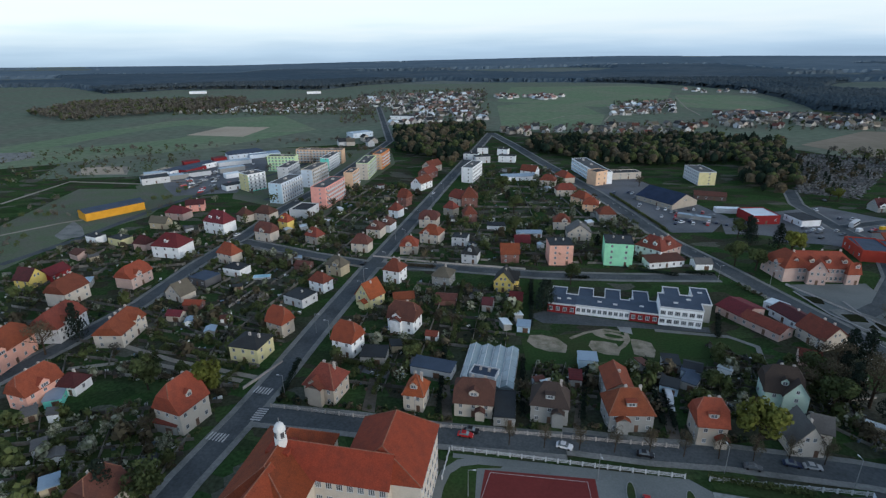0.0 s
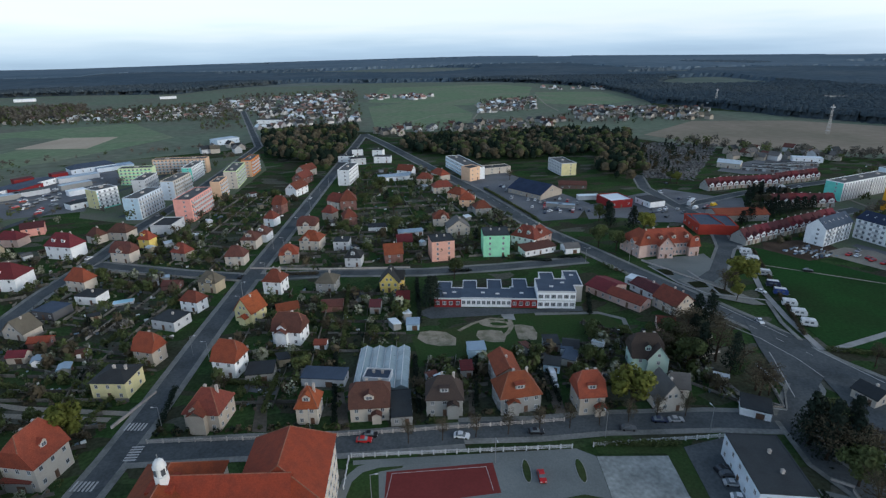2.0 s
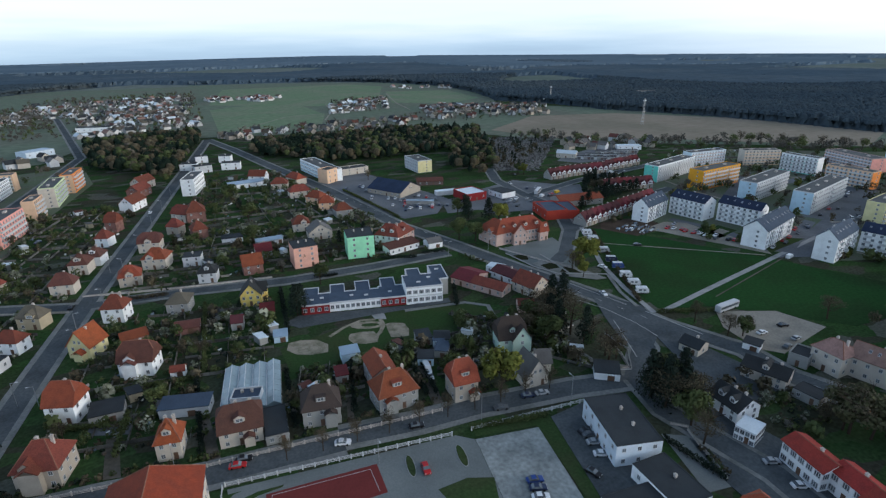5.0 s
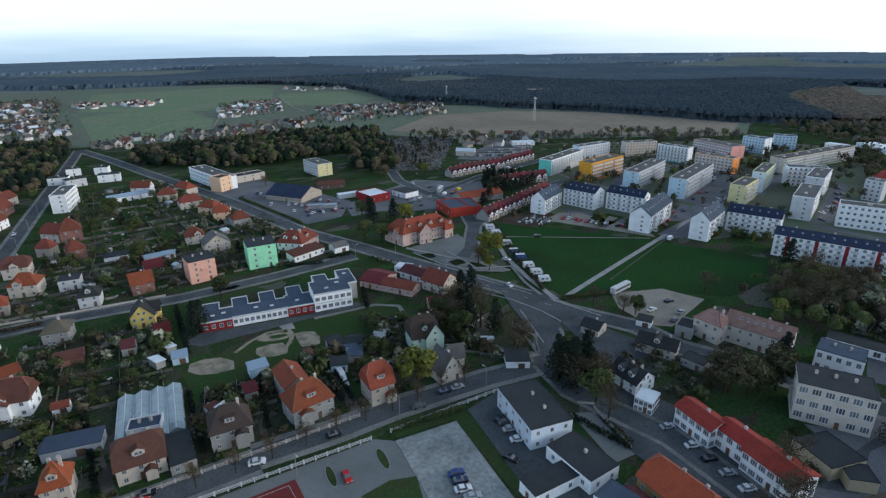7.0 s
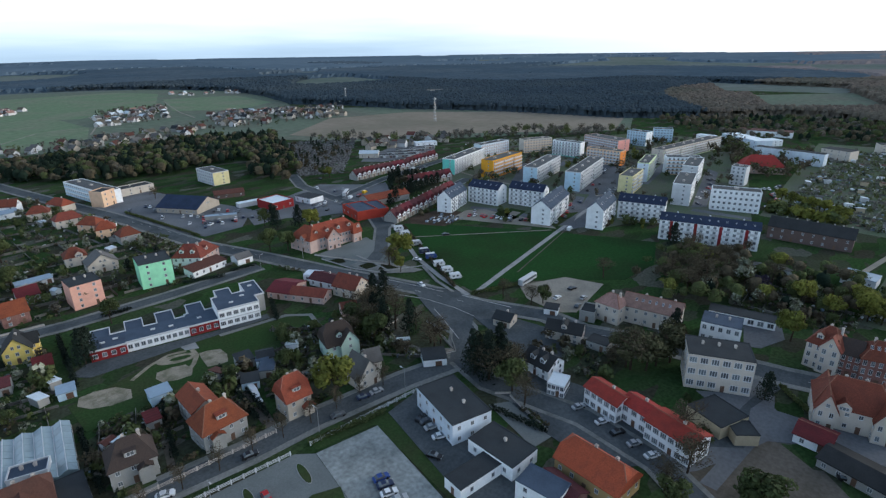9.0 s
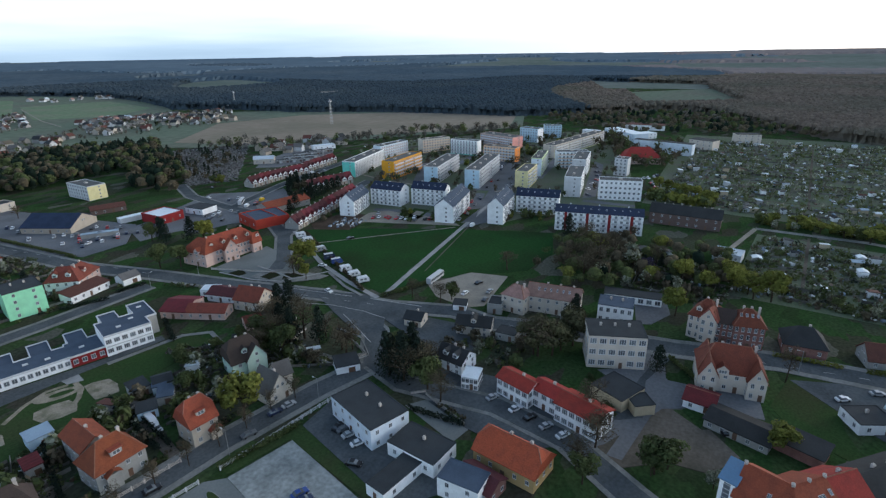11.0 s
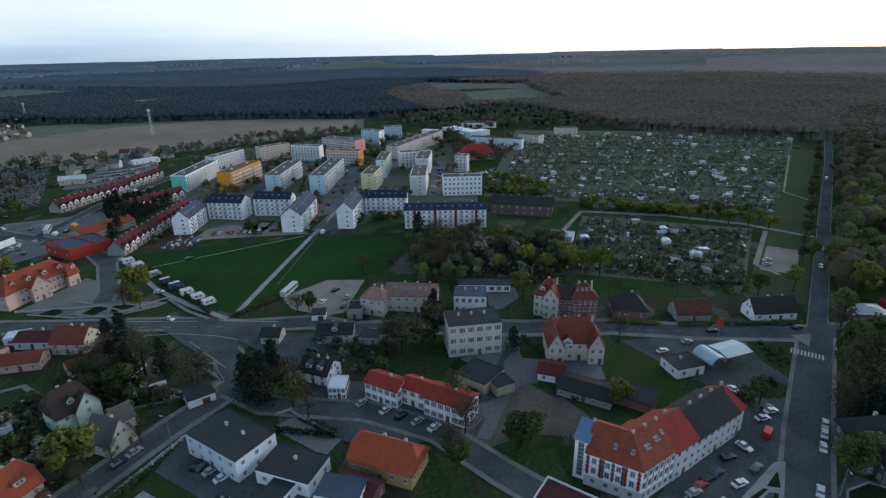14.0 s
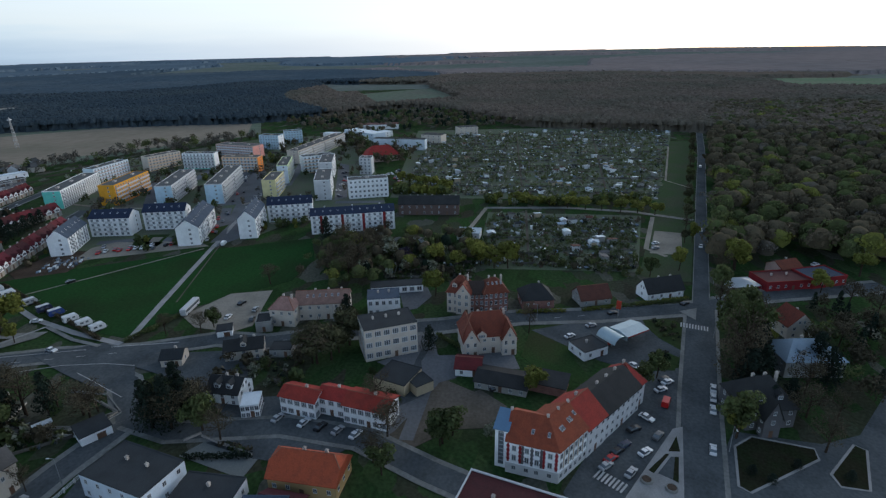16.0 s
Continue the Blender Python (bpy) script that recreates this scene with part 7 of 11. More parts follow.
house(242.9, 270.5, -10, 32.0, 14.0, 4, "gable", 2.5, "grey", "orange", 1, chimneys=0, label="low hall with a long orange roof")
def terrace(x, y, turn, long_):
    """A terrace of narrow houses, each a little before or behind its neighbour, with a white gable over its front."""
    n = max(3, round(long_ / 5.6))
    a, step = radians(turn), long_ / n
    for k in range(n):
        u, v = (k - (n - 1) / 2) * step, 0.35 * (k % 2)
        house(x + u * math.cos(a) + v * math.sin(a), y + u * math.sin(a) - v * math.cos(a), turn, step - 0.02, 9.0, 3.6 + 0.25 * (k // 2 % 2), "gable", 4.4, ("grey", "beige")[k % 2],
              ("maroon", "crimson")[k // 2 % 2], 1, chimneys=1, dormers=1, dormer_size=min(3.7, step * 0.68), dormer_wall="white", bay=2.6, group="terraced houses",
              label="narrow terraced house with white gable and dark red roof")


terrace(224.2, 234.4, 14, 26.0)
terrace(251.5, 241.5, 15, 30.6)
terrace(278.5, 248.5, 14, 25.0)
terrace(301.3, 284.1, -13, 41.1)
terrace(285.4, 337.2, 3, 31.9)
terrace(315.2, 336.0, -8, 26.3)
terrace(353.1, 342.0, 7, 42.3)
house(146.3, 358.5, -61, 30.1, 24.0, 3.6, "gable", 5.5, "beige", "navy", 1, chimneys=0, label="supermarket hall with a large dark blue gabled roof")
house(180.0, 368.0, -20, 20.0, 10.0, 3.2, "gable", 1.8, "oldbrick", "oldtile", 1, chimneys=0, label="low brick store with a rust-red roof")
house(176.0, 334.0, -8, 15.0, 5.0, 3.0, "flat", 0.3, "lightgrey", "white", 1, chimneys=0, windows=False, label="long pale canopy building beside a car park")
for x, y in ((146.0, 322.5), (152.5, 318.0)):
    house(x, y, -30, 11.0, 3.4, 2.5, "flat", 0.2, "grey", "metal", 1, chimneys=0, windows=False, label="trolley shelter with a pale sheet roof", category="shelter", name="trolley_shelter")
house(186.6, 317.4, 3, 16.1, 18.0, 5, "flat", 0.5, "red", "white", 1, chimneys=0, label="red and white shop with pale flat roof")
house(209.4, 311.1, -83, 15.1, 12.0, 4, "flat", 0.4, "white", "felt", 1, chimneys=0, label="low white flat-roofed workshop")
block(114.3, 439.9, -83, 57.6, 13.0, 9.5, 3, "white", bands="blue", label="three-storey office building with blue window bands")
house(112.8, 413.2, 30, 11.7, 10.0, 10.5, "flat", 0.5, "peach", "felt", 3, chimneys=0, label="peach end tower of an office building")
house(138.0, 434.1, 7, 27.8, 12.0, 5, "flat", 0.5, "cream", "felt", 2, chimneys=1, label="low cream annex with flat roof")
block(194.5, 419.6, -90, 27.5, 13.0, 10, 4, "lightgrey", "paleyellow", label="pale four-storey building with yellow end wall")
house(-224.5, 338.7, 51, 35.8, 13.5, 5.2, "gable", 1.7, "gold", "slate", 1, chimneys=0, windows=False, label="long orange-yellow steel hall with dark roof")
house(-95.8, 334.5, 78, 17.2, 12.3, 5.0, "flat", 0.6, "lightgrey", "felt", 1, chimneys=0, label="low white commercial hall with flat roof")
house(96.6, 83.2, -108, 20.0, 12.5, 6.7, "flat", 0.3, "paleblue", "felt", 2, chimneys=2, bay=4, label="white flat-roofed depot building with dark roof felt")
house(93.0, 63.4, -95, 14.9, 9.9, 4.3, "flat", 0.3, "white", "felt", 1, chimneys=1, bay=4, label="white flat-roofed office annex")
house(81.9, 63.8, -99, 5.9, 14.0, 3.5, "flat", 0.3, "white", "felt", 1, chimneys=0, bay=5, label="low white garage block with dark flat roof")
house(87.4, 47.9, -88, 10.6, 7.0, 5.5, "flat", 0.4, "white", "slate", 2, chimneys=0, bay=4, label="white block with blue-grey flat roof")
house(101.4, 41.4, -97, 17.3, 10.3, 4.7, "half", 4.4, "ochre", "bright", 1, chimneys=2, label="ochre barn-like house with bright orange roof")
house(90.8, 45.0, -99, 9.7, 7.0, 3.2, "gable", 2, "brick", "maroon", 1, chimneys=0, label="brick lean-to annex with maroon roof")
house(128.9, 51.6, -105, 11.6, 7.0, 6.0, "gable", 1.6, "white", "scarlet", 2, chimneys=1, bay=2.2, size=(1.8, 1.7), mesh=WIDE_WINDOW, label="white two-storey shop row with red tiled roof")
house(129.2, 41.8, -105, 8.6, 6.6, 6.0, "gable", 1.6, "white", "scarlet", 2, chimneys=1, bay=2.2, size=(1.8, 1.7), mesh=WIDE_WINDOW, label="recessed middle part of a white shop row")
house(125.8, 31.0, -105, 13.4, 8.4, 6.2, "gable", 1.7, "white", "scarlet", 2, chimneys=1, bay=2.2, size=(1.8, 1.7), mesh=WIDE_WINDOW, label="white end part of a shop row with red tiled roof")
house(134.3, 76.6, -96, 10.2, 8.7, 4.1, "gable", 3.0, "white", "dark", 2, chimneys=2, dormers=2, label="white gabled house with dark roof and red edge")
house(127.4, 66.9, -77, 5.2, 6.5, 4.3, "flat", 0.3, "white", "white", 2, chimneys=0, bay=1.3, size=(1.15, 1.5), sides=(0, 1, 3), label="small white glazed kiosk building")
house(163.8, 32.5, -67, 18.4, 11.7, 11.9, "flat", 0.4, "cream", "felt", 3, chimneys=3, bay=2.45, size=(2.25, 2.1), mesh=WIDE_WINDOW, label="beige three-storey school with long rows of windows")
house(143.2, 25.9, -113, 11.1, 11.0, 4, "flat", 0.4, "sand", "felt", 1, chimneys=0, windows=False, label="beige garage block with dark flat roof")
house(140.5, 18.7, -51, 6.2, 6.0, 3.5, "flat", 0.4, "sand", "felt", 1, chimneys=0, windows=False, label="beige garage block with dark flat roof")
house(182.6, 75.6, -93, 9.6, 8.8, 7.4, "hip", 3.3, "cream", "pinktile", 2, chimneys=2, bay=2.4, label="cream two-storey building with pale pink tiled roof")
house(189.0, 62.2, -81, 20.4, 8.9, 7.0, "gable", 3.5, "cream", "pinktile", 2, chimneys=3, bay=2.6, skylights=6, label="long cream building with pale pink tiled roof")
house(177.6, 82.5, -75, 5.8, 8.4, 3.9, "flat", 0.5, "grey", "felt", 1, chimneys=0, label="low grey annex with arched windows")
house(192.8, 39.0, -80, 12.8, 9.4, 7.6, "flat", 0.4, "white", "slate", 2, chimneys=2, bay=2.5, size=(1.35, 1.75), sides=(0, 1, 3), label="white two-storey building with flat roof")
house(212.7, 36.9, -79, 22.6, 6.9, 3.2, "flat", 0.3, "white", "felt", 1, chimneys=0, bay=2.8, size=(2.1, 2.0), label="long white garage row")
house(196.7, 8.0, -101, 9.4, 9.9, 9.2, "hip", 5.1, "cream", "redtile", 3, chimneys=2, dormers=2, bay=1.9, size=(1.1, 1.9), label="pale rendered public building with gabled front and red roof")
house(191.2, 7.0, -98, 5.6, 1.2, 9.2, "gable", 4.0, "cream", "redtile", 3, chimneys=0, ridge="y", sides=(0, 2), bay=1.9, size=(1.2, 1.9), label="pale gabled front of a public building")
house(197.7, -4.7, -76, 9.9, 10.2, 8.9, "hip", 4.4, "brick", "redtile", 3, chimneys=3, skylights=4, bay=1.7, size=(1.0, 1.9), label="red brick wing with orange roof and skylights")
house(196.8, 1.9, -86, 5.4, 8.0, 8.2, "gable", 3.6, "brick", "darkbrown", 3, chimneys=0, bay=1.8, size=(1.0, 1.8), sides=(0,), label="brick link with a dark roof between two wings")
house(201.8, -22.3, -83, 12.7, 11.1, 4.3, "hip", 4.8, "brick", "dark", 1, chimneys=1, label="low brick building with dark hipped roof")
house(204.9, -45.5, -75, 12.9, 9.2, 3.0, "gable", 4.0, "grey", "oldtile", 1, chimneys=0, label="low grey house with worn red roof")
house(211.4, -75.1, -72, 16.9, 8.4, 3.6, "gable", 4.6, "white", "dark", 1, chimneys=2, bay=3.4, label="long white single-storey house with dark roof")
house(167.7, -1.8, -79, 18.4, 11.2, 7.1, "hip", 6.5, "cream", "redtile", 2, chimneys=3, bay=2.6, label="cream villa with red-brown tiled roof and two gables")
house(165.4, 4.3, -79, 5.0, 13.4, 6.6, "gable", 4.6, "cream", "redtile", 2, chimneys=0, ridge="y", sides=(0, 1, 3), bay=2.2, size=(1.0, 1.7), label="gabled cross wing of a cream villa")
house(167.9, -8.6, -79, 5.0, 13.4, 6.6, "gable", 4.6, "cream", "redtile", 2, chimneys=0, ridge="y", sides=(0, 1, 3), bay=2.2, size=(1.0, 1.7), label="gabled cross wing of a cream villa")
house(151.9, 3.7, -95, 8.2, 8.2, 2.8, "gable", 1.8, "white", "crimson", 1, chimneys=0, label="low white outbuilding with red roof")
house(144.2, -7.2, -105, 16.2, 9.3, 2.6, "gable", 1.4, "grey", "dark", 1, chimneys=0, label="long low grey shed with dark roof")
house(143.3, -20.3, -108, 13.0, 7.0, 3, "mono", 0.8, "brick", "felt", 1, chimneys=0, windows=False, label="low brick shed with felt roof")
house(164.5, -37.0, -61, 10.0, 8.5, 3.4, "flat", 0.4, "white", "felt", 1, chimneys=1, label="white filling station shop with flat roof")
def corner_house():
    """An old house round an obtuse street corner: two wings under one tiled roof, the front with toothed brick-red strips."""
    ob = thing("house", pose(103.6, -18.9, 0), "white corner house with brick-red strips and orange roof", "house")
    OBSTACLES.append((113.0, -18.0, 11.0))
    front, street_side, h, half_, rise = 74.4, -42.0, 9.7, 6.4, 4.3
    f = Vector((math.cos(radians(front)), math.sin(radians(front))))
    g = Vector((math.cos(radians(street_side)), math.sin(radians(street_side))))
    nf, ng = Vector((f.y, -f.x)), Vector((-g.y, g.x))
    b = Vector((0, 0))
    a, c = f * 13.0, g * 12.4

    def crossing(q):
        """The point that lies q metres behind both walls."""
        return ng * q + g * ((nf * q - ng * q).cross(f) / g.cross(f))
    inner, mid = crossing(2 * half_), crossing(half_)
    e, d = a + nf * 2 * half_, c + ng * 2 * half_
    plan = [a, b, c, d, inner, e]
    bm = fresh()
    low, high = ([bm.verts.new((p.x, p.y, z)) for p in plan] for z in (-0.3, h))
    for k in range(6):
        bm.faces.new((low[k], low[(k + 1) % 6], high[(k + 1) % 6], high[k]))
    r0, r2 = a + nf * half_, c + ng * half_
    peak0, peak2 = bm.verts.new((r0.x, r0.y, h + rise - 0.1)), bm.verts.new((r2.x, r2.y, h + rise - 0.1))
    bm.faces.new((high[5], high[0], peak0))
    bm.faces.new((high[2], high[3], peak2))
    part("wall", finish(bm), plaster("white"), ob)
    bm = fresh()
    slope = rise / half_
    for lift in (0.0, 0.24):
        out = 0.4
        eaves = [a - nf * out + f * 0.2, crossing(-out), c - ng * out + g * 0.1, d + ng * out + g * 0.1, inner + (inner - mid).normalized() * 0.4, e + nf * out + f * 0.2]
        v = [bm.verts.new((p.x, p.y, h - out * slope + lift)) for p in eaves]
        v += [bm.verts.new((p.x, p.y, h + rise + lift)) for p in (r0 + f * 0.2, mid, r2 + g * 0.1)]
        for face in ((0, 1, 7, 6), (1, 2, 8, 7), (3, 4, 7, 8), (4, 5, 6, 7)):
            bm.faces.new([v[n] for n in face])
    part("roof", finish(bm), roofing("orange"), ob)
    mf, mg = pose(f.x * 6.5, f.y * 6.5, 0, 0, 0, front - 180), pose(g.x * 6.2, g.y * 6.2, 0, 0, 0, street_side)
    for m, wide in ((mf, 13.0), (mg, 12.4)):
        part("plinth", box(fresh(), -wide / 2, wide / 2, -0.08, 0.0, 0.0, 3.2), plaster("lightgrey"), ob, "grey rendered ground storey", m)
        part("cornice", box(fresh(), -wide / 2, wide / 2, -0.22, 0.0, h - 0.55, h - 0.3), plaster("lightgrey"), ob, "", m)
        part("string_course", box(fresh(), -wide / 2, wide / 2, -0.16, 0.0, 3.2, 3.45), plaster("white"), ob, "", m)
    for u in (-4.4, -1.25, 1.25, 4.4):
        for z, tall in ((1.9, 1.3), (4.9, 1.8), (7.7, 1.7)):
            part("window", WINDOW, None, ob, "", mf @ pose(u, -0.09 if z < 3 else 0, z) @ Matrix.Diagonal((1.1, 1, tall, 1)))
    for u, color in ((-5.9, "red"), (-2.9, "red"), (-2.3, "darkgrey"), (0.0, "darkgrey"), (2.3, "darkgrey"), (2.9, "red"), (5.9, "red")):
        bm = fresh()
        for k in range(9):
            half_width = 0.42 if k % 2 else 0.28
            box(bm, -half_width, half_width, -0.06, 0.0, 3.5 + k * 0.62, 3.5 + (k + 1) * 0.62)
        part("brick_strip", finish(bm), plaster(color), ob, "", mf @ pose(u, 0, 0))
    for k in range(6):
        u = -5.2 + k * 2.08
        for z, tall in ((1.9, 1.5), (4.9, 1.9), (7.7, 1.7)):
            part("window", WINDOW, None, ob, "", mg @ pose(u, -0.09 if z < 3 else 0, z) @ Matrix.Diagonal((1.1, 1, tall, 1)))
        part("pilaster", box(fresh(), -0.2, 0.2, -0.12, 0.0, 3.45, h - 0.55), plaster("beige"), ob, "", mg @ pose(u + 1.04, 0, 0))
    tilt = -90 + math.degrees(math.atan2(rise, half_))
    for m, u, up in ((mg, -1.6, 0.45), (mg, -0.7, 0.45), (mg, 2.2, 0.52), (mg, 3.1, 0.52), (mg, 5.2, 0.6), (mf, -0.4, 0.4), (mf, 3.6, 0.4)):
        part("skylight", WINDOW, None, ob, "", m @ pose(u, half_ * up, h + rise * up + 0.30, tilt, 0, 0) @ Matrix.Diagonal((0.75, 1, 1.3, 1)))
    for p, q in ((mid, 0.0), (r2, -1.2), (r0, -1.0), (mid * 0.5 + r2 * 0.5, 0.0)):
        chimney(ob, p.x, p.y, h + rise - 0.2, 0.9)


corner_house()
house(120.0, -25.4, -42, 8.6, 12.8, 9, "gable", 4.7, "lightgrey", "scarlet", 3, chimneys=1, bay=2.4, label="pale terraced building with red roof")
house(130.2, -34.9, -42, 19.0, 12.0, 8.2, "gable", 3.9, "lightgrey", "dark", 3, chimneys=3, bay=2.4, label="pale terraced building with dark roof")
house(138.7, -42.4, -42, 4.6, 11.0, 7.8, "hip", 4.6, "lightgrey", "scarlet", 3, chimneys=1, bay=2.4, label="pale corner building with red hipped roof")
tower = house(111.5, -6.1, -106, 3.1, 6.0, 11.5, "mono", 1.5, "white", "bluemetal", 4, chimneys=0, windows=False, label="white stair tower with blue metal roof")
part("stair_glazing", box(fresh(), -0.7, 0.7, -0.06, 0.0, 1.0, 11.0), GLASS, tower, "dark vertical strip of stair windows", facing(0, 3.1, 6.0))
for k in range(9):
    part("glazing_bar", box(fresh(), -0.72, 0.72, -0.09, -0.05, 1.0 + k * 1.2, 1.12 + k * 1.2), FRAME, tower, "", facing(0, 3.1, 6.0))
house(87.2, -5.9, -110, 22.4, 16.0, 8, "flat", 0.5, "lightgrey", "maroon", 3, chimneys=2, bay=3, sides=(2,), label="flat-roofed building with dark red roof and white rim")
house(223.6, -129.7, -80, 20.9, 12.0, 4.0, "flat", 0.5, "red", "maroon", 1, chimneys=2, label="low red restaurant building with dark red roof")
house(227.2, -147.4, -74, 17.2, 12.0, 4.4, "flat", 0.5, "red", "slate", 1, chimneys=1, label="low red restaurant wing with grey roof")
house(235.8, -137.0, -71, 10.9, 9.0, 4.5, "gable", 2.5, "rose", "redtile", 1, chimneys=1, label="small red-roofed restaurant wing")
house(181.7, -112.9, -81, 10.0, 9.0, 5, "gable", 4.5, "cream", "redtile", 2, chimneys=1, ridge="y", label="small villa with steep red roof among trees")
house(158.6, -104.4, -87, 18.6, 13.0, 6, "hip", 4.5, "grey", "metal", 2, chimneys=2, dormers=2, label="grey villa with blue-grey roof among park trees")
house(133.0, -78.2, -81, 14.0, 13.0, 6.5, "hip", 6.5, "darkgrey", "dark", 2, chimneys=3, dormers=2, windows=True, label="dark grey park villa with near-black roof")
house(124.1, -77.5, -84, 4.6, 2.5, 6.5, "gable", 5.0, "darkgrey", "dark", 2, chimneys=0, ridge="y", label="projecting gabled bay of a dark-roofed villa")

# ---- houses beyond the front street ----
house(-10.9, 135.2, -12, 6.0, 7.3, 6.0, "hip", 4.5, "cream", "bright", 2, chimneys=2, label="cream two-storey house with bright orange tiled hipped roof")
house(6.5, 133.9, -8, 11.0, 10.0, 5.0, "half", 5.0, "cream", "brown", 2, chimneys=2, dormers=1, dormer_size=2.8, porch=(2.0, 2.6, 1.5, 3, "gable", "brown"), label="cream two-storey house with brown tiled half-hipped roof")
house(10.0, 146.4, -20, 8.4, 5.4, 3.9, "flat", 0.5, "lightgrey", "slate", 1, chimneys=2, windows=False, label="flat-roofed workshop joined to the greenhouse")
house(15.2, 131.4, -7, 6.0, 13.0, 3, "flat", 0.3, "grey", "felt", 1, chimneys=0, label="grey one-storey house with dark felted flat roof")
house(28.0, 130.5, -12, 10.4, 8.7, 6.1, "hip", 5.1, "grey", "darkbrown", 2, chimneys=2, dormers=1, dormer_size=2.6, dormer_kind="flat", porch=(2.4, 3.2, 1.5, 4.6, "gable", "darkbrown"), label="grey two-storey house with dark brown tiled hipped roof")
house(49.1, 127.3, -1, 12.1, 9.3, 6.1, "hip", 5.2, "grey", "orange", 2, chimneys=2, dormers=1, dormer_size=2.8, dormer_kind="flat", porch=(-2.6, 3.4, 1.2, 4.5, "gable", "orange"), label="grey two-storey house with orange tiled hipped roof")
house(49.2, 138.6, -4, 7.5, 11.6, 6.7, "gable", 2.4, "grey", "orange", 2, chimneys=1, ridge="y", label="grey rear wing with a low orange tiled roof")
house(69.0, 121.2, -7, 7.4, 8.5, 6.7, "half", 5.6, "beige", "orange", 2, chimneys=2, dormers=1, dormer_size=2.6, dormer_kind="flat", porch=(2.2, 3.0, 1.2, 3.2, "gable", "orange"), label="beige two-storey house with orange tiled half-hipped roof")
house(91.8, 117.2, -5, 8.1, 8.6, 4.0, "gable", 5.4, "cream", "grey", 1, chimneys=2, ridge="y", label="cream one-storey house with grey gabled roof")
house(99.6, 121.6, -23, 4.9, 7.0, 3.5, "gable", 3, "cream", "grey", 1, chimneys=0, label="cream one-storey house with grey gabled roof")
house(97.2, 136.9, -18, 9.5, 9.4, 6.1, "half", 6.1, "palemint", "darkbrown", 2, chimneys=2, dormers=1, label="pale mint two-storey house with dark brown half-hipped roof")
house(98.6, 131.6, -16, 6.6, 2.0, 6.0, "gable", 4.6, "palemint", "darkbrown", 2, chimneys=0, ridge="y", label="gabled bay of a mint house with brown roof")
house(131.8, 171.5, -76, 11.5, 10.4, 4.5, "gable", 4.0, "cream", "redtile", 2, chimneys=2, label="cream two-storey house with red tiled gabled roof")
hut(119.3, 157.9, -26, 6.3, 6.0, 3, "rose", "redtile", "gable", 1.8, "small rose outbuilding with a red tiled roof", "shed", "shed")
hut(45.0, 156.4, -7, 6.0, 5.0, 3.2, "blue", "metal", "mono", 0.4, "small light blue outbuilding with a blue-grey metal roof", "shed", "shed")
hut(38.7, 145.7, -9, 3.8, 5.0, 3, "grey", "crimson", "mono", 0.5, "small grey outbuilding with a deep red tiled roof", "shed", "shed")
hut(76.3, 150.2, -35, 3.9, 6.0, 3, "paleblue", "slate", "mono", 0.4, "small pale blue outbuilding with a slate-grey roof", "shed", "shed")
hut(71.9, 154.6, -11, 5.2, 6.0, 3, "grey", "felt", "mono", 0.4, "small grey outbuilding with a dark felted roof", "shed", "shed")
house(113.9, 193.0, -65, 10.7, 14.0, 3.2, "gable", 2, "rose", "crimson", 1, chimneys=0, label="rose one-storey house with deep red tiled gabled roof")
house(117.0, 180.1, -63, 15.6, 8.0, 3.2, "gable", 1.8, "rose", "redtile", 1, chimneys=0, label="rose one-storey house with red tiled gabled roof")
house(131.0, 187.2, -75, 13.1, 9.0, 3.2, "gable", 1.8, "white", "maroon", 1, chimneys=1, label="white one-storey house with dark maroon tiled gabled roof")
house(130.4, 196.9, -57, 7.3, 6.0, 3, "flat", 0.3, "white", "white", 1, chimneys=0, label="white one-storey house with white sheet flat roof")

# ---- villas beyond the cross street ----
house(53.1, 250.7, -1, 11.5, 11.6, 10.5, "flat", 0.4, "salmon", "felt", 4, chimneys=2, bay=4.2, label="small salmon block of flats with dark flat roof")
house(81.7, 250.5, -11, 13.4, 13.5, 11.5, "flat", 0.4, "mint", "felt", 4, chimneys=2, bay=4.2, label="small mint green block of flats with dark flat roof")
house(101.5, 256.4, -47, 13.5, 11.0, 6.5, "hip", 5, "white", "redtile", 2, chimneys=2, dormers=2, label="white two-storey house with red tiled hipped roof")
house(106.3, 256.8, 33, 16.0, 10.0, 6, "hip", 4.5, "rose", "redtile", 2, chimneys=2, dormers=1, label="rose two-storey house with red tiled hipped roof")
house(102.6, 244.9, 11, 18.3, 7.0, 3.2, "mono", 1.2, "white", "oldtile", 1, chimneys=0, label="white one-storey house with weathered red-brown tiled lean-to roof")
hut(119.8, 242.0, -1, 8.0, 7.0, 3, "white", "grey", "gable", 1.8, "small white outbuilding with a grey roof", "garage", "garage")
house(70.5, 286.2, -5, 12.8, 10.0, 4.5, "gable", 4.5, "cream", "grey", 2, chimneys=1, ridge="y", label="cream two-storey house with grey gabled roof")
house(64.6, 304.8, -8, 9.4, 9.0, 5, "hip", 3.8, "cream", "redtile", 2, label="cream two-storey house with red tiled hipped roof")
house(74.5, 410.3, -20, 11.7, 9.0, 5, "hip", 3.8, "cream", "redtile", 2, label="cream two-storey house with red tiled hipped roof")
house(82.0, 380.3, -1, 14.4, 9.0, 5, "hip", 3.8, "cream", "redtile", 2, label="cream two-storey house with red tiled hipped roof")
house(88.6, 357.2, -57, 12.5, 9.0, 5, "hip", 3.8, "peach", "orange", 2, label="peach two-storey house with orange tiled hipped roof")
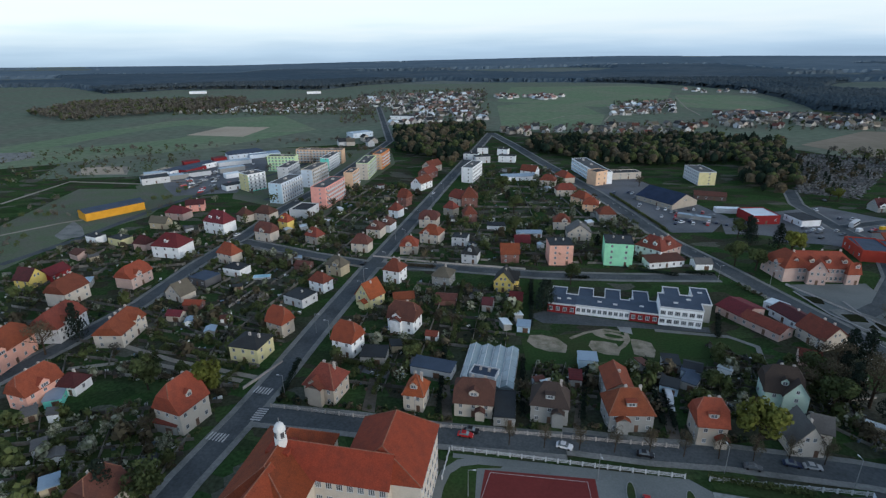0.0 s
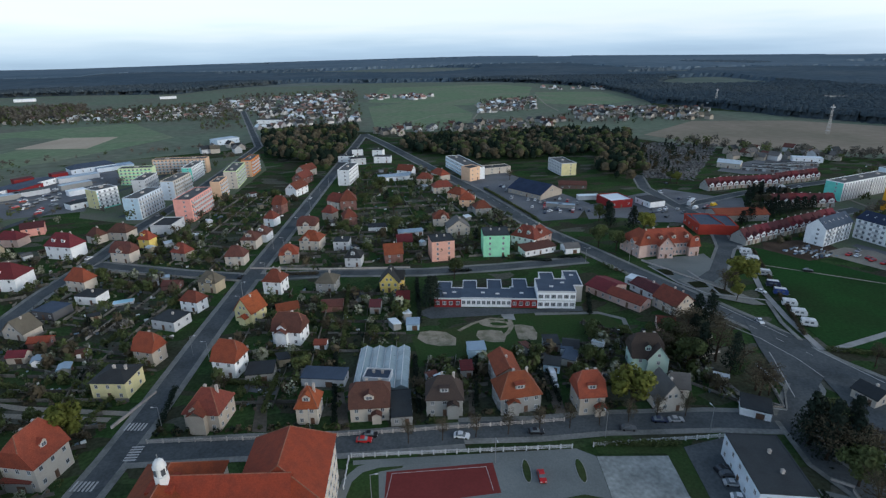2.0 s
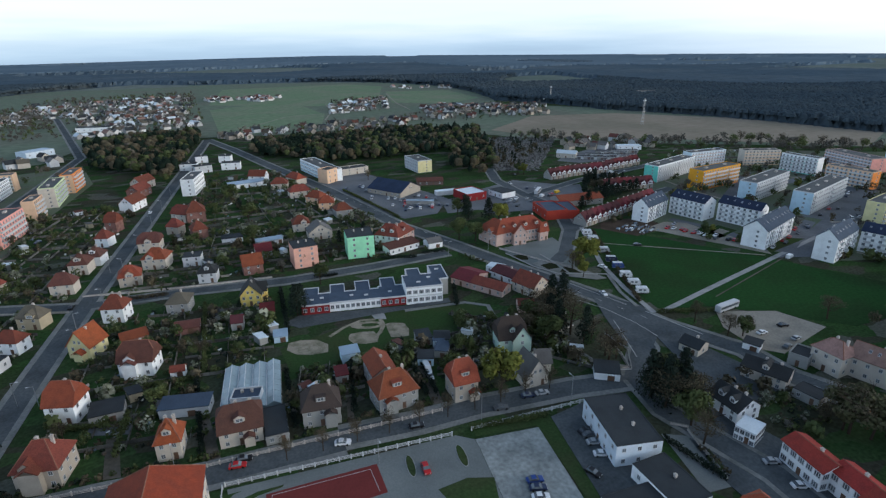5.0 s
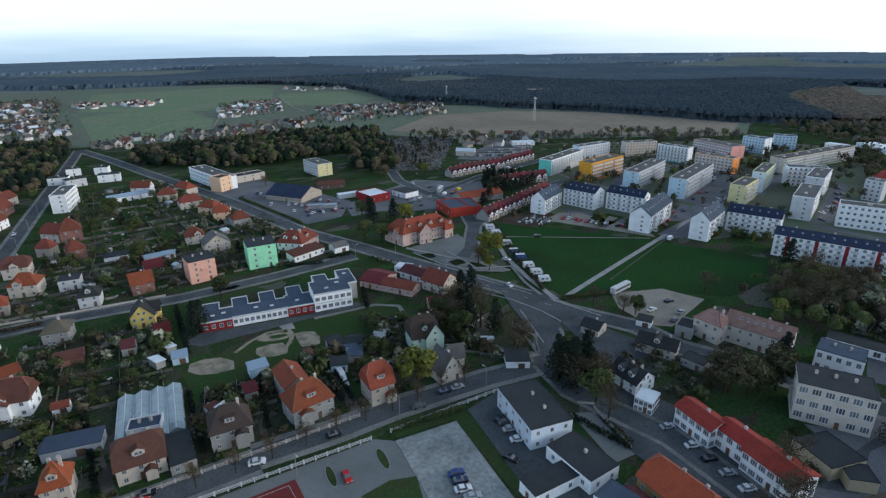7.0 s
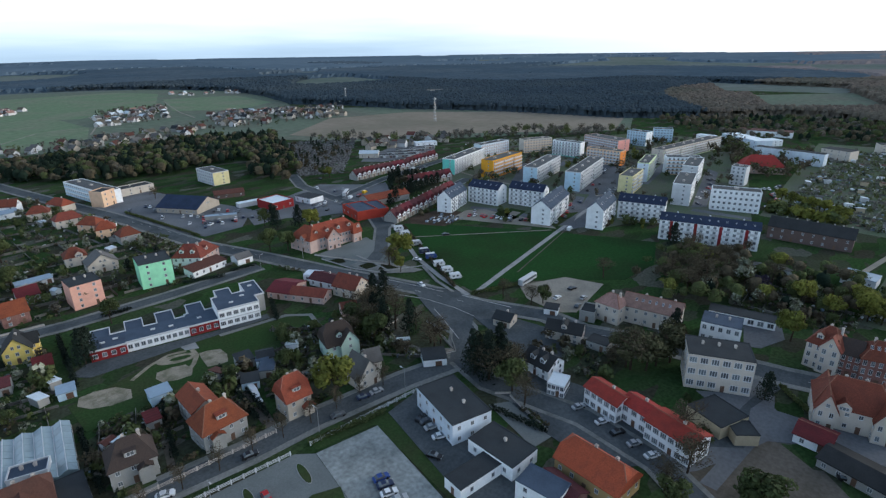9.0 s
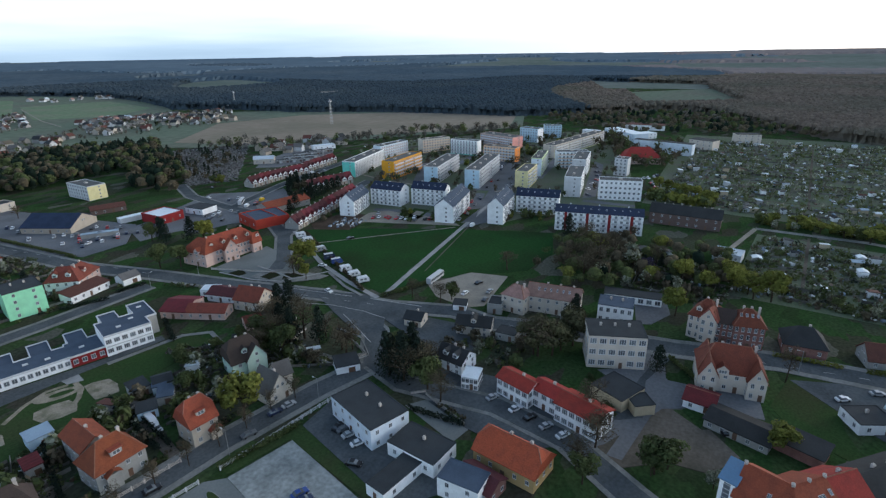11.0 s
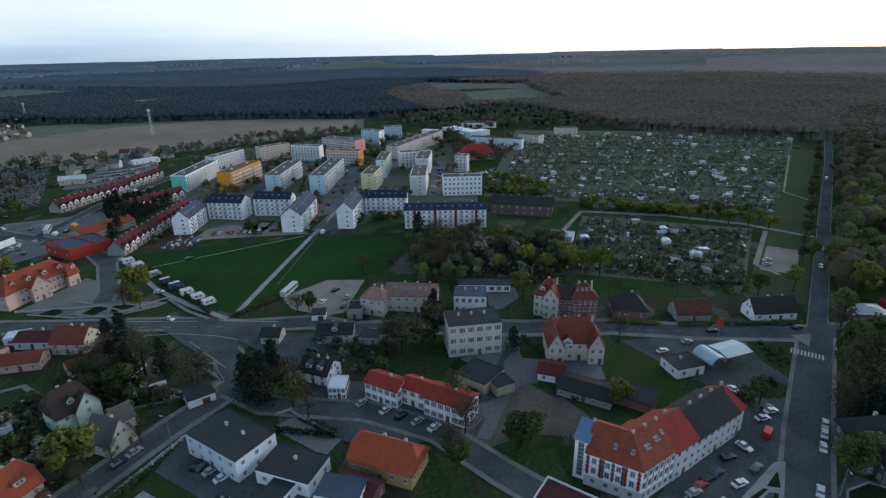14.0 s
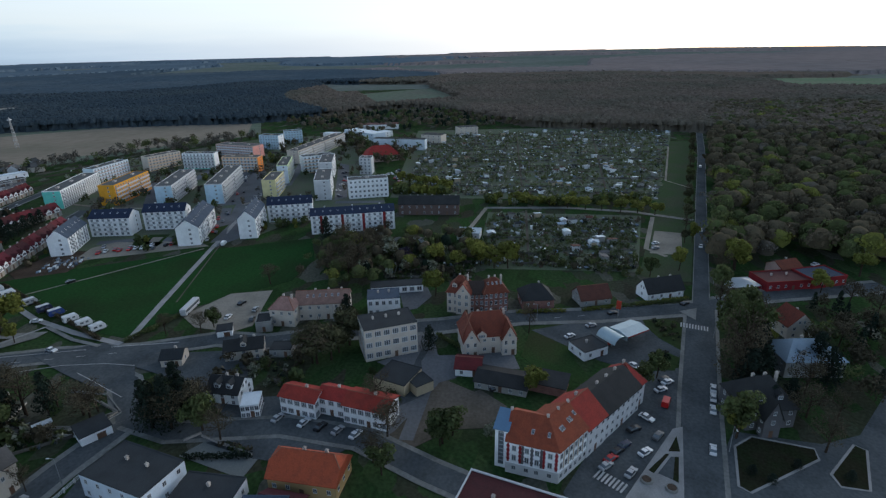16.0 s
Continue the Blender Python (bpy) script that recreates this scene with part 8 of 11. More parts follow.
house(90.6, 341.3, -17, 9.9, 9.0, 5, "hip", 3.8, "peach", "orange", 2, label="peach two-storey house with orange tiled hipped roof")
house(94.8, 319.8, -1, 10.2, 9.0, 5, "hip", 3.8, "grey", "redtile", 2, label="grey two-storey house with red tiled hipped roof")
house(64.9, 443.9, -32, 13.2, 9.0, 5, "gable", 3.8, "white", "redtile", 2, label="white two-storey house with red tiled gabled roof")
house(89.6, 422.1, -70, 15.3, 9.0, 5, "hip", 3.8, "cream", "orange", 2, label="cream two-storey house with orange tiled hipped roof")
house(28.7, 252.2, -1, 8.9, 8.0, 5.0, "gable", 4.0, "brick", "orange", 2, chimneys=1, label="red brick two-storey house with orange tiled gabled roof")
house(37.1, 270.9, -1, 7.7, 8.0, 4, "gable", 3, "grey", "crimson", 1, chimneys=1, label="grey one-storey house with deep red tiled gabled roof")
house(9.3, 251.7, -15, 7.8, 7.7, 5.1, "hip", 3.1, "lightgrey", "dark", 2, chimneys=1, dormers=1, label="light grey two-storey house with dark hipped roof")
house(4.5, 276.7, -13, 8.2, 7.8, 5.0, "flat", 0.4, "lightgrey", "felt", 2, chimneys=1, label="light grey two-storey house with dark felted flat roof")
house(23.0, 218.2, -14, 8.2, 8.6, 5.0, "gable", 4.6, "yellow", "dark", 2, chimneys=1, ridge="y", bay=2.2, label="yellow two-storey house with dark gabled roof")
house(26.4, 219.6, 76, 5.0, 6.0, 5.0, "gable", 3.0, "yellow", "dark", 2, chimneys=0, ridge="y", bay=2.2, label="yellow side gable of a dark-roofed house")
hut(14.5, 198.2, -14, 4.3, 5.5, 3.1, "grey", "maroon", "gable", 2, "small grey outbuilding with a dark maroon tiled roof", "shed", "shed")
hut(26.5, 203.2, -10, 5.3, 7.1, 2.9, "grey", "crimson", "gable", 2.4, "small grey outbuilding with a deep red tiled roof", "shed", "shed")
house(-4.0, 224.8, -18, 8.1, 9.3, 5.0, "hip", 3.0, "grey", "khaki", 2, label="grey two-storey house with dull grey-brown hipped roof")
hut(-2.6, 204.7, -8, 8.5, 7.0, 2.4, "brick", "oldtile", "gable", 1.5, "small red brick outbuilding with a weathered red-brown tiled roof", "shed", "shed")
hut(-20.7, 205.3, 10, 8.7, 7.0, 2.8, "brick", "orange", "gable", 1.6, "small red brick outbuilding with a orange tiled roof", "shed", "shed")
hut(-7.5, 173.5, -12, 4.3, 3.5, 2.4, "white", "redtile", "gable", 1.2, "small white outbuilding with a red tiled roof", "shed", "shed")
hut(26.9, 180.9, -11, 4.8, 5.0, 2.4, "blue", "metal", "mono", 0.3, "small light blue outbuilding with a blue-grey metal roof", "shed", "shed")
hut(26.2, 302.8, -7, 10.9, 6.0, 2.6, "white", "felt", "mono", 0.4, "small white outbuilding with a dark felted roof", "shed", "shed")
hut(38.6, 288.9, -1, 4.4, 5.0, 2.4, "lightgrey", "metal", "mono", 0.4, "small light grey outbuilding with a blue-grey metal roof", "shed", "shed")
hut(43.3, 288.8, -1, 4.4, 5.0, 2.4, "lightgrey", "metal", "mono", 0.4, "small light grey outbuilding with a blue-grey metal roof", "shed", "shed")
hut(48.1, 288.8, -1, 4.4, 5.0, 2.4, "lightgrey", "metal", "mono", 0.4, "small light grey outbuilding with a blue-grey metal roof", "shed", "shed")

# ---- garage court behind the terraced houses ----
def garage_row(x, y, turn, w):
    """A row of lock-up garages: pale walls, a dark felted roof with a light rim, a door for each bay."""
    ob = thing("garage_row", pose(x, y, 0, 0, 0, turn), "row of lock-up garages with dark felted roof", "garages", "garage rows")
    OBSTACLES.append((x, y, w / 2))
    part("wall", box(fresh(), -w / 2, w / 2, -3, 3, -0.2, 2.5), plaster("grey"), ob)
    part("roof", box(fresh(), -w / 2 - 0.2, w / 2 + 0.2, -3.2, 3.2, 2.5, 2.72), roofing("felt"), ob)
    part("rim", box(fresh(), -w / 2 - 0.25, w / 2 + 0.25, -3.3, -3.2, 2.42, 2.82), FRAME, ob)
    for i in range(int(w / 3)):
        for side in (-1, 1):
            part("garage_door", box(fresh(), -1.2, 1.2, -0.04, 0.04, 0.0, 2.1), plaster(("lightgrey", "grey", "oldbrick", "darkgrey")[(i + side) % 4]), ob, "", pose((i + 0.5) * 3 - int(w / 3) * 1.5, side * 3, 0))


sheet("yard", [(322, 389), (341, 404), (403, 425), (428, 392), (394, 362), (334, 372)], PALE_ASPHALT, 0.11, "grey asphalt court between garage rows", "yard")
garage_row(358.4, 378.4, -38, 34.2)
garage_row(373.4, 384.2, -39, 32.4)
garage_row(389.2, 389.8, -31, 29.9)
garage_row(404.6, 390.1, -24, 29.3)
house(341.0, 398.5, -50, 18.0, 9.0, 4.5, "gable", 2.2, "cream", "white", 1, chimneys=0, label="cream hall with a pale sheet roof")
house(424.0, 402.0, -30, 24.0, 9.0, 4.0, "flat", 0.3, "white", "white", 1, chimneys=0, label="low white store with pale flat roof")

# ---- houses along the straight street ----
house(-26.5, 228.4, -21, 8.1, 8.0, 6.4, "hip", 4.3, "white", "redtile", 2, chimneys=2, label="white two-storey house with red tiled hipped roof")
house(-34.5, 203.7, -36, 8.4, 8.5, 4.9, "gable", 5.4, "paleyellow", "bright", 2, chimneys=1, ridge="y", porch=(1.0, 3.5, 2.0, 3, "gable", "bright"), label="pale yellow two-storey house with bright orange tiled gabled roof")
house(-36.7, 165.4, -23, 8.0, 8.1, 6.6, "half", 5.4, "white", "orange", 2, chimneys=1, label="white two-storey house with orange tiled half-hipped roof")
house(-38.8, 140.1, -17, 10.0, 9.6, 6.1, "hip", 5.1, "beige", "redtile", 2, chimneys=2, porch=(-0.6, 4.6, 1.8, 6.2, "gable", "redtile"), label="beige two-storey house with red tiled hipped roof")
house(-18.2, 182.7, -20, 10.5, 8.3, 5.8, "half", 5.2, "white", "oldtile", 2, chimneys=1, porch=(-1.4, 4.2, 1.6, 5.4, "gable", "oldtile"), label="white two-storey house with weathered red-brown tiled half-hipped roof")
house(-22.5, 265.0, -1, 9.0, 8.8, 5.0, "hip", 4.0, "beige", "orange", 2, label="beige two-storey house with orange tiled hipped roof")
house(-11.1, 282.0, -20, 10.9, 9.9, 5.7, "hip", 4.2, "cream", "orange", 2, chimneys=2, label="cream two-storey house with orange tiled hipped roof")
house(-13.6, 309.6, -13, 10.2, 10.2, 5.5, "half", 4.1, "cream", "oldtile", 2, label="cream two-storey house with weathered red-brown tiled half-hipped roof")
house(-0.6, 332.3, -38, 7.5, 6.6, 5.4, "hip", 3.9, "beige", "redtile", 2, label="beige two-storey house with red tiled hipped roof")
house(10.7, 320.2, 8, 7.7, 9.0, 5.5, "hip", 4, "brick", "redtile", 2, label="red brick two-storey house with red tiled hipped roof")
house(5.0, 357.9, -45, 10.8, 9.0, 5.5, "half", 4.5, "cream", "redtile", 2, label="cream two-storey house with red tiled half-hipped roof")
house(11.8, 354.0, -1, 10.6, 12.1, 7.3, "hip", 5.3, "brick", "redtile", 2, label="red brick two-storey house with red tiled hipped roof")
house(-43.5, 291.4, -15, 8.2, 9.2, 5.5, "hip", 4.0, "cream", "oldtile", 2, label="cream two-storey house with weathered red-brown tiled hipped roof")
house(-35.6, 329.3, -26, 6.7, 7.7, 5.4, "hip", 3.9, "white", "redtile", 2, label="white two-storey house with red tiled hipped roof")
house(-38.1, 301.4, -18, 7.2, 9.0, 5, "hip", 4, "white", "brown", 2, label="white two-storey house with brown tiled hipped roof")
house(-32.3, 355.7, -30, 6.7, 7.2, 6.6, "half", 4.8, "brick", "redtile", 2, label="red brick two-storey house with red tiled half-hipped roof")
house(-23.2, 403.1, 61, 16.7, 9.0, 5.5, "gable", 4, "white", "redtile", 2, label="white two-storey house with red tiled gabled roof")
house(-19.7, 438.0, 62, 16.9, 9.0, 5.5, "gable", 4, "brick", "redtile", 2, label="red brick two-storey house with red tiled gabled roof")
house(-17.4, 464.6, 56, 17.0, 9.0, 5.5, "gable", 4, "cream", "redtile", 2, label="cream two-storey house with red tiled gabled roof")
house(18.7, 517.4, -15, 13.8, 9.0, 6, "flat", 0.4, "white", "felt", 2, label="white two-storey house with dark felted flat roof")
house(28.2, 502.7, 9, 13.9, 9.0, 6, "flat", 0.4, "lightgrey", "felt", 2, label="light grey two-storey house with dark felted flat roof")
house(31.4, 549.8, -2, 10.8, 9.0, 6, "flat", 0.4, "white", "felt", 2, label="white two-storey house with dark felted flat roof")
house(52.0, 504.6, -12, 15.8, 9.0, 6, "flat", 0.4, "white", "felt", 2, label="white two-storey house with dark felted flat roof")
house(51.6, 540.6, -20, 10.4, 9.0, 6, "flat", 0.4, "white", "felt", 2, label="white two-storey house with dark felted flat roof")
house(53.9, 428.9, 7, 27.7, 8.0, 3.5, "mono", 0.6, "white", "metal", 1, chimneys=0, label="white one-storey house with blue-grey metal lean-to roof")
house(-64.8, 178.9, -26, 7.5, 6.6, 6.1, "half", 5.0, "beige", "orange", 2, chimneys=1, label="beige two-storey house with orange tiled half-hipped roof")
house(-69.9, 162.6, -14, 10.8, 9.9, 6.0, "hip", 1.7, "paleyellow", "dark", 2, chimneys=2, label="pale yellow cube-shaped house with low dark roof")
house(-58.4, 218.0, -30, 8.3, 6.3, 5.2, "hip", 3.3, "white", "redtile", 2, label="white two-storey house with red tiled hipped roof")
house(-64.2, 205.1, -29, 10.5, 9.1, 4.0, "flat", 0.4, "lightgrey", "felt", 1, chimneys=1, label="light grey one-storey house with dark felted flat roof")
house(-54.7, 236.6, -27, 8.8, 6.7, 5.3, "hip", 3.7, "sand", "khaki", 2, label="sand-coloured two-storey house with dull grey-brown hipped roof")
house(-48.0, 267.9, -13, 9.4, 7.2, 5.2, "hip", 4.2, "cream", "oldtile", 2, label="cream two-storey house with weathered red-brown tiled hipped roof")
house(-76.1, 280.5, -29, 8.3, 6.5, 5.0, "hip", 4.0, "beige", "redtile", 2, label="beige two-storey house with red tiled hipped roof")
house(-104.5, 285.8, -24, 11.0, 7.2, 5.8, "half", 4.4, "cream", "oldtile", 2, label="cream two-storey house with weathered red-brown tiled half-hipped roof")
house(-98.6, 303.7, -25, 6.6, 6.0, 6.1, "hip", 4.0, "yellow", "orange", 2, label="yellow two-storey house with orange tiled hipped roof")
house(-112.2, 251.4, -27, 10.2, 6.7, 5.9, "hip", 4.7, "cream", "orange", 2, label="cream two-storey house with orange tiled hipped roof")
house(-103.1, 236.4, -20, 10.0, 7.6, 3.8, "flat", 0.4, "white", "felt", 1, chimneys=1, label="white one-storey house with dark felted flat roof")
house(-113.9, 225.9, -26, 10.3, 9.0, 3.6, "flat", 0.4, "darkgrey", "slate", 1, chimneys=0, label="dark grey one-storey house with slate-grey flat roof")
house(-117.7, 209.9, -26, 9.6, 7.6, 3.2, "gable", 4.3, "cream", "khaki", 1, chimneys=1, ridge="y", label="cream one-storey house with dull grey-brown gabled roof")
hut(-107.4, 199.8, -3, 7.2, 4.5, 2.2, "brick", "orange", "gable", 1.4, "small red brick outbuilding with a orange tiled roof", "shed", "shed")
hut(-109.8, 189.5, -8, 6.1, 4.2, 2.6, "cream", "crimson", "gable", 1.5, "small cream outbuilding with a deep red tiled roof", "shed", "shed")
hut(-72.6, 242.6, -12, 7.4, 6.0, 2.4, "brick", "oldtile", "gable", 1.4, "small red brick outbuilding with a weathered red-brown tiled roof", "shed", "shed")
house(-77.2, 127.1, 69, 10.4, 9.5, 7.7, "half", 7.0, "cream", "orange", 2, chimneys=2, dormers=1, label="cream two-storey house with orange tiled half-hipped roof")
hut(-79.5, 123.6, -15, 7.5, 4.0, 3, "grey", "redtile", "mono", 1, "small grey outbuilding with a red tiled roof", "shed", "shed")
house(-123.6, 175.6, 90, 16.1, 10.3, 5.5, "half", 4.2, "cream", "orange", 2, chimneys=4, label="cream two-storey house with orange tiled half-hipped roof")
house(-146.2, 225.0, 76, 12.2, 9.0, 5.5, "half", 4.5, "rose", "orange", 2, chimneys=1, label="rose two-storey house with orange tiled half-hipped roof")
house(-164.6, 206.8, 79, 12.2, 10.1, 6.4, "half", 4.9, "cream", "redtile", 2, chimneys=3, label="cream two-storey house with red tiled half-hipped roof")
house(-148.4, 178.2, 87, 15.3, 11.0, 6.5, "half", 5, "lightgrey", "redtile", 2, chimneys=3, label="light grey two-storey house with red tiled half-hipped roof")
house(-154.9, 155.8, 88, 22.5, 11.0, 7, "half", 5, "salmon", "orange", 2, chimneys=2, label="salmon two-storey house with orange tiled half-hipped roof")
house(-193.6, 223.4, -12, 8.6, 8.6, 4.3, "gable", 4.3, "yellow", "maroon", 2, chimneys=1, label="yellow two-storey house with dark maroon tiled gabled roof")
house(-189.1, 232.4, 76, 10.6, 8.0, 3.2, "gable", 2.5, "red", "crimson", 1, chimneys=0, label="dark red one-storey house with deep red tiled gabled roof")
house(-127.7, 137.6, 74, 11.8, 7.9, 5.8, "half", 4.9, "salmon", "orange", 2, chimneys=2, label="salmon two-storey house with orange tiled half-hipped roof")
house(-119.6, 142.5, -9, 6.8, 6.7, 3.6, "hip", 2.9, "white", "maroon", 1, chimneys=1, label="white one-storey house with dark maroon tiled hipped roof")
house(-81.7, 95.6, 71, 8.8, 10.0, 6, "half", 5, "cream", "oldtile", 2, chimneys=2, label="cream two-storey house with weathered red-brown tiled half-hipped roof")
hut(-121.1, 136.0, 20, 4.8, 6.0, 2.6, "teal", "metal", "mono", 0.3, "small teal outbuilding with a blue-grey metal roof", "shed", "shed")
hut(-169.0, 221.6, 20, 8.8, 6.0, 2.6, "grey", "metal", "mono", 0.3, "small grey outbuilding with a blue-grey metal roof", "shed", "shed")
house(-136.7, 299.8, -24, 15.6, 9.7, 7.5, "hip", 5.8, "white", "crimson", 2, chimneys=2, dormers=2, label="white two-storey house with deep red tiled hipped roof")
house(-146.6, 262.9, -12, 15.7, 12.2, 6.5, "hip", 5.4, "white", "crimson", 2, chimneys=1, dormers=1, label="white two-storey house with deep red tiled hipped roof")
house(-166.7, 271.0, -13, 8.1, 6.2, 4.3, "hip", 3.7, "rose", "maroon", 1, label="rose one-storey house with dark maroon tiled hipped roof")
house(-184.4, 279.3, -23, 10.9, 7.0, 4.1, "flat", 0.4, "paleyellow", "felt", 1, label="pale yellow one-storey house with dark felted flat roof")
house(-200.2, 282.5, -23, 8.5, 6.3, 4.1, "flat", 0.4, "white", "felt", 1, label="white one-storey house with dark felted flat roof")
hut(-193.1, 258.0, -31, 8.0, 7.0, 3, "rose", "oldtile", "gable", 1.5, "small rose outbuilding with a weathered red-brown tiled roof", "shed", "shed")
house(-174.8, 327.8, -15, 13.2, 8.9, 4.7, "hip", 3.6, "rose", "crimson", 2, label="rose two-storey house with deep red tiled hipped roof")
house(-176.5, 308.4, -12, 11.3, 6.1, 4.0, "gable", 3.0, "sand", "khaki", 1, chimneys=1, label="sand-coloured one-storey house with dull grey-brown gabled roof")
house(-172.5, 347.0, 18, 11.1, 9.9, 4.7, "gable", 2.3, "pink", "maroon", 2, label="pink two-storey house with dark maroon tiled gabled roof")
house(-129.6, 321.2, -34, 7.8, 6.9, 4.8, "hip", 3.9, "cream", "oldtile", 2, label="cream two-storey house with weathered red-brown tiled hipped roof")
house(-117.8, 325.2, -20, 11.6, 9.0, 5, "hip", 4, "cream", "brown", 2, label="cream two-storey house with brown tiled hipped roof")
house(-242.9, 428.4, 35, 20.5, 14.0, 5, "flat", 0.4, "lightgrey", "felt", 1, chimneys=0, label="low pale commercial hall with flat roof")
house(-234.0, 472.8, 62, 49.2, 12.0, 4.5, "flat", 0.4, "white", "slate", 1, chimneys=0, label="low pale commercial hall with flat roof")
house(-226.9, 462.2, 69, 22.6, 9.0, 5, "flat", 0.4, "red", "slate", 1, chimneys=0, label="low red commercial hall with flat roof")
house(-207.4, 536.8, 35, 35.8, 16.0, 5, "hip", 3, "paleblue", "slate", 1, chimneys=0, label="pale blue hall with grey hipped roof")
sheet("yard", [(-262, 470), (-250, 520), (-190, 528), (-178, 470), (-162, 392), (-206, 384), (-226, 410)], PALE_ASPHALT, 0.075, "grey asphalt yards of small shops", "yard")
for x, y, turn, w, d, wall, roof in ((-250, 452, 35, 26, 9, "lightgrey", "metal"), (-232, 440, 35, 20, 8, "grey", "metal"), (-219, 452, 38, 22, 8, "lightgrey", "chippings"),
                                     (-246, 500, 40, 14, 9, "red", "crimson"), (-226, 516, 40, 12, 9, "red", "crimson"), (-205, 500, 35, 30, 9, "lightgrey", "metal"),
                                     (-196, 470, 40, 22, 7, "grey", "metal"), (-186, 445, 40, 12, 7, "white", "white"), (-190, 540, 30, 30, 14, "paleblue", "bluemetal")):
    house(x, y, turn, w, d, 3.8, "flat", 0.3, wall, roof, 1, chimneys=0, windows=False, label="low commercial shed with a flat sheet roof")
random_cars([(-240, 430), (-200, 480), (-180, 455), (-205, 400)], 34, 91, 35)
random_cars([(-200, 400), (-172, 440), (-164, 430), (-190, 392)], 14, 92, 60)
yard_clutter([(-262, 465), (-240, 520), (-185, 500), (-205, 400)], 120, 93, 3.0, "pallets, containers and sheets in shop yards")
house(-112.6, 664.6, 40, 27.7, 16.0, 6, "flat", 0.4, "paleblue", "metal", 1, chimneys=0, label="pale blue hall far down the road")
house(-168.3, 405.9, 45, 17.9, 9.0, 4, "flat", 0.4, "white", "felt", 1, chimneys=0, label="white one-storey house with dark felted flat roof")
house(-72.3, 836.7, -14, 40.5, 16.0, 6, "flat", 0.4, "white", "felt", 1, chimneys=0, label="far white shop hall with yellow sign band")

# ---- houses round the far junction ----
house(152.2, 104.4, -79, 6.8, 7.1, 3.2, "gable", 1.8, "cream", "felt", 1, chimneys=1, label="cream one-storey house with dark felted gabled roof")
house(158.2, 82.0, -73, 12.7, 8.1, 4.0, "gable", 2.2, "cream", "dark", 2, chimneys=2, dormers=1, label="cream two-storey house with dark gabled roof")
house(159.5, 69.2, -86, 7.4, 6.0, 3, "flat", 0.3, "grey", "felt", 1, chimneys=0, label="grey one-storey house with dark felted flat roof")
hut(171.5, 95.6, -69, 5.3, 5.0, 2.6, "white", "felt", "mono", 0.3, "small white outbuilding with a dark felted roof", "kiosk", "kiosk")
hut(115.0, 107.5, -39, 7.8, 7.0, 2.8, "white", "felt", "mono", 0.3, "low white flat-roofed shelter behind a wall", "shelter", "shelter")
hut(-26.8, 160.0, -4, 8.6, 7.0, 3, "grey", "felt", "mono", 0.4, "small grey outbuilding with a dark felted roof", "shed", "shed")
hut(-6.4, 152.0, -18, 13.8, 6.0, 3, "lightgrey", "slate", "mono", 0.4, "small light grey outbuilding with a slate-grey roof", "shed", "shed")
hut(67.0, 142.1, -28, 5.3, 5.0, 2.8, "blue", "felt", "mono", 0.3, "small light blue outbuilding with a dark felted roof", "shed", "shed")
hut(74.4, 144.2, -38, 4.4, 6.0, 2.8, "grey", "slate", "mono", 0.3, "small grey outbuilding with a slate-grey roof", "shed", "shed")
hut(77.7, 151.0, -26, 5.6, 6.0, 3, "lightgrey", "felt", "gable", 1.2, "small light grey outbuilding with a dark felted roof", "shed", "shed")

# ---- greenhouse, turret, canopies, vehicles ----
greenhouse(12.4, 153.2, -11, 17.2, 24.0, 4)
cupola(-37.6, 95.0, 20.5)
canopy_roof(171.5, -50.2, -56, 17, 8.5)
awning(218.9, -109.7, 100, 16, 10)
totem(190.5, -53.1, 60)
fountain(105.4, -40.5)
fountain(103.0, -45.7)
mast(573.8, 524.2, 34)
mast(663.2, 832.8, 30)
pool(-89.5, 230.9, 10, 8, 4)
coach(190.0, 119.0, 2)
for x, y, color in ((172.2, 146.4, "white"), (175.4, 154.2, "white"), (178.7, 162.2, "white"), (183.5, 172.0, "blue"), (186.6, 179.6, "darkblue"),
                    (192.4, 190.9, "silver"), (200.1, 207.3, "white"), (204.0, 216.4, "white")):
    caravan(x, y, -32, color, 5.4)
car(29.7, 116.3, -29, "white", "car", CAR_Z)
car(45.2, 97.3, -100, "red", "car", CAR_Z)
car(67.1, 81.3, -18, "blue", "car", CAR_Z)
car(66.2, 78.9, -24, "darkblue", "car", CAR_Z)
car(65.1, 76.3, -24, "white", "car", CAR_Z)
car(65.4, 73.2, -24, "silver", "car", CAR_Z)
car(89.2, 84.7, -22, "silver", "car", CAR_Z)
car(87.8, 80.4, -28, "white", "car", CAR_Z)
car(90.1, 87.5, -17, "grey", "car", CAR_Z)
car(81.3, 76.5, -73, "black", "car", CAR_Z)
car(90.1, 89.4, 1, "black", "car", CAR_Z)
car(123.8, 58.0, -24, "silver", "car", CAR_Z)
car(122.1, 49.8, -26, "white", "car", CAR_Z)
car(120.7, 44.6, -27, "black", "car", CAR_Z)
car(119.4, 39.3, -29, "silver", "car", CAR_Z)
car(118.0, 34.0, -30, "white", "car", CAR_Z)
car(144.0, -71.1, -21, "white", "car", CAR_Z)
car(139.4, -69.3, -21, "white", "car", CAR_Z)
car(133.5, -67.0, -21, "white", "car", CAR_Z)
car(116.7, -60.5, -21, "white", "car", CAR_Z)
car(142.8, -55.1, -63, "white", "car", CAR_Z)
car(146.8, -58.3, -59, "white", "car", CAR_Z)
car(148.2, -57.7, -51, "black", "car", CAR_Z)
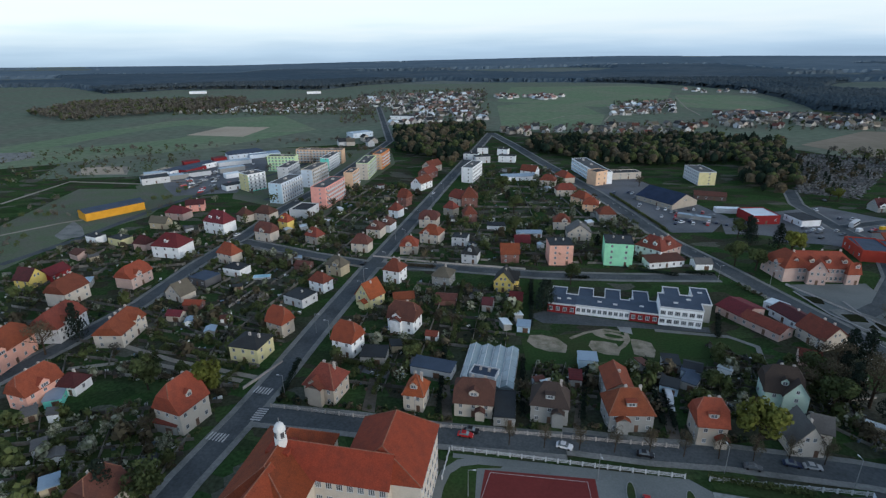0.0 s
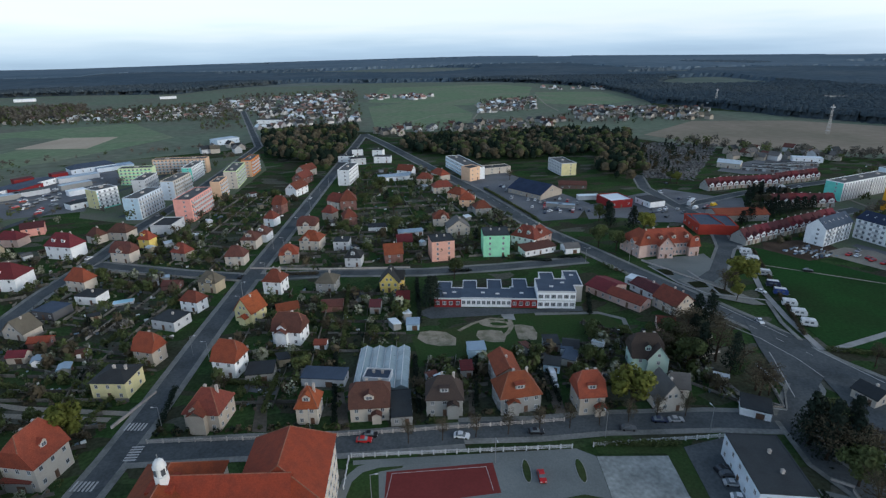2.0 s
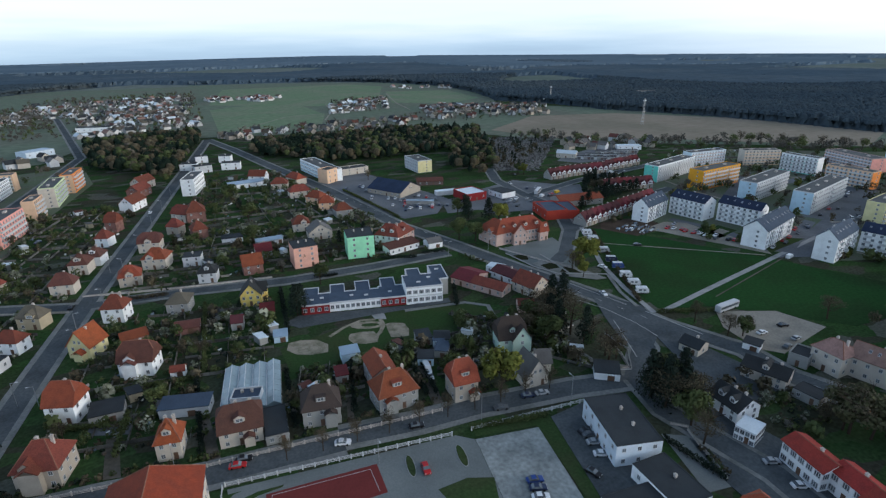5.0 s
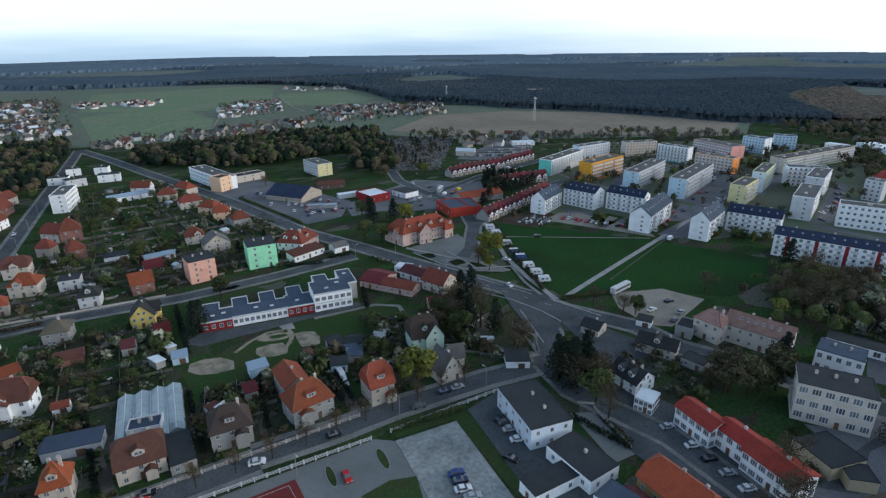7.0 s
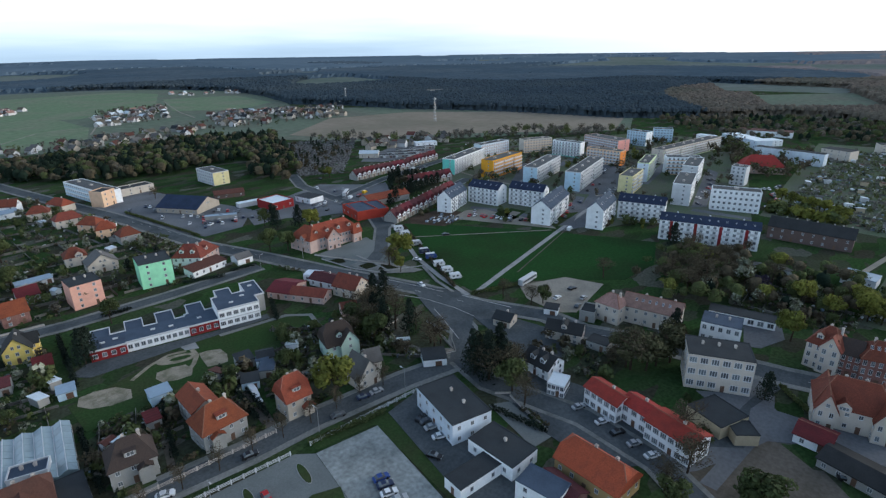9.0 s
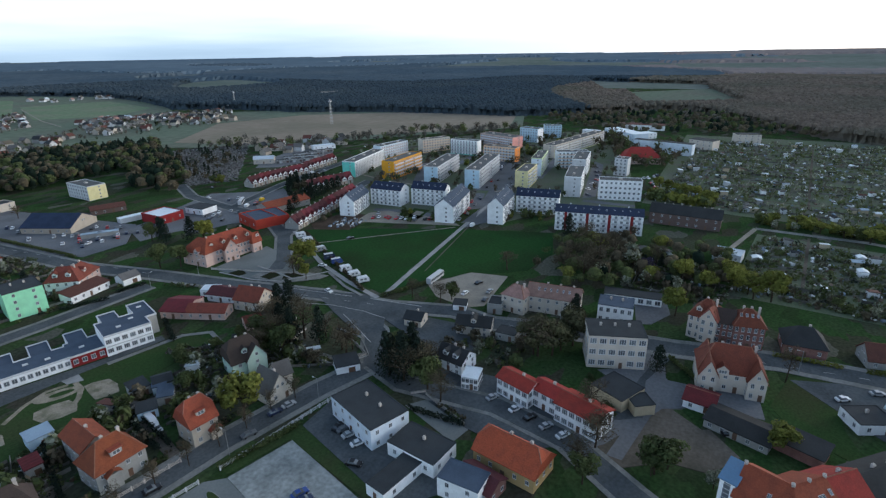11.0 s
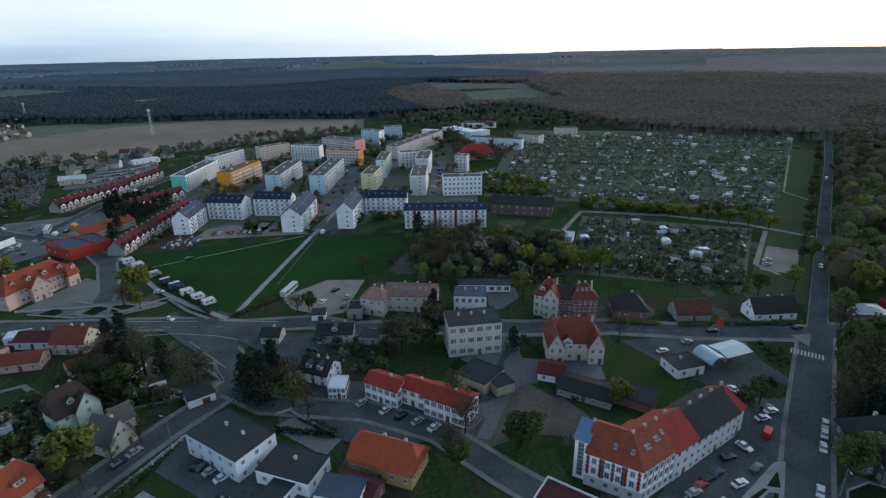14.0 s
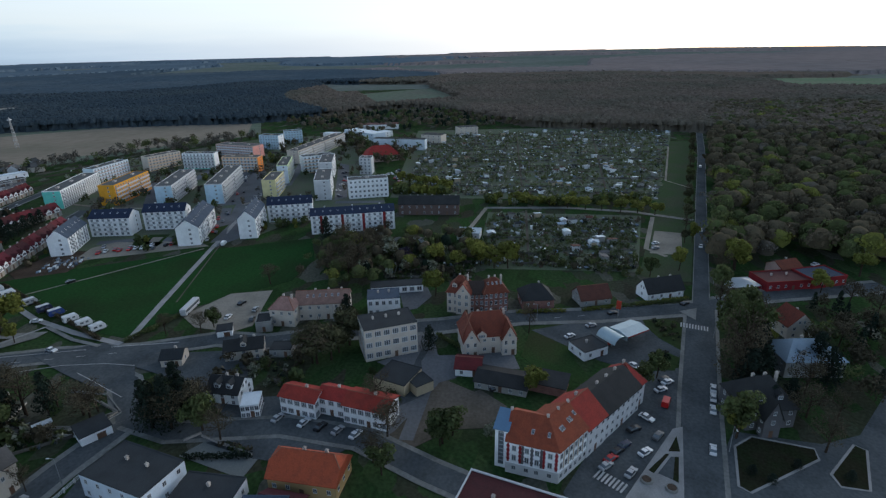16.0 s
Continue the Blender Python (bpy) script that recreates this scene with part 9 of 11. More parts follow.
car(136.3, -54.7, -28, "red", "van", CAR_Z)
car(129.1, -47.1, -136, "white", "car", CAR_Z)
car(121.5, -48.0, -42, "grey", "car", CAR_Z)
car(115.0, -42.8, -52, "white", "car", CAR_Z)
car(124.0, -42.2, -60, "black", "car", CAR_Z)
car(109.6, -31.7, -51, "silver", "car", CAR_Z)
car(112.2, -33.4, -50, "red", "car", CAR_Z)
car(115.0, -35.7, -50, "black", "car", CAR_Z)
car(117.4, -38.0, -50, "darkblue", "car", CAR_Z)
car(107.5, -37.3, -40, "silver", "car", CAR_Z)
car(156.7, 153.0, -105, "white", "car", CAR_Z)
car(193.1, -51.7, -65, "black", "car", CAR_Z)
car(182.6, -41.5, -65, "silver", "car", CAR_Z)
car(174.3, -32.3, -54, "white", "car", CAR_Z)
car(202.4, -82.4, -53, "black", "car", CAR_Z)
car(269.9, -113.4, -20, "white", "car", CAR_Z)
car(295.7, -122.8, -20, "white", "car", CAR_Z)
car(463.4, -183.7, -20, "white", "van", CAR_Z)
car(155.3, -50.5, -152, "white", "car", CAR_Z)
car(140.9, -4.7, -66, "black", "car", CAR_Z)
car(177.3, 175.7, -63, "white", "car", CAR_Z)
car(215.3, 190.0, -33, "black", "car", CAR_Z)
car(3.4, 120.7, -14, "red", "car", CAR_Z)
car(5.2, 122.5, -13, "black", "car", CAR_Z)
car(29.6, 116.3, -15, "white", "car", CAR_Z)
car(50.0, 113.2, -14, "black", "car", CAR_Z)
car(75.4, 108.7, -18, "grey", "car", CAR_Z)
car(85.8, 109.8, -18, "darkblue", "car", CAR_Z)
car(90.4, 108.9, -13, "silver", "car", CAR_Z)
car(64.2, 133.2, -101, "white", "car", CAR_Z)
car(65.2, 137.5, -98, "white", "van", CAR_Z)
car(138.4, 312.0, 32, "white", "car", CAR_Z)
car(267.3, 140.8, 11, "white", "van", CAR_Z)
car(183.9, 100.2, -5, "white", "car", CAR_Z)
car(196.2, 100.0, -15, "black", "car", CAR_Z)
car(182.6, 90.0, 8, "grey", "car", CAR_Z)
car(190.7, 91.8, 2, "silver", "car", CAR_Z)
car(189.0, 109.4, -4, "silver", "car", CAR_Z)
car(-44.2, 247.1, 80, "black", "car", CAR_Z)
car(-13.8, 384.7, 80, "white", "car", CAR_Z)
car(-124.2, 291.9, 70, "white", "car", CAR_Z)
car(-173.4, 345.4, 71, "white", "car", CAR_Z)
car(-109.6, 367.0, 75, "silver", "car", CAR_Z)
car(273.6, -91.6, -62, "white", "car", CAR_Z)
car(266.8, -89.6, -63, "silver", "car", CAR_Z)
car(246.2, -157.0, -66, "white", "car", CAR_Z)
coach(235.8, 304.2, 40)
car(231.7, 293.8, 30, "white", "van", CAR_Z)
car(247.8, 297.2, 20, "yellow", "van", CAR_Z)
car(219.0, 294.2, 40, "silver", "car", CAR_Z)
car(233.8, 336.1, 75, "white", "car", CAR_Z)
car(253.4, 358.6, 80, "black", "car", CAR_Z)
car(328.0, 326.5, 10, "white", "van", CAR_Z)
car(202.9, 282.3, 35, "black", "car", CAR_Z)
random_cars([(300, 318), (345, 326), (345, 321), (300, 313)], 9, 83, 12)
random_cars([(236, 244), (292, 259), (293, 255), (238, 240)], 14, 84, 15)
random_cars([(166, 200), (186, 206), (183, 196), (166, 190)], 7, 85, 40)
random_cars([(356, 198), (440, 212), (440, 206), (356, 190)], 26, 94, 8)
random_cars([(404, 156), (480, 169), (480, 163), (404, 150)], 20, 95, 9)
random_cars([(300, 145), (372, 166), (372, 158), (300, 139)], 22, 96, 15)
random_cars([(255, 196), (258, 180), (266, 170), (262, 200)], 10, 97, 12)
random_cars([(395, 100), (440, 80), (445, 60), (385, 62)], 18, 98, 30)
random_cars([(128, 345), (158, 340), (168, 306), (132, 300)], 22, 101, 60)
random_cars([(192, 296), (232, 290), (244, 318), (206, 326)], 12, 102, 35)
random_cars([(106, 380), (143, 405), (165, 323), (134, 307)], 20, 1, 60)
random_cars([(136, 320), (155, 324), (153, 315), (134, 311)], 9, 2, 70)
random_cars([(202, 306), (246, 303), (256, 295), (189, 280)], 16, 3, 20)
random_cars([(282, 140), (372, 166), (376, 162), (286, 137)], 18, 4, 35)
random_cars([(360, 102), (459, 123), (463, 119), (364, 98)], 12, 5, 60)
random_cars([(251, 207), (261, 191), (268, 161), (247, 203)], 8, 6, 20)
random_cars([(-122, 374), (-106, 411), (-64, 368), (-73, 334)], 10, 7, 60)
random_cars([(417, 73), (459, 75), (437, 62), (374, 58)], 10, 8, 30)

# ---- fences, walls, lamps ----
fence(-0.3, 115.3, 57.1, 105.4)
fence(62.9, 104.7, 100.7, 99.6)
fence(-1.0, 114.7, -2.8, 104.7)
fence(-54.3, 133.3, -3.5, 124.2, 4.0, 1.3, CHIMNEY, "grey pillared garden fence along the street")
fence(-3.5, 124.2, 59.6, 116.0, 3.0, 1.3, CHIMNEY, "grey pillared garden fence along the street")
low_wall(-58.2, 158.0, -66.1, 142.4)
low_wall(-40.9, 257.5, -3.0, 247.1)
low_wall(-3.0, 247.1, 35.2, 239.5)
low_wall(-108.3, 270.0, -44.5, 243.0)
low_wall(131.6, 147.3, 113.3, 141.3)
for ax, ay, bx, by in ((114.0, 134.0, 113.7, 111.6), (113.7, 111.2, 124.2, 105.6), (124.4, 105.7, 132.6, 115.6), (132.8, 115.9, 133.6, 128.3)):
    low_wall(ax, ay, bx, by, 0.7, plaster("lightgrey"), "pale low wall round a green street corner")
low_wall(113.2, 142.0, 116.1, 115.8)
low_wall(116.1, 115.8, 124.2, 106.6)
low_wall(124.2, 106.6, 128.4, 114.7)
low_wall(-93.0, 199.7, -88.2, 216.4)
low_wall(148.2, 220.9, 163.3, 182.0)
low_wall(113.2, 80.6, 116.5, 77.1)
low_wall(115.3, 76.4, 108.8, 59.5)
street_lamp(67.7, 107.3, 90)
street_lamp(-10.7, 125.6, 90)
street_lamp(35.6, 104.9, -90)
street_lamp(-51.4, 178.2, 0)
street_lamp(-39.9, 222.2, 0)
street_lamp(-31.8, 283.6, 0)
street_lamp(179.6, 56.2, 0)
street_lamp(170.6, 52.1, 90)
street_lamp(184.7, -21.4, 90)
street_lamp(116.9, -64.7, 180)
street_lamp(175.4, -83.3, 180)
street_lamp(96.8, 102.9, 90)
street_lamp(3.5, 99.4, 0)
street_lamp(119.8, 224.2, 0)
street_lamp(139.6, 218.2, 0)
street_lamp(-52.1, 139.6, 170, 7.0)
street_lamp(-45.6, 175.0, 170, 7.0)
street_lamp(-39.1, 210.4, 170, 7.0)
street_lamp(-32.6, 245.8, 170, 7.0)
street_lamp(-26.1, 281.2, 170, 7.0)
street_lamp(-19.6, 316.6, 170, 7.0)
street_lamp(-13.0, 352.0, 170, 7.0)
street_lamp(-6.5, 387.4, 170, 7.0)
street_lamp(-0.0, 422.8, 170, 7.0)

# ---- prominent trees ----
tree(-95.8, 142.3, 12.5, "green", 1.0)
tree(-73.5, 135.1, 16.2, "yellow", 0.8)
tree(-70.3, 95.6, 13.8, "green", 1.0)
tree(-81.0, 95.6, 13.8, "dark", 1.0)
tree(79.5, 115.9, 15, "yellow", 1.15)
tree(-139.3, 174.2, 15, "dark", 0.8)
tree(-143.7, 162.4, 15.0, "brown", 1.0)
tree(36.5, 196.6, 13.8, "dark", 1.0)
tree(39.2, 199.1, 12.5, "dark", 1.0)
tree(53.1, 221.5, 11.2, "green", 1.0)
tree(51.8, 248.8, 10.0, "green", 1.0)
tree(143.0, 237.2, 12.5, "green", 1.1)
tree(137.2, 244.3, 13.8, "green", 1.0)
tree(172.2, 257.7, 13.8, "yellow", 1.0)
tree(119.6, 155.1, 11.2, "brown", 1.0)
tree(124.8, 151.8, 12.5, "brown", 1.0)
tree(133.0, 158.6, 12.5, "dark", 1.0)
tree(136.2, 155.1, 13.8, "dark", 1.0)
tree(132.0, 145.5, 12.5, "brown", 1.0)
tree(170.7, 267.6, 14, "dark", 1.0)
tree(117.0, 134.3, 15, "dark", 0.85)
tree(122.4, 126.2, 15, "dark", 0.8)
tree(114.9, 141.8, 12.5, "brown", 1.2)
tree(121.8, 133.3, 16.2, "brown", 1.2)
tree(110.6, 131.6, 12.5, "green", 1.2)
tree(112.9, 146.3, 11.2, "green", 1.2)
tree(105.9, 140.7, 11.2, "brown", 1.2)
tree(117.3, 92.1, 17, "dark", 0.8)
tree(118.6, 87.1, 18, "dark", 0.8)
tree(128.0, 89.4, 16, "dark", 0.8)
tree(120.9, 113.1, 11.2, "brown", 1.3)
tree(124.6, 112.6, 10.0, "brown", 1.0)
tree(166.5, 181.0, 11.2, "yellow", 1.0)
tree(161.4, 171.4, 8.8, "yellow", 1.0)
tree(170.3, 118.1, 10.0, "brown", 1.0)
tree(180.1, 103.6, 7.5, "brown", 1.0)
tree(153.6, 56.9, 12.9, "olive", 1.2)
tree(156.0, 51.2, 13.9, "olive", 1.2)
tree(168.8, 48.3, 13.9, "olive", 1.0)
tree(176.8, 49.9, 15.0, "dark", 0.8)
tree(206.6, 19.5, 12.5, "yellow", 1.1)
tree(255.8, 47.1, 11.2, "blossom", 1.0)
tree(240.8, 36.3, 10.0, "purple", 1.0)
tree(256.1, 35.4, 12.5, "brown", 1.0)
tree(241.3, 22.4, 12.5, "yellow", 1.0)
tree(236.0, 11.2, 12.5, "yellow", 1.0)
tree(241.9, 0.5, 12.5, "yellow", 1.0)
tree(238.8, -13.0, 15.0, "yellow", 1.0)
tree(263.8, 57.5, 13.8, "brown", 1.0)
tree(255.4, 61.7, 15.0, "brown", 1.0)
tree(263.4, 72.6, 16.2, "brown", 1.0)
tree(271.9, 84.1, 15.0, "dark", 1)
tree(240.0, 64.1, 15.0, "brown", 1.0)
tree(232.8, 70.6, 15.0, "brown", 1.0)
tree(238.5, -117.3, 16.2, "yellow", 1)
tree(186.4, -97.4, 17, "green", 1.0)
tree(166.0, -86.8, 18, "green", 1.0)
tree(168.1, -93.3, 16, "dark", 1.3)
tree(152.3, -81.9, 17, "brown", 1.1)
tree(154.1, -87.0, 15, "dark", 1.3)
tree(144.5, -76.0, 15.0, "brown", 1.1)
tree(141.8, -79.9, 16.2, "dark", 1.2)
tree(166.4, -95.3, 11.2, "yellow", 1.0)
tree(123.6, -68.2, 10.0, "yellow", 0.9)
tree(233.6, -169.1, 15.0, "yellow", 1.1)
tree(215.0, -141.8, 11.2, "yellow", 1.0)
tree(204.7, -146.8, 12.5, "brown", 1.0)
tree(237.7, -91.5, 12.5, "yellow", 0.9)
tree(276.6, -111.6, 12.5, "yellow", 0.7)
tree(230.7, -76.7, 10.0, "green", 1.0)
tree(141.7, -16.6, 8.8, "yellow", 1.3)
tree(143.3, -49.5, 10.0, "green", 1.0)
tree(149.6, -55.6, 10.0, "green", 1.0)
tree(115.2, 10.4, 7.5, "green", 1.0)
tree(108.1, 27.3, 11.2, "brown", 1.0)
tree(104.4, 24.4, 10.0, "green", 1.0)
tree(121.3, 25.1, 10.0, "brown", 1.0)
tree(160.2, 49.4, 11.9, "olive", 1.2)
tree(161.8, 55.9, 11.9, "olive", 1.2)
tree(157.9, 60.8, 12.5, "brown", 1.0)
tree(163.4, 17.9, 10.0, "dark", 1.0)
tree(118.1, -3.2, 6.2, "blossom", 1.0)
tree(176.8, -17.6, 13.8, "brown", 0.6)
tree(171.8, 105.5, 10.0, "brown", 1.0)
tree(176.3, 102.2, 8.8, "green", 1.0)
tree(147.9, -86.8, 14, "dark", 1.0)
tree(142.6, -96.6, 15.0, "brown", 1.0)
tree(132.9, -86.8, 12.5, "dark", 1.0)
tree(155.0, -106.6, 15.0, "dark", 1.0)
tree(169.4, -121.9, 12.5, "brown", 1.0)
tree(177.6, -138.2, 13.8, "brown", 1.0)
tree(195.2, -151.5, 13.8, "brown", 1.0)
tree(132.3, -100.3, 10.0, "brown", 1.0)
tree(109.2, -66.9, 3, "dark", 1.6)
tree(106.6, -70.3, 3, "dark", 1.6)
tree(111.7, -78.8, 3, "dark", 1.6)
tree(108.5, -89.6, 3, "dark", 1.6)
tree(122.6, 82.0, 14.5, "brown", 1.1)
tree(153.5, 55.1, 15, "brown", 1.3)
tree(165.9, 46.9, 13.9, "olive", 1.2)
tree(128.8, 29.5, 13.8, "brown", 1.0)
tree(216.9, 95.2, 11.2, "brown", 1.2)
tree(162.3, 281.8, 14, "dark", 0.9)
tree(159.6, 273.4, 15.0, "dark", 0.9)
tree(158.4, 285.0, 12.5, "green", 1.0)
tree(176.8, 265.0, 11.2, "yellow", 1.0)
tree(261.4, 357.7, 10.0, "yellow", 1.3)
tree(260.3, 364.3, 8.8, "green", 1.3)
tree(173.4, 185.2, 15.0, "yellow", 1.3)
tree(162.6, 179.5, 11.2, "brown", 1.2)
tree(224.2, 61.3, 13.8, "brown", 1.3)
tree(232.7, 57.4, 15.0, "brown", 1.3)
tree(249.7, 53.0, 13.0, "brown", 1.2)
tree(236.0, 60.0, 14.0, "brown", 1.25)
tree(245.2, 44.2, 11.2, "blossom", 1.2)
tree(40.3, 334.9, 12.5, "green", 1.2)
tree(36.7, 387.1, 13.8, "green", 1.2)
tree(35.7, 294.1, 11.2, "green", 1.2)
tree(142.3, 403.3, 10.0, "brown", 1.0)
tree(147.6, -79.3, 27, "brown", 0.75)
tree(160.8, -87.8, 24, "green", 0.7)
tree(175.6, -88.8, 20, "green", 0.7)
tree(172.0, -97.0, 20, "brown", 0.8)
tree(122.5, -68.5, 15.6, "green", 0.9)
tree(155.8, -88.7, 17, "dark", 1.0)
tree(131.4, -81.4, 11.2, "dark", 1.2)
tree(130.4, -87.1, 11.2, "brown", 1.2)
tree(131.9, -91.6, 12.5, "brown", 1.2)
tree(145.8, -104.9, 15.0, "dark", 0.9)
tree(118.2, -89.2, 12.5, "brown", 1.1)
tree(117.8, 25.3, 12.5, "brown", 1.1)
tree(116.4, 9.7, 11.2, "green", 1.3)
tree(119.9, 7.6, 8.8, "green", 1.3)
tree(122.4, 115.6, 12.5, "brown", 1.3)
tree(125.8, 127.0, 11.2, "brown", 1.3)
tree(121.3, 144.5, 12.5, "dark", 0.9)
tree(112.1, 148.0, 10.0, "brown", 1.2)
tree(14.9, 116.9, 8.8, "brown", 0.7, "on the pavement before houses")
tree(24.1, 116.1, 8.8, "brown", 0.7, "on the pavement before houses")
tree(33.2, 115.3, 8.8, "brown", 0.7, "on the pavement before houses")
tree(42.2, 114.5, 8.8, "brown", 0.7, "on the pavement before houses")
tree(51.1, 113.8, 8.8, "brown", 0.7, "on the pavement before houses")
tree(59.9, 113.0, 8.8, "brown", 0.7, "on the pavement before houses")
tree(68.6, 112.2, 8.8, "brown", 0.7, "on the pavement before houses")
tree(77.2, 111.5, 8.8, "brown", 0.7, "on the pavement before houses")
tree(85.6, 110.8, 8.8, "brown", 0.7, "on the pavement before houses")
tree(94.0, 110.0, 8.8, "brown", 0.7, "on the pavement before houses")
tree(193.0, -92.2, 16.2, "brown", 0.8, "lining the avenue")
tree(209.7, -98.7, 16.2, "green", 0.8, "lining the avenue")
tree(229.1, -106.2, 16.2, "brown", 0.8, "lining the avenue")
tree(251.8, -115.0, 16.2, "brown", 0.8, "lining the avenue")
tree(278.7, -125.5, 16.2, "green", 0.8, "lining the avenue")
tree(311.1, -138.1, 16.2, "brown", 0.8, "lining the avenue")
tree(350.9, -153.5, 16.2, "brown", 0.8, "lining the avenue")
tree(401.0, -173.0, 16.2, "green", 0.8, "lining the avenue")
tree(465.9, -198.2, 16.2, "brown", 0.8, "lining the avenue")
tree(556.2, 370.2, 13.8, "brown", 0.9, "along a field")
tree(567.1, 354.9, 13.8, "brown", 0.9, "along a field")
tree(577.8, 339.8, 13.8, "brown", 0.9, "along a field")
tree(588.3, 325.0, 13.8, "brown", 0.9, "along a field")
tree(598.6, 310.4, 13.8, "brown", 0.9, "along a field")
tree(608.8, 296.0, 13.8, "brown", 0.9, "along a field")
tree(618.8, 281.9, 13.8, "brown", 0.9, "along a field")
tree(354.8, -10.5, 8.8, "yellow", 1.5, "beside the allotment track")
tree(351.5, -22.1, 8.8, "yellow", 1.5, "beside the allotment track")
tree(348.2, -33.5, 8.8, "yellow", 1.5, "beside the allotment track")
tree(345.0, -44.7, 8.8, "yellow", 1.5, "beside the allotment track")
tree(341.8, -55.6, 8.8, "yellow", 1.5, "beside the allotment track")
tree(338.7, -66.3, 8.8, "yellow", 1.5, "beside the allotment track")
tree(335.7, -76.7, 8.8, "yellow", 1.5, "beside the allotment track")
tree(332.7, -87.0, 8.8, "yellow", 1.5, "beside the allotment track")
tree(329.8, -97.1, 8.8, "yellow", 1.5, "beside the allotment track")
tree(327.0, -106.9, 8.8, "yellow", 1.5, "beside the allotment track")
tree(407.5, 62.1, 10.0, "yellow", 1.2, "behind an old block")
tree(403.9, 55.4, 10.0, "yellow", 1.2, "behind an old block")
tree(400.3, 48.8, 10.0, "yellow", 1.2, "behind an old block")
tree(396.8, 42.4, 10.0, "yellow", 1.2, "behind an old block")
tree(393.4, 36.1, 10.0, "yellow", 1.2, "behind an old block")
tree(390.0, 29.8, 10.0, "yellow", 1.2, "behind an old block")
tree(386.7, 23.7, 10.0, "yellow", 1.2, "behind an old block")
tree(253.0, 4.8, 11.2, "yellow", 1.1, "behind the brick building")
tree(249.2, 1.9, 11.2, "yellow", 1.1, "behind the brick building")
tree(245.6, -0.9, 11.2, "yellow", 1.1, "behind the brick building")
tree(242.0, -3.6, 11.2, "yellow", 1.1, "behind the brick building")
tree(238.6, -6.3, 11.2, "yellow", 1.1, "behind the brick building")

# ---- random garden trees ----
random_trees([(-158, 155), (-68, 142), (-60, 178), (-211, 227)], 17, ("green", "brown", "blossom", "blossom", "brown", "green", "dark"), 11, 3.5, 7.5, "in a garden between houses")
shrubs("garden_shrubs", [(-158, 155), (-68, 142), (-60, 178), (-211, 227)], 850, (("green", 0.50), ("brown", 0.2), ("grey", 0.1), ("blossom", 0.12), ("dark", 0.08)), 1.0, "mixed garden shrubs and hedges between houses", 18, 31)
shrubs("small_trees", [(-158, 155), (-68, 142), (-60, 178), (-211, 227)], 51, (("green", 0.4), ("brown", 0.35), ("blossom", 0.25)), 1.9, "small fruit trees and tall bushes in gardens", 60, 91, 1.5, 1.5)
random_huts([(-158, 155), (-68, 142), (-60, 178), (-211, 227)], 9, 51, 10)
random_trees([(-146, 203), (-70, 159), (-48, 246), (-122, 271)], 17, ("green", "brown", "blossom", "blossom", "brown", "green", "dark"), 12, 3.5, 7.5, "in a garden between houses")
shrubs("garden_shrubs", [(-146, 203), (-70, 159), (-48, 246), (-122, 271)], 700, (("green", 0.50), ("brown", 0.2), ("grey", 0.1), ("blossom", 0.12), ("dark", 0.08)), 1.0, "mixed garden shrubs and hedges between houses", 18, 32)
shrubs("small_trees", [(-146, 203), (-70, 159), (-48, 246), (-122, 271)], 51, (("green", 0.4), ("brown", 0.35), ("blossom", 0.25)), 1.9, "small fruit trees and tall bushes in gardens", 60, 92, 1.5, 1.5)
random_huts([(-146, 203), (-70, 159), (-48, 246), (-122, 271)], 9, 52, 13)
random_trees([(-44, 145), (17, 134), (29, 213), (-32, 232)], 17, ("green", "brown", "blossom", "blossom", "brown", "green", "dark"), 13, 3.5, 7.5, "in a garden between houses")
shrubs("garden_shrubs", [(-44, 145), (17, 134), (29, 213), (-32, 232)], 700, (("green", 0.50), ("brown", 0.2), ("grey", 0.1), ("blossom", 0.12), ("dark", 0.08)), 1.0, "mixed garden shrubs and hedges between houses", 18, 33)
shrubs("small_trees", [(-44, 145), (17, 134), (29, 213), (-32, 232)], 51, (("green", 0.4), ("brown", 0.35), ("blossom", 0.25)), 1.9, "small fruit trees and tall bushes in gardens", 60, 93, 1.5, 1.5)
random_huts([(-44, 145), (17, 134), (29, 213), (-32, 232)], 9, 53, 16)
random_trees([(18, 135), (85, 128), (99, 155), (25, 157)], 15, ("green", "brown", "blossom", "blossom", "brown", "green", "dark"), 14, 3.5, 7.5, "in a garden between houses")
shrubs("garden_shrubs", [(18, 135), (85, 128), (99, 155), (25, 157)], 560, (("green", 0.50), ("brown", 0.2), ("grey", 0.1), ("blossom", 0.12), ("dark", 0.08)), 1.0, "mixed garden shrubs and hedges between houses", 18, 34)
shrubs("small_trees", [(18, 135), (85, 128), (99, 155), (25, 157)], 45, (("green", 0.4), ("brown", 0.35), ("blossom", 0.25)), 1.9, "small fruit trees and tall bushes in gardens", 60, 94, 1.5, 1.5)
random_huts([(18, 135), (85, 128), (99, 155), (25, 157)], 8, 54, 19)
random_trees([(-28, 250), (120, 237), (111, 307), (-7, 320)], 16, ("green", "brown", "blossom", "blossom", "brown", "green", "dark"), 15, 3.5, 7.5, "in a garden between houses")
shrubs("garden_shrubs", [(-28, 250), (120, 237), (111, 307), (-7, 320)], 760, (("green", 0.50), ("brown", 0.2), ("grey", 0.1), ("blossom", 0.12), ("dark", 0.08)), 1.0, "mixed garden shrubs and hedges between houses", 18, 35)
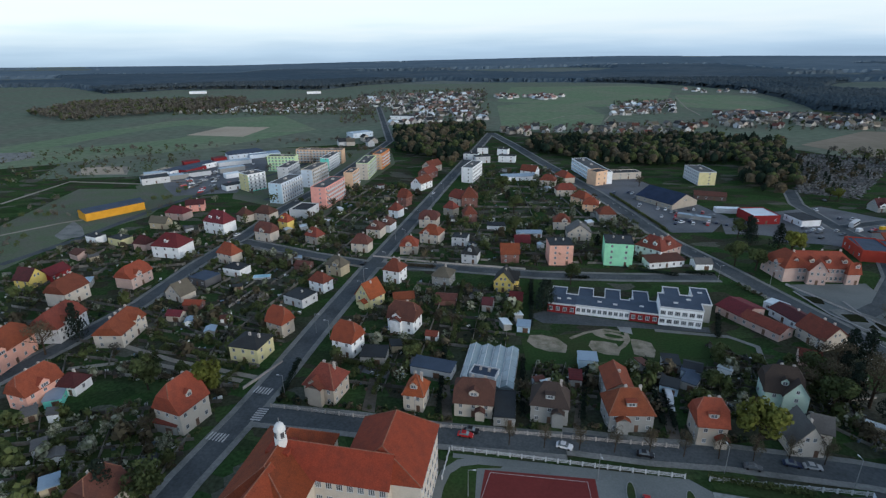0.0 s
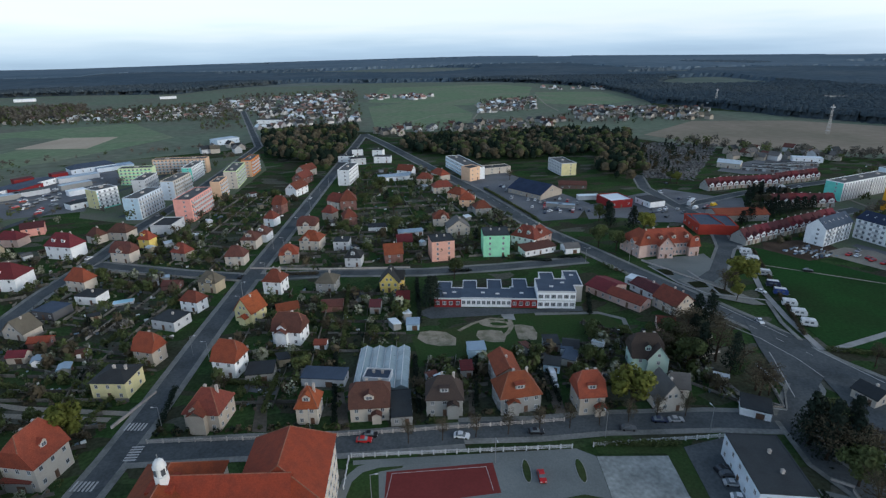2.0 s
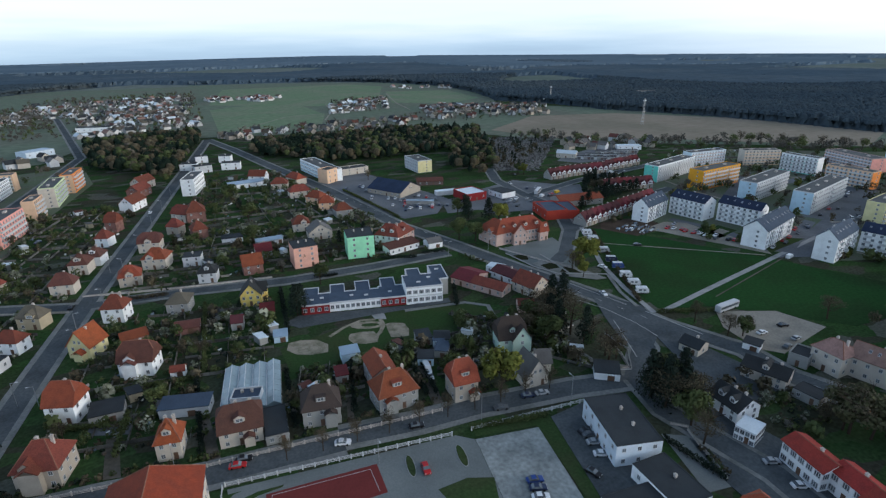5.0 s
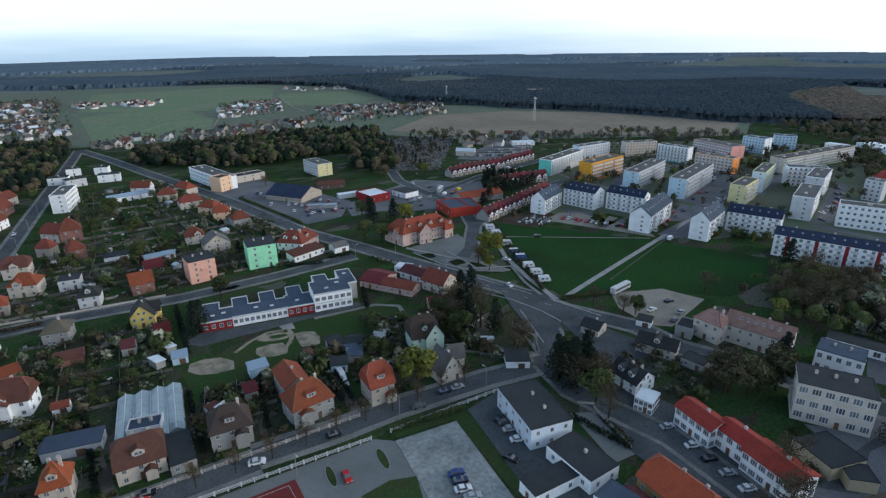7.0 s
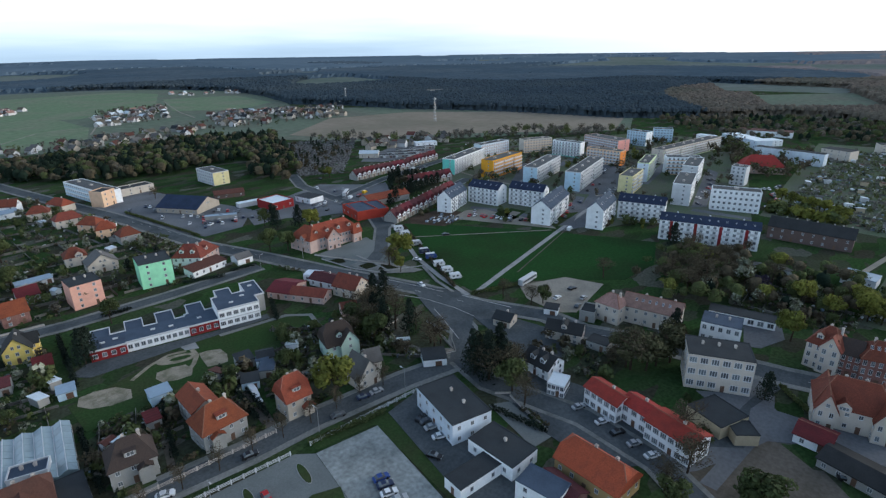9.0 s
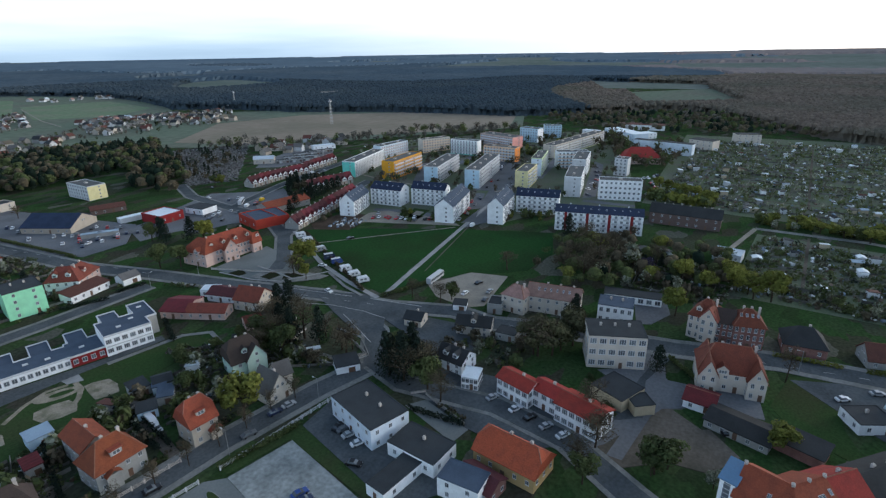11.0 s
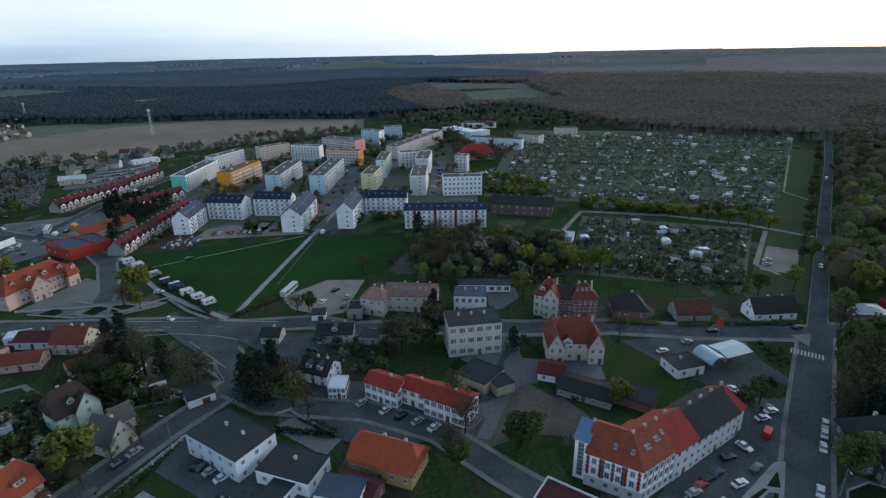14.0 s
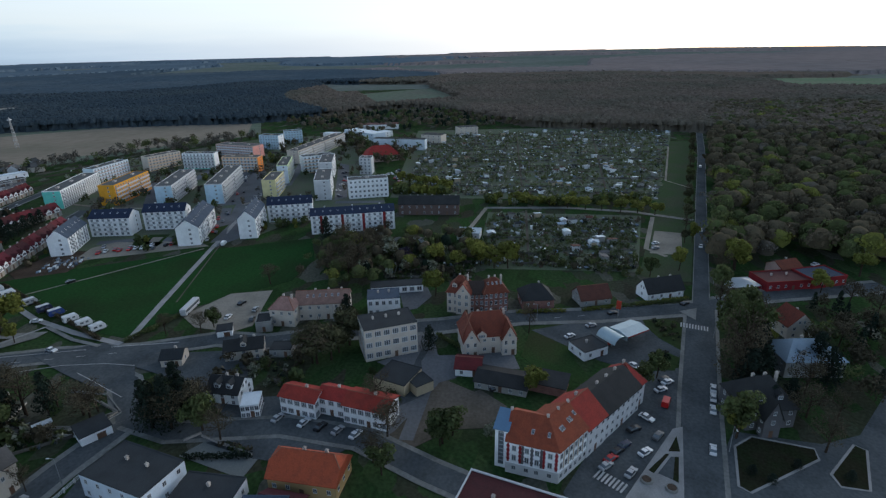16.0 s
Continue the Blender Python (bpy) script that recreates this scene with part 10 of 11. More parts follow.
shrubs("small_trees", [(-28, 250), (120, 237), (111, 307), (-7, 320)], 48, (("green", 0.4), ("brown", 0.35), ("blossom", 0.25)), 1.9, "small fruit trees and tall bushes in gardens", 60, 95, 1.5, 1.5)
random_huts([(-28, 250), (120, 237), (111, 307), (-7, 320)], 10, 55, 22)
random_trees([(-4, 309), (111, 307), (81, 446), (25, 470)], 15, ("green", "brown", "blossom", "blossom", "brown", "green", "dark"), 16, 3.5, 7.5, "in a garden between houses")
shrubs("garden_shrubs", [(-4, 309), (111, 307), (81, 446), (25, 470)], 640, (("green", 0.50), ("brown", 0.2), ("grey", 0.1), ("blossom", 0.12), ("dark", 0.08)), 1.0, "mixed garden shrubs and hedges between houses", 18, 36)
shrubs("small_trees", [(-4, 309), (111, 307), (81, 446), (25, 470)], 45, (("green", 0.4), ("brown", 0.35), ("blossom", 0.25)), 1.9, "small fruit trees and tall bushes in gardens", 60, 96, 1.5, 1.5)
random_huts([(-4, 309), (111, 307), (81, 446), (25, 470)], 8, 56, 25)
random_trees([(-120, 290), (-46, 254), (-18, 409), (-80, 410)], 13, ("green", "brown", "blossom", "blossom", "brown", "green", "dark"), 17, 3.5, 7.5, "in a garden between houses")
shrubs("garden_shrubs", [(-120, 290), (-46, 254), (-18, 409), (-80, 410)], 640, (("green", 0.50), ("brown", 0.2), ("grey", 0.1), ("blossom", 0.12), ("dark", 0.08)), 1.0, "mixed garden shrubs and hedges between houses", 18, 37)
shrubs("small_trees", [(-120, 290), (-46, 254), (-18, 409), (-80, 410)], 39, (("green", 0.4), ("brown", 0.35), ("blossom", 0.25)), 1.9, "small fruit trees and tall bushes in gardens", 60, 97, 1.5, 1.5)
random_huts([(-120, 290), (-46, 254), (-18, 409), (-80, 410)], 7, 57, 28)
random_trees([(-106, 95), (-72, 99), (-70, 139), (-133, 128)], 17, ("green", "brown", "blossom", "blossom", "brown", "green", "dark"), 18, 3.5, 7.5, "in a garden between houses")
shrubs("garden_shrubs", [(-106, 95), (-72, 99), (-70, 139), (-133, 128)], 380, (("green", 0.62), ("brown", 0.1), ("blossom", 0.24), ("dark", 0.04)), 1.0, "mixed garden shrubs and hedges between houses", 18, 38)
shrubs("small_trees", [(-106, 95), (-72, 99), (-70, 139), (-133, 128)], 51, (("green", 0.4), ("brown", 0.35), ("blossom", 0.25)), 1.9, "small fruit trees and tall bushes in gardens", 60, 98, 1.5, 1.5)
random_huts([(-106, 95), (-72, 99), (-70, 139), (-133, 128)], 7, 58, 31)
random_trees([(168, 84), (169, 64), (140, 57), (137, 86)], 6, ("green", "brown", "blossom", "blossom", "brown", "green", "dark"), 19, 3.5, 7.5, "in a garden between houses")
shrubs("garden_shrubs", [(168, 84), (169, 64), (140, 57), (137, 86)], 200, (("green", 0.50), ("brown", 0.2), ("grey", 0.1), ("blossom", 0.12), ("dark", 0.08)), 1.0, "mixed garden shrubs and hedges between houses", 18, 39)
shrubs("small_trees", [(168, 84), (169, 64), (140, 57), (137, 86)], 18, (("green", 0.4), ("brown", 0.35), ("blossom", 0.25)), 1.9, "small fruit trees and tall bushes in gardens", 60, 99, 1.5, 1.5)
random_huts([(168, 84), (169, 64), (140, 57), (137, 86)], 0, 59, 34)
random_trees([(220, 44), (222, 5), (265, -2), (273, 47)], 8, ("green", "brown", "blossom", "blossom", "brown", "green", "dark"), 20, 3.5, 7.5, "in a garden between houses")
shrubs("garden_shrubs", [(220, 44), (222, 5), (265, -2), (273, 47)], 300, (("green", 0.50), ("brown", 0.2), ("grey", 0.1), ("blossom", 0.12), ("dark", 0.08)), 1.0, "mixed garden shrubs and hedges between houses", 18, 40)
shrubs("small_trees", [(220, 44), (222, 5), (265, -2), (273, 47)], 24, (("green", 0.4), ("brown", 0.35), ("blossom", 0.25)), 1.9, "small fruit trees and tall bushes in gardens", 60, 100, 1.5, 1.5)
random_huts([(220, 44), (222, 5), (265, -2), (273, 47)], 2, 60, 37)
random_trees([(-217, 214), (-129, 239), (-131, 311), (-216, 286)], 8, ("green", "brown", "blossom", "blossom", "brown", "green", "dark"), 21, 3.5, 7.5, "in a garden between houses")
shrubs("garden_shrubs", [(-217, 214), (-129, 239), (-131, 311), (-216, 286)], 600, (("green", 0.50), ("brown", 0.2), ("grey", 0.1), ("blossom", 0.12), ("dark", 0.08)), 1.0, "mixed garden shrubs and hedges between houses", 18, 41)
shrubs("small_trees", [(-217, 214), (-129, 239), (-131, 311), (-216, 286)], 24, (("green", 0.4), ("brown", 0.35), ("blossom", 0.25)), 1.9, "small fruit trees and tall bushes in gardens", 60, 101, 1.5, 1.5)
random_huts([(-217, 214), (-129, 239), (-131, 311), (-216, 286)], 4, 61, 40)
random_trees([(-133, 247), (-46, 254), (-85, 322), (-131, 311)], 8, ("green", "brown", "blossom", "blossom", "brown", "green", "dark"), 22, 3.5, 7.5, "in a garden between houses")
shrubs("garden_shrubs", [(-133, 247), (-46, 254), (-85, 322), (-131, 311)], 500, (("green", 0.50), ("brown", 0.2), ("grey", 0.1), ("blossom", 0.12), ("dark", 0.08)), 1.0, "mixed garden shrubs and hedges between houses", 18, 42)
shrubs("small_trees", [(-133, 247), (-46, 254), (-85, 322), (-131, 311)], 24, (("green", 0.4), ("brown", 0.35), ("blossom", 0.25)), 1.9, "small fruit trees and tall bushes in gardens", 60, 102, 1.5, 1.5)
random_huts([(-133, 247), (-46, 254), (-85, 322), (-131, 311)], 4, 62, 43)
random_trees([(84, 307), (117, 277), (104, 372), (79, 469)], 6, ("green", "brown", "blossom", "blossom", "brown", "green", "dark"), 23, 3.5, 7.5, "in a garden between houses")
shrubs("garden_shrubs", [(84, 307), (117, 277), (104, 372), (79, 469)], 350, (("green", 0.50), ("brown", 0.2), ("grey", 0.1), ("blossom", 0.12), ("dark", 0.08)), 1.0, "mixed garden shrubs and hedges between houses", 18, 43)
shrubs("small_trees", [(84, 307), (117, 277), (104, 372), (79, 469)], 18, (("green", 0.4), ("brown", 0.35), ("blossom", 0.25)), 1.9, "small fruit trees and tall bushes in gardens", 60, 103, 1.5, 1.5)
random_huts([(84, 307), (117, 277), (104, 372), (79, 469)], 3, 63, 46)
random_trees([(86, 152), (114, 110), (124, 143), (91, 170)], 10, ("green", "brown", "blossom", "blossom", "brown", "green", "dark"), 24, 3.5, 7.5, "in a garden between houses")
shrubs("garden_shrubs", [(86, 152), (114, 110), (124, 143), (91, 170)], 350, (("green", 0.50), ("brown", 0.2), ("grey", 0.1), ("blossom", 0.12), ("dark", 0.08)), 1.0, "mixed garden shrubs and hedges between houses", 18, 44)
shrubs("small_trees", [(86, 152), (114, 110), (124, 143), (91, 170)], 30, (("green", 0.4), ("brown", 0.35), ("blossom", 0.25)), 1.9, "small fruit trees and tall bushes in gardens", 60, 104, 1.5, 1.5)
random_huts([(86, 152), (114, 110), (124, 143), (91, 170)], 3, 64, 49)
random_trees([(348, 306), (428, 237), (550, 323), (462, 376)], 8, ("green", "brown", "blossom", "blossom", "brown", "green", "dark"), 25, 3.5, 7.5, "in a garden between houses")
shrubs("garden_shrubs", [(348, 306), (428, 237), (550, 323), (462, 376)], 300, (("green", 0.50), ("brown", 0.2), ("grey", 0.1), ("blossom", 0.12), ("dark", 0.08)), 1.0, "mixed garden shrubs and hedges between houses", 18, 45)
shrubs("small_trees", [(348, 306), (428, 237), (550, 323), (462, 376)], 24, (("green", 0.4), ("brown", 0.35), ("blossom", 0.25)), 1.9, "small fruit trees and tall bushes in gardens", 60, 105, 1.5, 1.5)
random_huts([(348, 306), (428, 237), (550, 323), (462, 376)], 0, 65, 52)
random_trees([(428, 237), (443, 147), (558, 190), (521, 292)], 8, ("green", "brown", "blossom", "blossom", "brown", "green", "dark"), 26, 3.5, 7.5, "in a garden between houses")
shrubs("garden_shrubs", [(428, 237), (443, 147), (558, 190), (521, 292)], 300, (("green", 0.50), ("brown", 0.2), ("grey", 0.1), ("blossom", 0.12), ("dark", 0.08)), 1.0, "mixed garden shrubs and hedges between houses", 18, 46)
shrubs("small_trees", [(428, 237), (443, 147), (558, 190), (521, 292)], 24, (("green", 0.4), ("brown", 0.35), ("blossom", 0.25)), 1.9, "small fruit trees and tall bushes in gardens", 60, 106, 1.5, 1.5)
random_huts([(428, 237), (443, 147), (558, 190), (521, 292)], 0, 66, 55)
random_trees([(273, 50), (227, -71), (244, -75), (282, 48)], 6, ("green", "brown", "blossom", "blossom", "brown", "green", "dark"), 27, 3.5, 7.5, "in a garden between houses")
shrubs("garden_shrubs", [(273, 50), (227, -71), (244, -75), (282, 48)], 400, (("green", 0.50), ("brown", 0.2), ("grey", 0.1), ("blossom", 0.12), ("dark", 0.08)), 1.0, "mixed garden shrubs and hedges between houses", 18, 47)
shrubs("small_trees", [(273, 50), (227, -71), (244, -75), (282, 48)], 18, (("green", 0.4), ("brown", 0.35), ("blossom", 0.25)), 1.9, "small fruit trees and tall bushes in gardens", 60, 107, 1.5, 1.5)
random_huts([(273, 50), (227, -71), (244, -75), (282, 48)], 3, 67, 58)
random_trees([(125, 224), (138, 182), (138, 191), (138, 230)], 4, ("green", "brown", "blossom", "blossom", "brown", "green", "dark"), 28, 3.5, 7.5, "in a garden between houses")
shrubs("garden_shrubs", [(125, 224), (138, 182), (138, 191), (138, 230)], 150, (("green", 0.50), ("brown", 0.2), ("grey", 0.1), ("blossom", 0.12), ("dark", 0.08)), 1.0, "mixed garden shrubs and hedges between houses", 18, 48)
shrubs("small_trees", [(125, 224), (138, 182), (138, 191), (138, 230)], 12, (("green", 0.4), ("brown", 0.35), ("blossom", 0.25)), 1.9, "small fruit trees and tall bushes in gardens", 60, 108, 1.5, 1.5)
random_huts([(125, 224), (138, 182), (138, 191), (138, 230)], 1, 68, 61)
woods([(-158, 155), (-68, 142), (-60, 178), (-211, 227)], 13, (("grey", 0.20), ("green", 0.54), ("brown", 0.18), ("blossom", 0.08)), 6.0, "half-bare young trees and fruit trees in gardens", 90, 131, 1.6)
woods([(-146, 203), (-70, 159), (-48, 246), (-122, 271)], 13, (("grey", 0.20), ("green", 0.54), ("brown", 0.18), ("blossom", 0.08)), 6.0, "half-bare young trees and fruit trees in gardens", 90, 132, 1.6)
woods([(-44, 145), (17, 134), (29, 213), (-32, 232)], 13, (("grey", 0.20), ("green", 0.54), ("brown", 0.18), ("blossom", 0.08)), 6.0, "half-bare young trees and fruit trees in gardens", 90, 133, 1.6)
woods([(18, 135), (85, 128), (99, 155), (25, 157)], 13, (("grey", 0.20), ("green", 0.54), ("brown", 0.18), ("blossom", 0.08)), 6.0, "half-bare young trees and fruit trees in gardens", 90, 134, 1.6)
woods([(-28, 250), (120, 237), (111, 307), (-7, 320)], 13, (("grey", 0.20), ("green", 0.54), ("brown", 0.18), ("blossom", 0.08)), 6.0, "half-bare young trees and fruit trees in gardens", 90, 135, 1.6)
woods([(-4, 309), (111, 307), (81, 446), (25, 470)], 13, (("grey", 0.20), ("green", 0.54), ("brown", 0.18), ("blossom", 0.08)), 6.0, "half-bare young trees and fruit trees in gardens", 90, 136, 1.6)
woods([(-120, 290), (-46, 254), (-18, 409), (-80, 410)], 14, (("grey", 0.20), ("green", 0.54), ("brown", 0.18), ("blossom", 0.08)), 6.0, "half-bare young trees and fruit trees in gardens", 90, 137, 1.6)
woods([(-106, 95), (-72, 99), (-70, 139), (-133, 128)], 17, (("grey", 0.16), ("green", 0.50), ("brown", 0.10), ("blossom", 0.24)), 5.0, "half-bare young trees and fruit trees in gardens", 70, 138, 1.6)
woods([(168, 84), (169, 64), (140, 57), (137, 86)], 14, (("grey", 0.20), ("green", 0.54), ("brown", 0.18), ("blossom", 0.08)), 6.0, "half-bare young trees and fruit trees in gardens", 90, 139, 1.6)
woods([(220, 44), (222, 5), (265, -2), (273, 47)], 14, (("grey", 0.20), ("green", 0.54), ("brown", 0.18), ("blossom", 0.08)), 6.0, "half-bare young trees and fruit trees in gardens", 90, 140, 1.6)
woods([(-217, 214), (-129, 239), (-131, 311), (-216, 286)], 14, (("grey", 0.20), ("green", 0.54), ("brown", 0.18), ("blossom", 0.08)), 6.0, "half-bare young trees and fruit trees in gardens", 90, 141, 1.6)
woods([(-133, 247), (-46, 254), (-85, 322), (-131, 311)], 14, (("grey", 0.20), ("green", 0.54), ("brown", 0.18), ("blossom", 0.08)), 6.0, "half-bare young trees and fruit trees in gardens", 90, 142, 1.6)
woods([(84, 307), (117, 277), (104, 372), (79, 469)], 14, (("grey", 0.20), ("green", 0.54), ("brown", 0.18), ("blossom", 0.08)), 6.0, "half-bare young trees and fruit trees in gardens", 90, 143, 1.6)
woods([(86, 152), (114, 110), (124, 143), (91, 170)], 14, (("grey", 0.20), ("green", 0.54), ("brown", 0.18), ("blossom", 0.08)), 6.0, "half-bare young trees and fruit trees in gardens", 90, 144, 1.6)
woods([(348, 306), (428, 237), (550, 323), (462, 376)], 14, (("grey", 0.20), ("green", 0.54), ("brown", 0.18), ("blossom", 0.08)), 6.0, "half-bare young trees and fruit trees in gardens", 90, 145, 1.6)
woods([(428, 237), (443, 147), (558, 190), (521, 292)], 14, (("grey", 0.20), ("green", 0.54), ("brown", 0.18), ("blossom", 0.08)), 6.0, "half-bare young trees and fruit trees in gardens", 90, 146, 1.6)
woods([(273, 50), (227, -71), (244, -75), (282, 48)], 14, (("grey", 0.20), ("green", 0.54), ("brown", 0.18), ("blossom", 0.08)), 6.0, "half-bare young trees and fruit trees in gardens", 90, 147, 1.6)
plot_fences([(-158, 155), (-68, 142), (-60, 178), (-211, 227)], 7, 171)
yard_clutter([(-158, 155), (-68, 142), (-60, 178), (-211, 227)], 90, 201)
plot_fences([(-146, 203), (-70, 159), (-48, 246), (-122, 271)], 7, 172)
yard_clutter([(-146, 203), (-70, 159), (-48, 246), (-122, 271)], 90, 202)
plot_fences([(-44, 145), (17, 134), (29, 213), (-32, 232)], 7, 173)
yard_clutter([(-44, 145), (17, 134), (29, 213), (-32, 232)], 90, 203)
plot_fences([(18, 135), (85, 128), (99, 155), (25, 157)], 7, 174)
yard_clutter([(18, 135), (85, 128), (99, 155), (25, 157)], 90, 204)
plot_fences([(-28, 250), (120, 237), (111, 307), (-7, 320)], 7, 175)
yard_clutter([(-28, 250), (120, 237), (111, 307), (-7, 320)], 90, 205)
plot_fences([(-4, 309), (111, 307), (81, 446), (25, 470)], 7, 176)
yard_clutter([(-4, 309), (111, 307), (81, 446), (25, 470)], 90, 206)
plot_fences([(-120, 290), (-46, 254), (-18, 409), (-80, 410)], 7, 177)
yard_clutter([(-120, 290), (-46, 254), (-18, 409), (-80, 410)], 90, 207)
plot_fences([(-106, 95), (-72, 99), (-70, 139), (-133, 128)], 7, 178)
yard_clutter([(-106, 95), (-72, 99), (-70, 139), (-133, 128)], 90, 208)
plot_fences([(220, 44), (222, 5), (265, -2), (273, 47)], 5, 180)
yard_clutter([(220, 44), (222, 5), (265, -2), (273, 47)], 45, 210)
plot_fences([(-217, 214), (-129, 239), (-131, 311), (-216, 286)], 5, 181)
yard_clutter([(-217, 214), (-129, 239), (-131, 311), (-216, 286)], 45, 211)
plot_fences([(-133, 247), (-46, 254), (-85, 322), (-131, 311)], 5, 182)
yard_clutter([(-133, 247), (-46, 254), (-85, 322), (-131, 311)], 45, 212)
plot_fences([(86, 152), (114, 110), (124, 143), (91, 170)], 5, 184)
yard_clutter([(86, 152), (114, 110), (124, 143), (91, 170)], 45, 214)
plot_fences([(348, 306), (428, 237), (550, 323), (462, 376)], 5, 185)
yard_clutter([(348, 306), (428, 237), (550, 323), (462, 376)], 45, 215)
plot_fences([(428, 237), (443, 147), (558, 190), (521, 292)], 5, 186)
yard_clutter([(428, 237), (443, 147), (558, 190), (521, 292)], 45, 216)
shrubs("garden_shrubs", [(13, 128), (81, 120), (79, 117), (12, 123)], 260, (("green", 0.4), ("brown", 0.3), ("dark", 0.3)), 0.9, "front garden shrubs and clipped bushes", 20, 301)
shrubs("garden_shrubs", [(-56, 139), (-0, 128), (-0, 125), (-55, 134)], 160, (("green", 0.4), ("brown", 0.3), ("dark", 0.3)), 0.9, "front garden shrubs and clipped bushes", 20, 302)
shrubs("garden_shrubs", [(163, -58), (165, -62), (162, -66), (154, -57)], 22, (("green", 0.4), ("brown", 0.3), ("dark", 0.3)), 0.9, "front garden shrubs and clipped bushes", 20, 303)
shrubs("garden_shrubs", [(188, -64), (186, -74), (174, -73), (171, -68)], 40, (("green", 0.4), ("brown", 0.3), ("dark", 0.3)), 0.9, "front garden shrubs and clipped bushes", 20, 304)
shrubs("garden_shrubs", [(116, 84), (119, 81), (111, 60), (109, 61)], 70, (("green", 0.4), ("brown", 0.3), ("dark", 0.3)), 0.9, "front garden shrubs and clipped bushes", 20, 305)

for x, y, tall in ((236, 257.5, 9), (247.2, 264, 10), (257, 268, 10), (264, 266.5, 9), (272, 268, 10), (280, 271, 9), (288, 273, 10), (296, 275, 9), (303.6, 276, 9), (283.3, 303.4, 9), (291.6, 299.2, 10), (297, 302, 9)):
    tree(x, y, tall, "dark", 1.3, "behind terraced houses")
woods([(772, 290), (851, 195), (905, 64), (805, -52), (712, -60), (700, 75), (660, 150), (690, 215)], 11, (("brown", 0.38), ("green", 0.22), ("dark", 0.22), ("grey", 0.18)), 9, "trees and scrub behind the works halls", 60, 61, 2.0, 0.40, True)
for k in range(17):
    x, y = 276 + 20.5 * k, -107.5 - 7.45 * k
    tree(x, y, 8.5 + 2.5 * (k * 7 % 5) / 4, ("olive", "brown", "olive", "green")[k % 4], 0.95, "beside the straight avenue")
# ---- allotments ----
tree(281.0, -130.5, 15.0, "yellow", 1.05, "at the edge of the wood")
tree(241.0, -118.2, 16.5, "yellow", 1.15, "at the edge of the wood")
for lane in ([(458, 39), (482, -146)], [(407, 39), (413, -124)], [(537, -10), (600, -173)], [(400, -30), (640, -40)], [(390, -90), (660, -130)]):
    strip("path", lane, 1.5, TRODDEN, 0.10, "earthy lane between allotment plots", "path")
strip("path", [(278.5, -4.5), (283.8, -90.1)], 1.4, TRODDEN, 0.10, "earthy lane between allotment plots", "path")
strip("path", [(336, -28.5), (249.4, -23.3)], 1.4, TRODDEN, 0.105, "earthy lane between allotment plots", "path")
plot_fences([(374, 57), (647, 63), (699, -233), (364, -120)], 14, 191)
yard_clutter([(374, 57), (647, 63), (699, -233), (364, -120)], 1100, 221, 2.2)
plot_fences([(242, 2), (326, -6), (316, -94), (238, -72)], 7, 192)
yard_clutter([(242, 2), (326, -6), (316, -94), (238, -72)], 240, 222, 2.0)
shrubs("allotment_shrubs", [(374, 57), (647, 63), (699, -233), (364, -120)], 3000, (("green", 0.55), ("grey", 0.18), ("blossom", 0.24), ("dark", 0.03)), 1.5, "shrubs and fruit trees of allotment gardens", 12, 71, 1.2)
shrubs("allotment_shrubs", [(242, 2), (326, -6), (316, -94), (238, -72)], 900, (("green", 0.56), ("brown", 0.16), ("blossom", 0.24), ("dark", 0.04)), 1.3, "shrubs and fruit trees of allotment gardens", 16, 72, 1.1)
shrubs("allotment_shrubs", [(-364, 418), (-488, 574), (-295, 594), (-215, 478)], 260, (("green", 0.5), ("brown", 0.35), ("blossom", 0.15)), 1.8, "shrubs of allotment gardens", 12, 73, 1.1)
shrubs("allotment_shrubs", [(-472, 914), (-510, 1057), (-197, 1213), (-137, 890)], 900, (("green", 0.4), ("brown", 0.45), ("blossom", 0.15)), 2.6, "shrubs of allotment gardens", 10, 74, 1.1)
shrubs("small_trees", [(348, 0), (362, -3), (362, -112), (346, -108)], 70, (("yellow", 0.45), ("green", 0.4), ("blossom", 0.15)), 2.6, "leafing bushes beside the allotment track", 60, 310, 1.2, 0.8)
shrubs("small_trees", [(372, 64), (392, 66), (392, 24), (374, 22)], 40, (("yellow", 0.5), ("green", 0.5)), 3.0, "leafing bushes beside the old tenement", 60, 311, 1.2, 0.8)
random_huts([(374, 57), (647, 63), (699, -233), (364, -120)], 90, 81, 20)
random_huts([(242, 2), (326, -6), (316, -94), (238, -72)], 22, 82, 10)

# ---- scrub, groves and woods ----
woods([(-59, 563), (-74, 713), (46, 745), (41, 633), (22, 560), (0, 471), (-10, 497)], 6.4, (("brown", 0.34), ("dark", 0.42), ("green", 0.20), ("grey", 0.04)), 11, "dense grove of half-bare park trees", 90, 5, 2.0, 0.38, True)
woods([(75, 551), (88, 623), (281, 630), (355, 580), (278, 462), (254, 483), (193, 470), (134, 487)], 6.4, (("brown", 0.32), ("dark", 0.44), ("green", 0.20), ("grey", 0.04)), 11, "belt of mixed trees behind the office building", 90, 6, 2.0, 0.38, True)
woods([(219, 403), (261, 487), (333, 541), (265, 402), (229, 355)], 7, (("brown", 0.40), ("dark", 0.45), ("green", 0.15)), 11, "trees round the cemetery", 90, 7, 2.0, 0.38, True)
woods([(243, 382), (330, 517), (390, 490), (356, 438), (269, 374)], 13, (("dark", 0.6), ("brown", 0.4)), 8, "slim dark evergreens standing among graves", 50, 8)
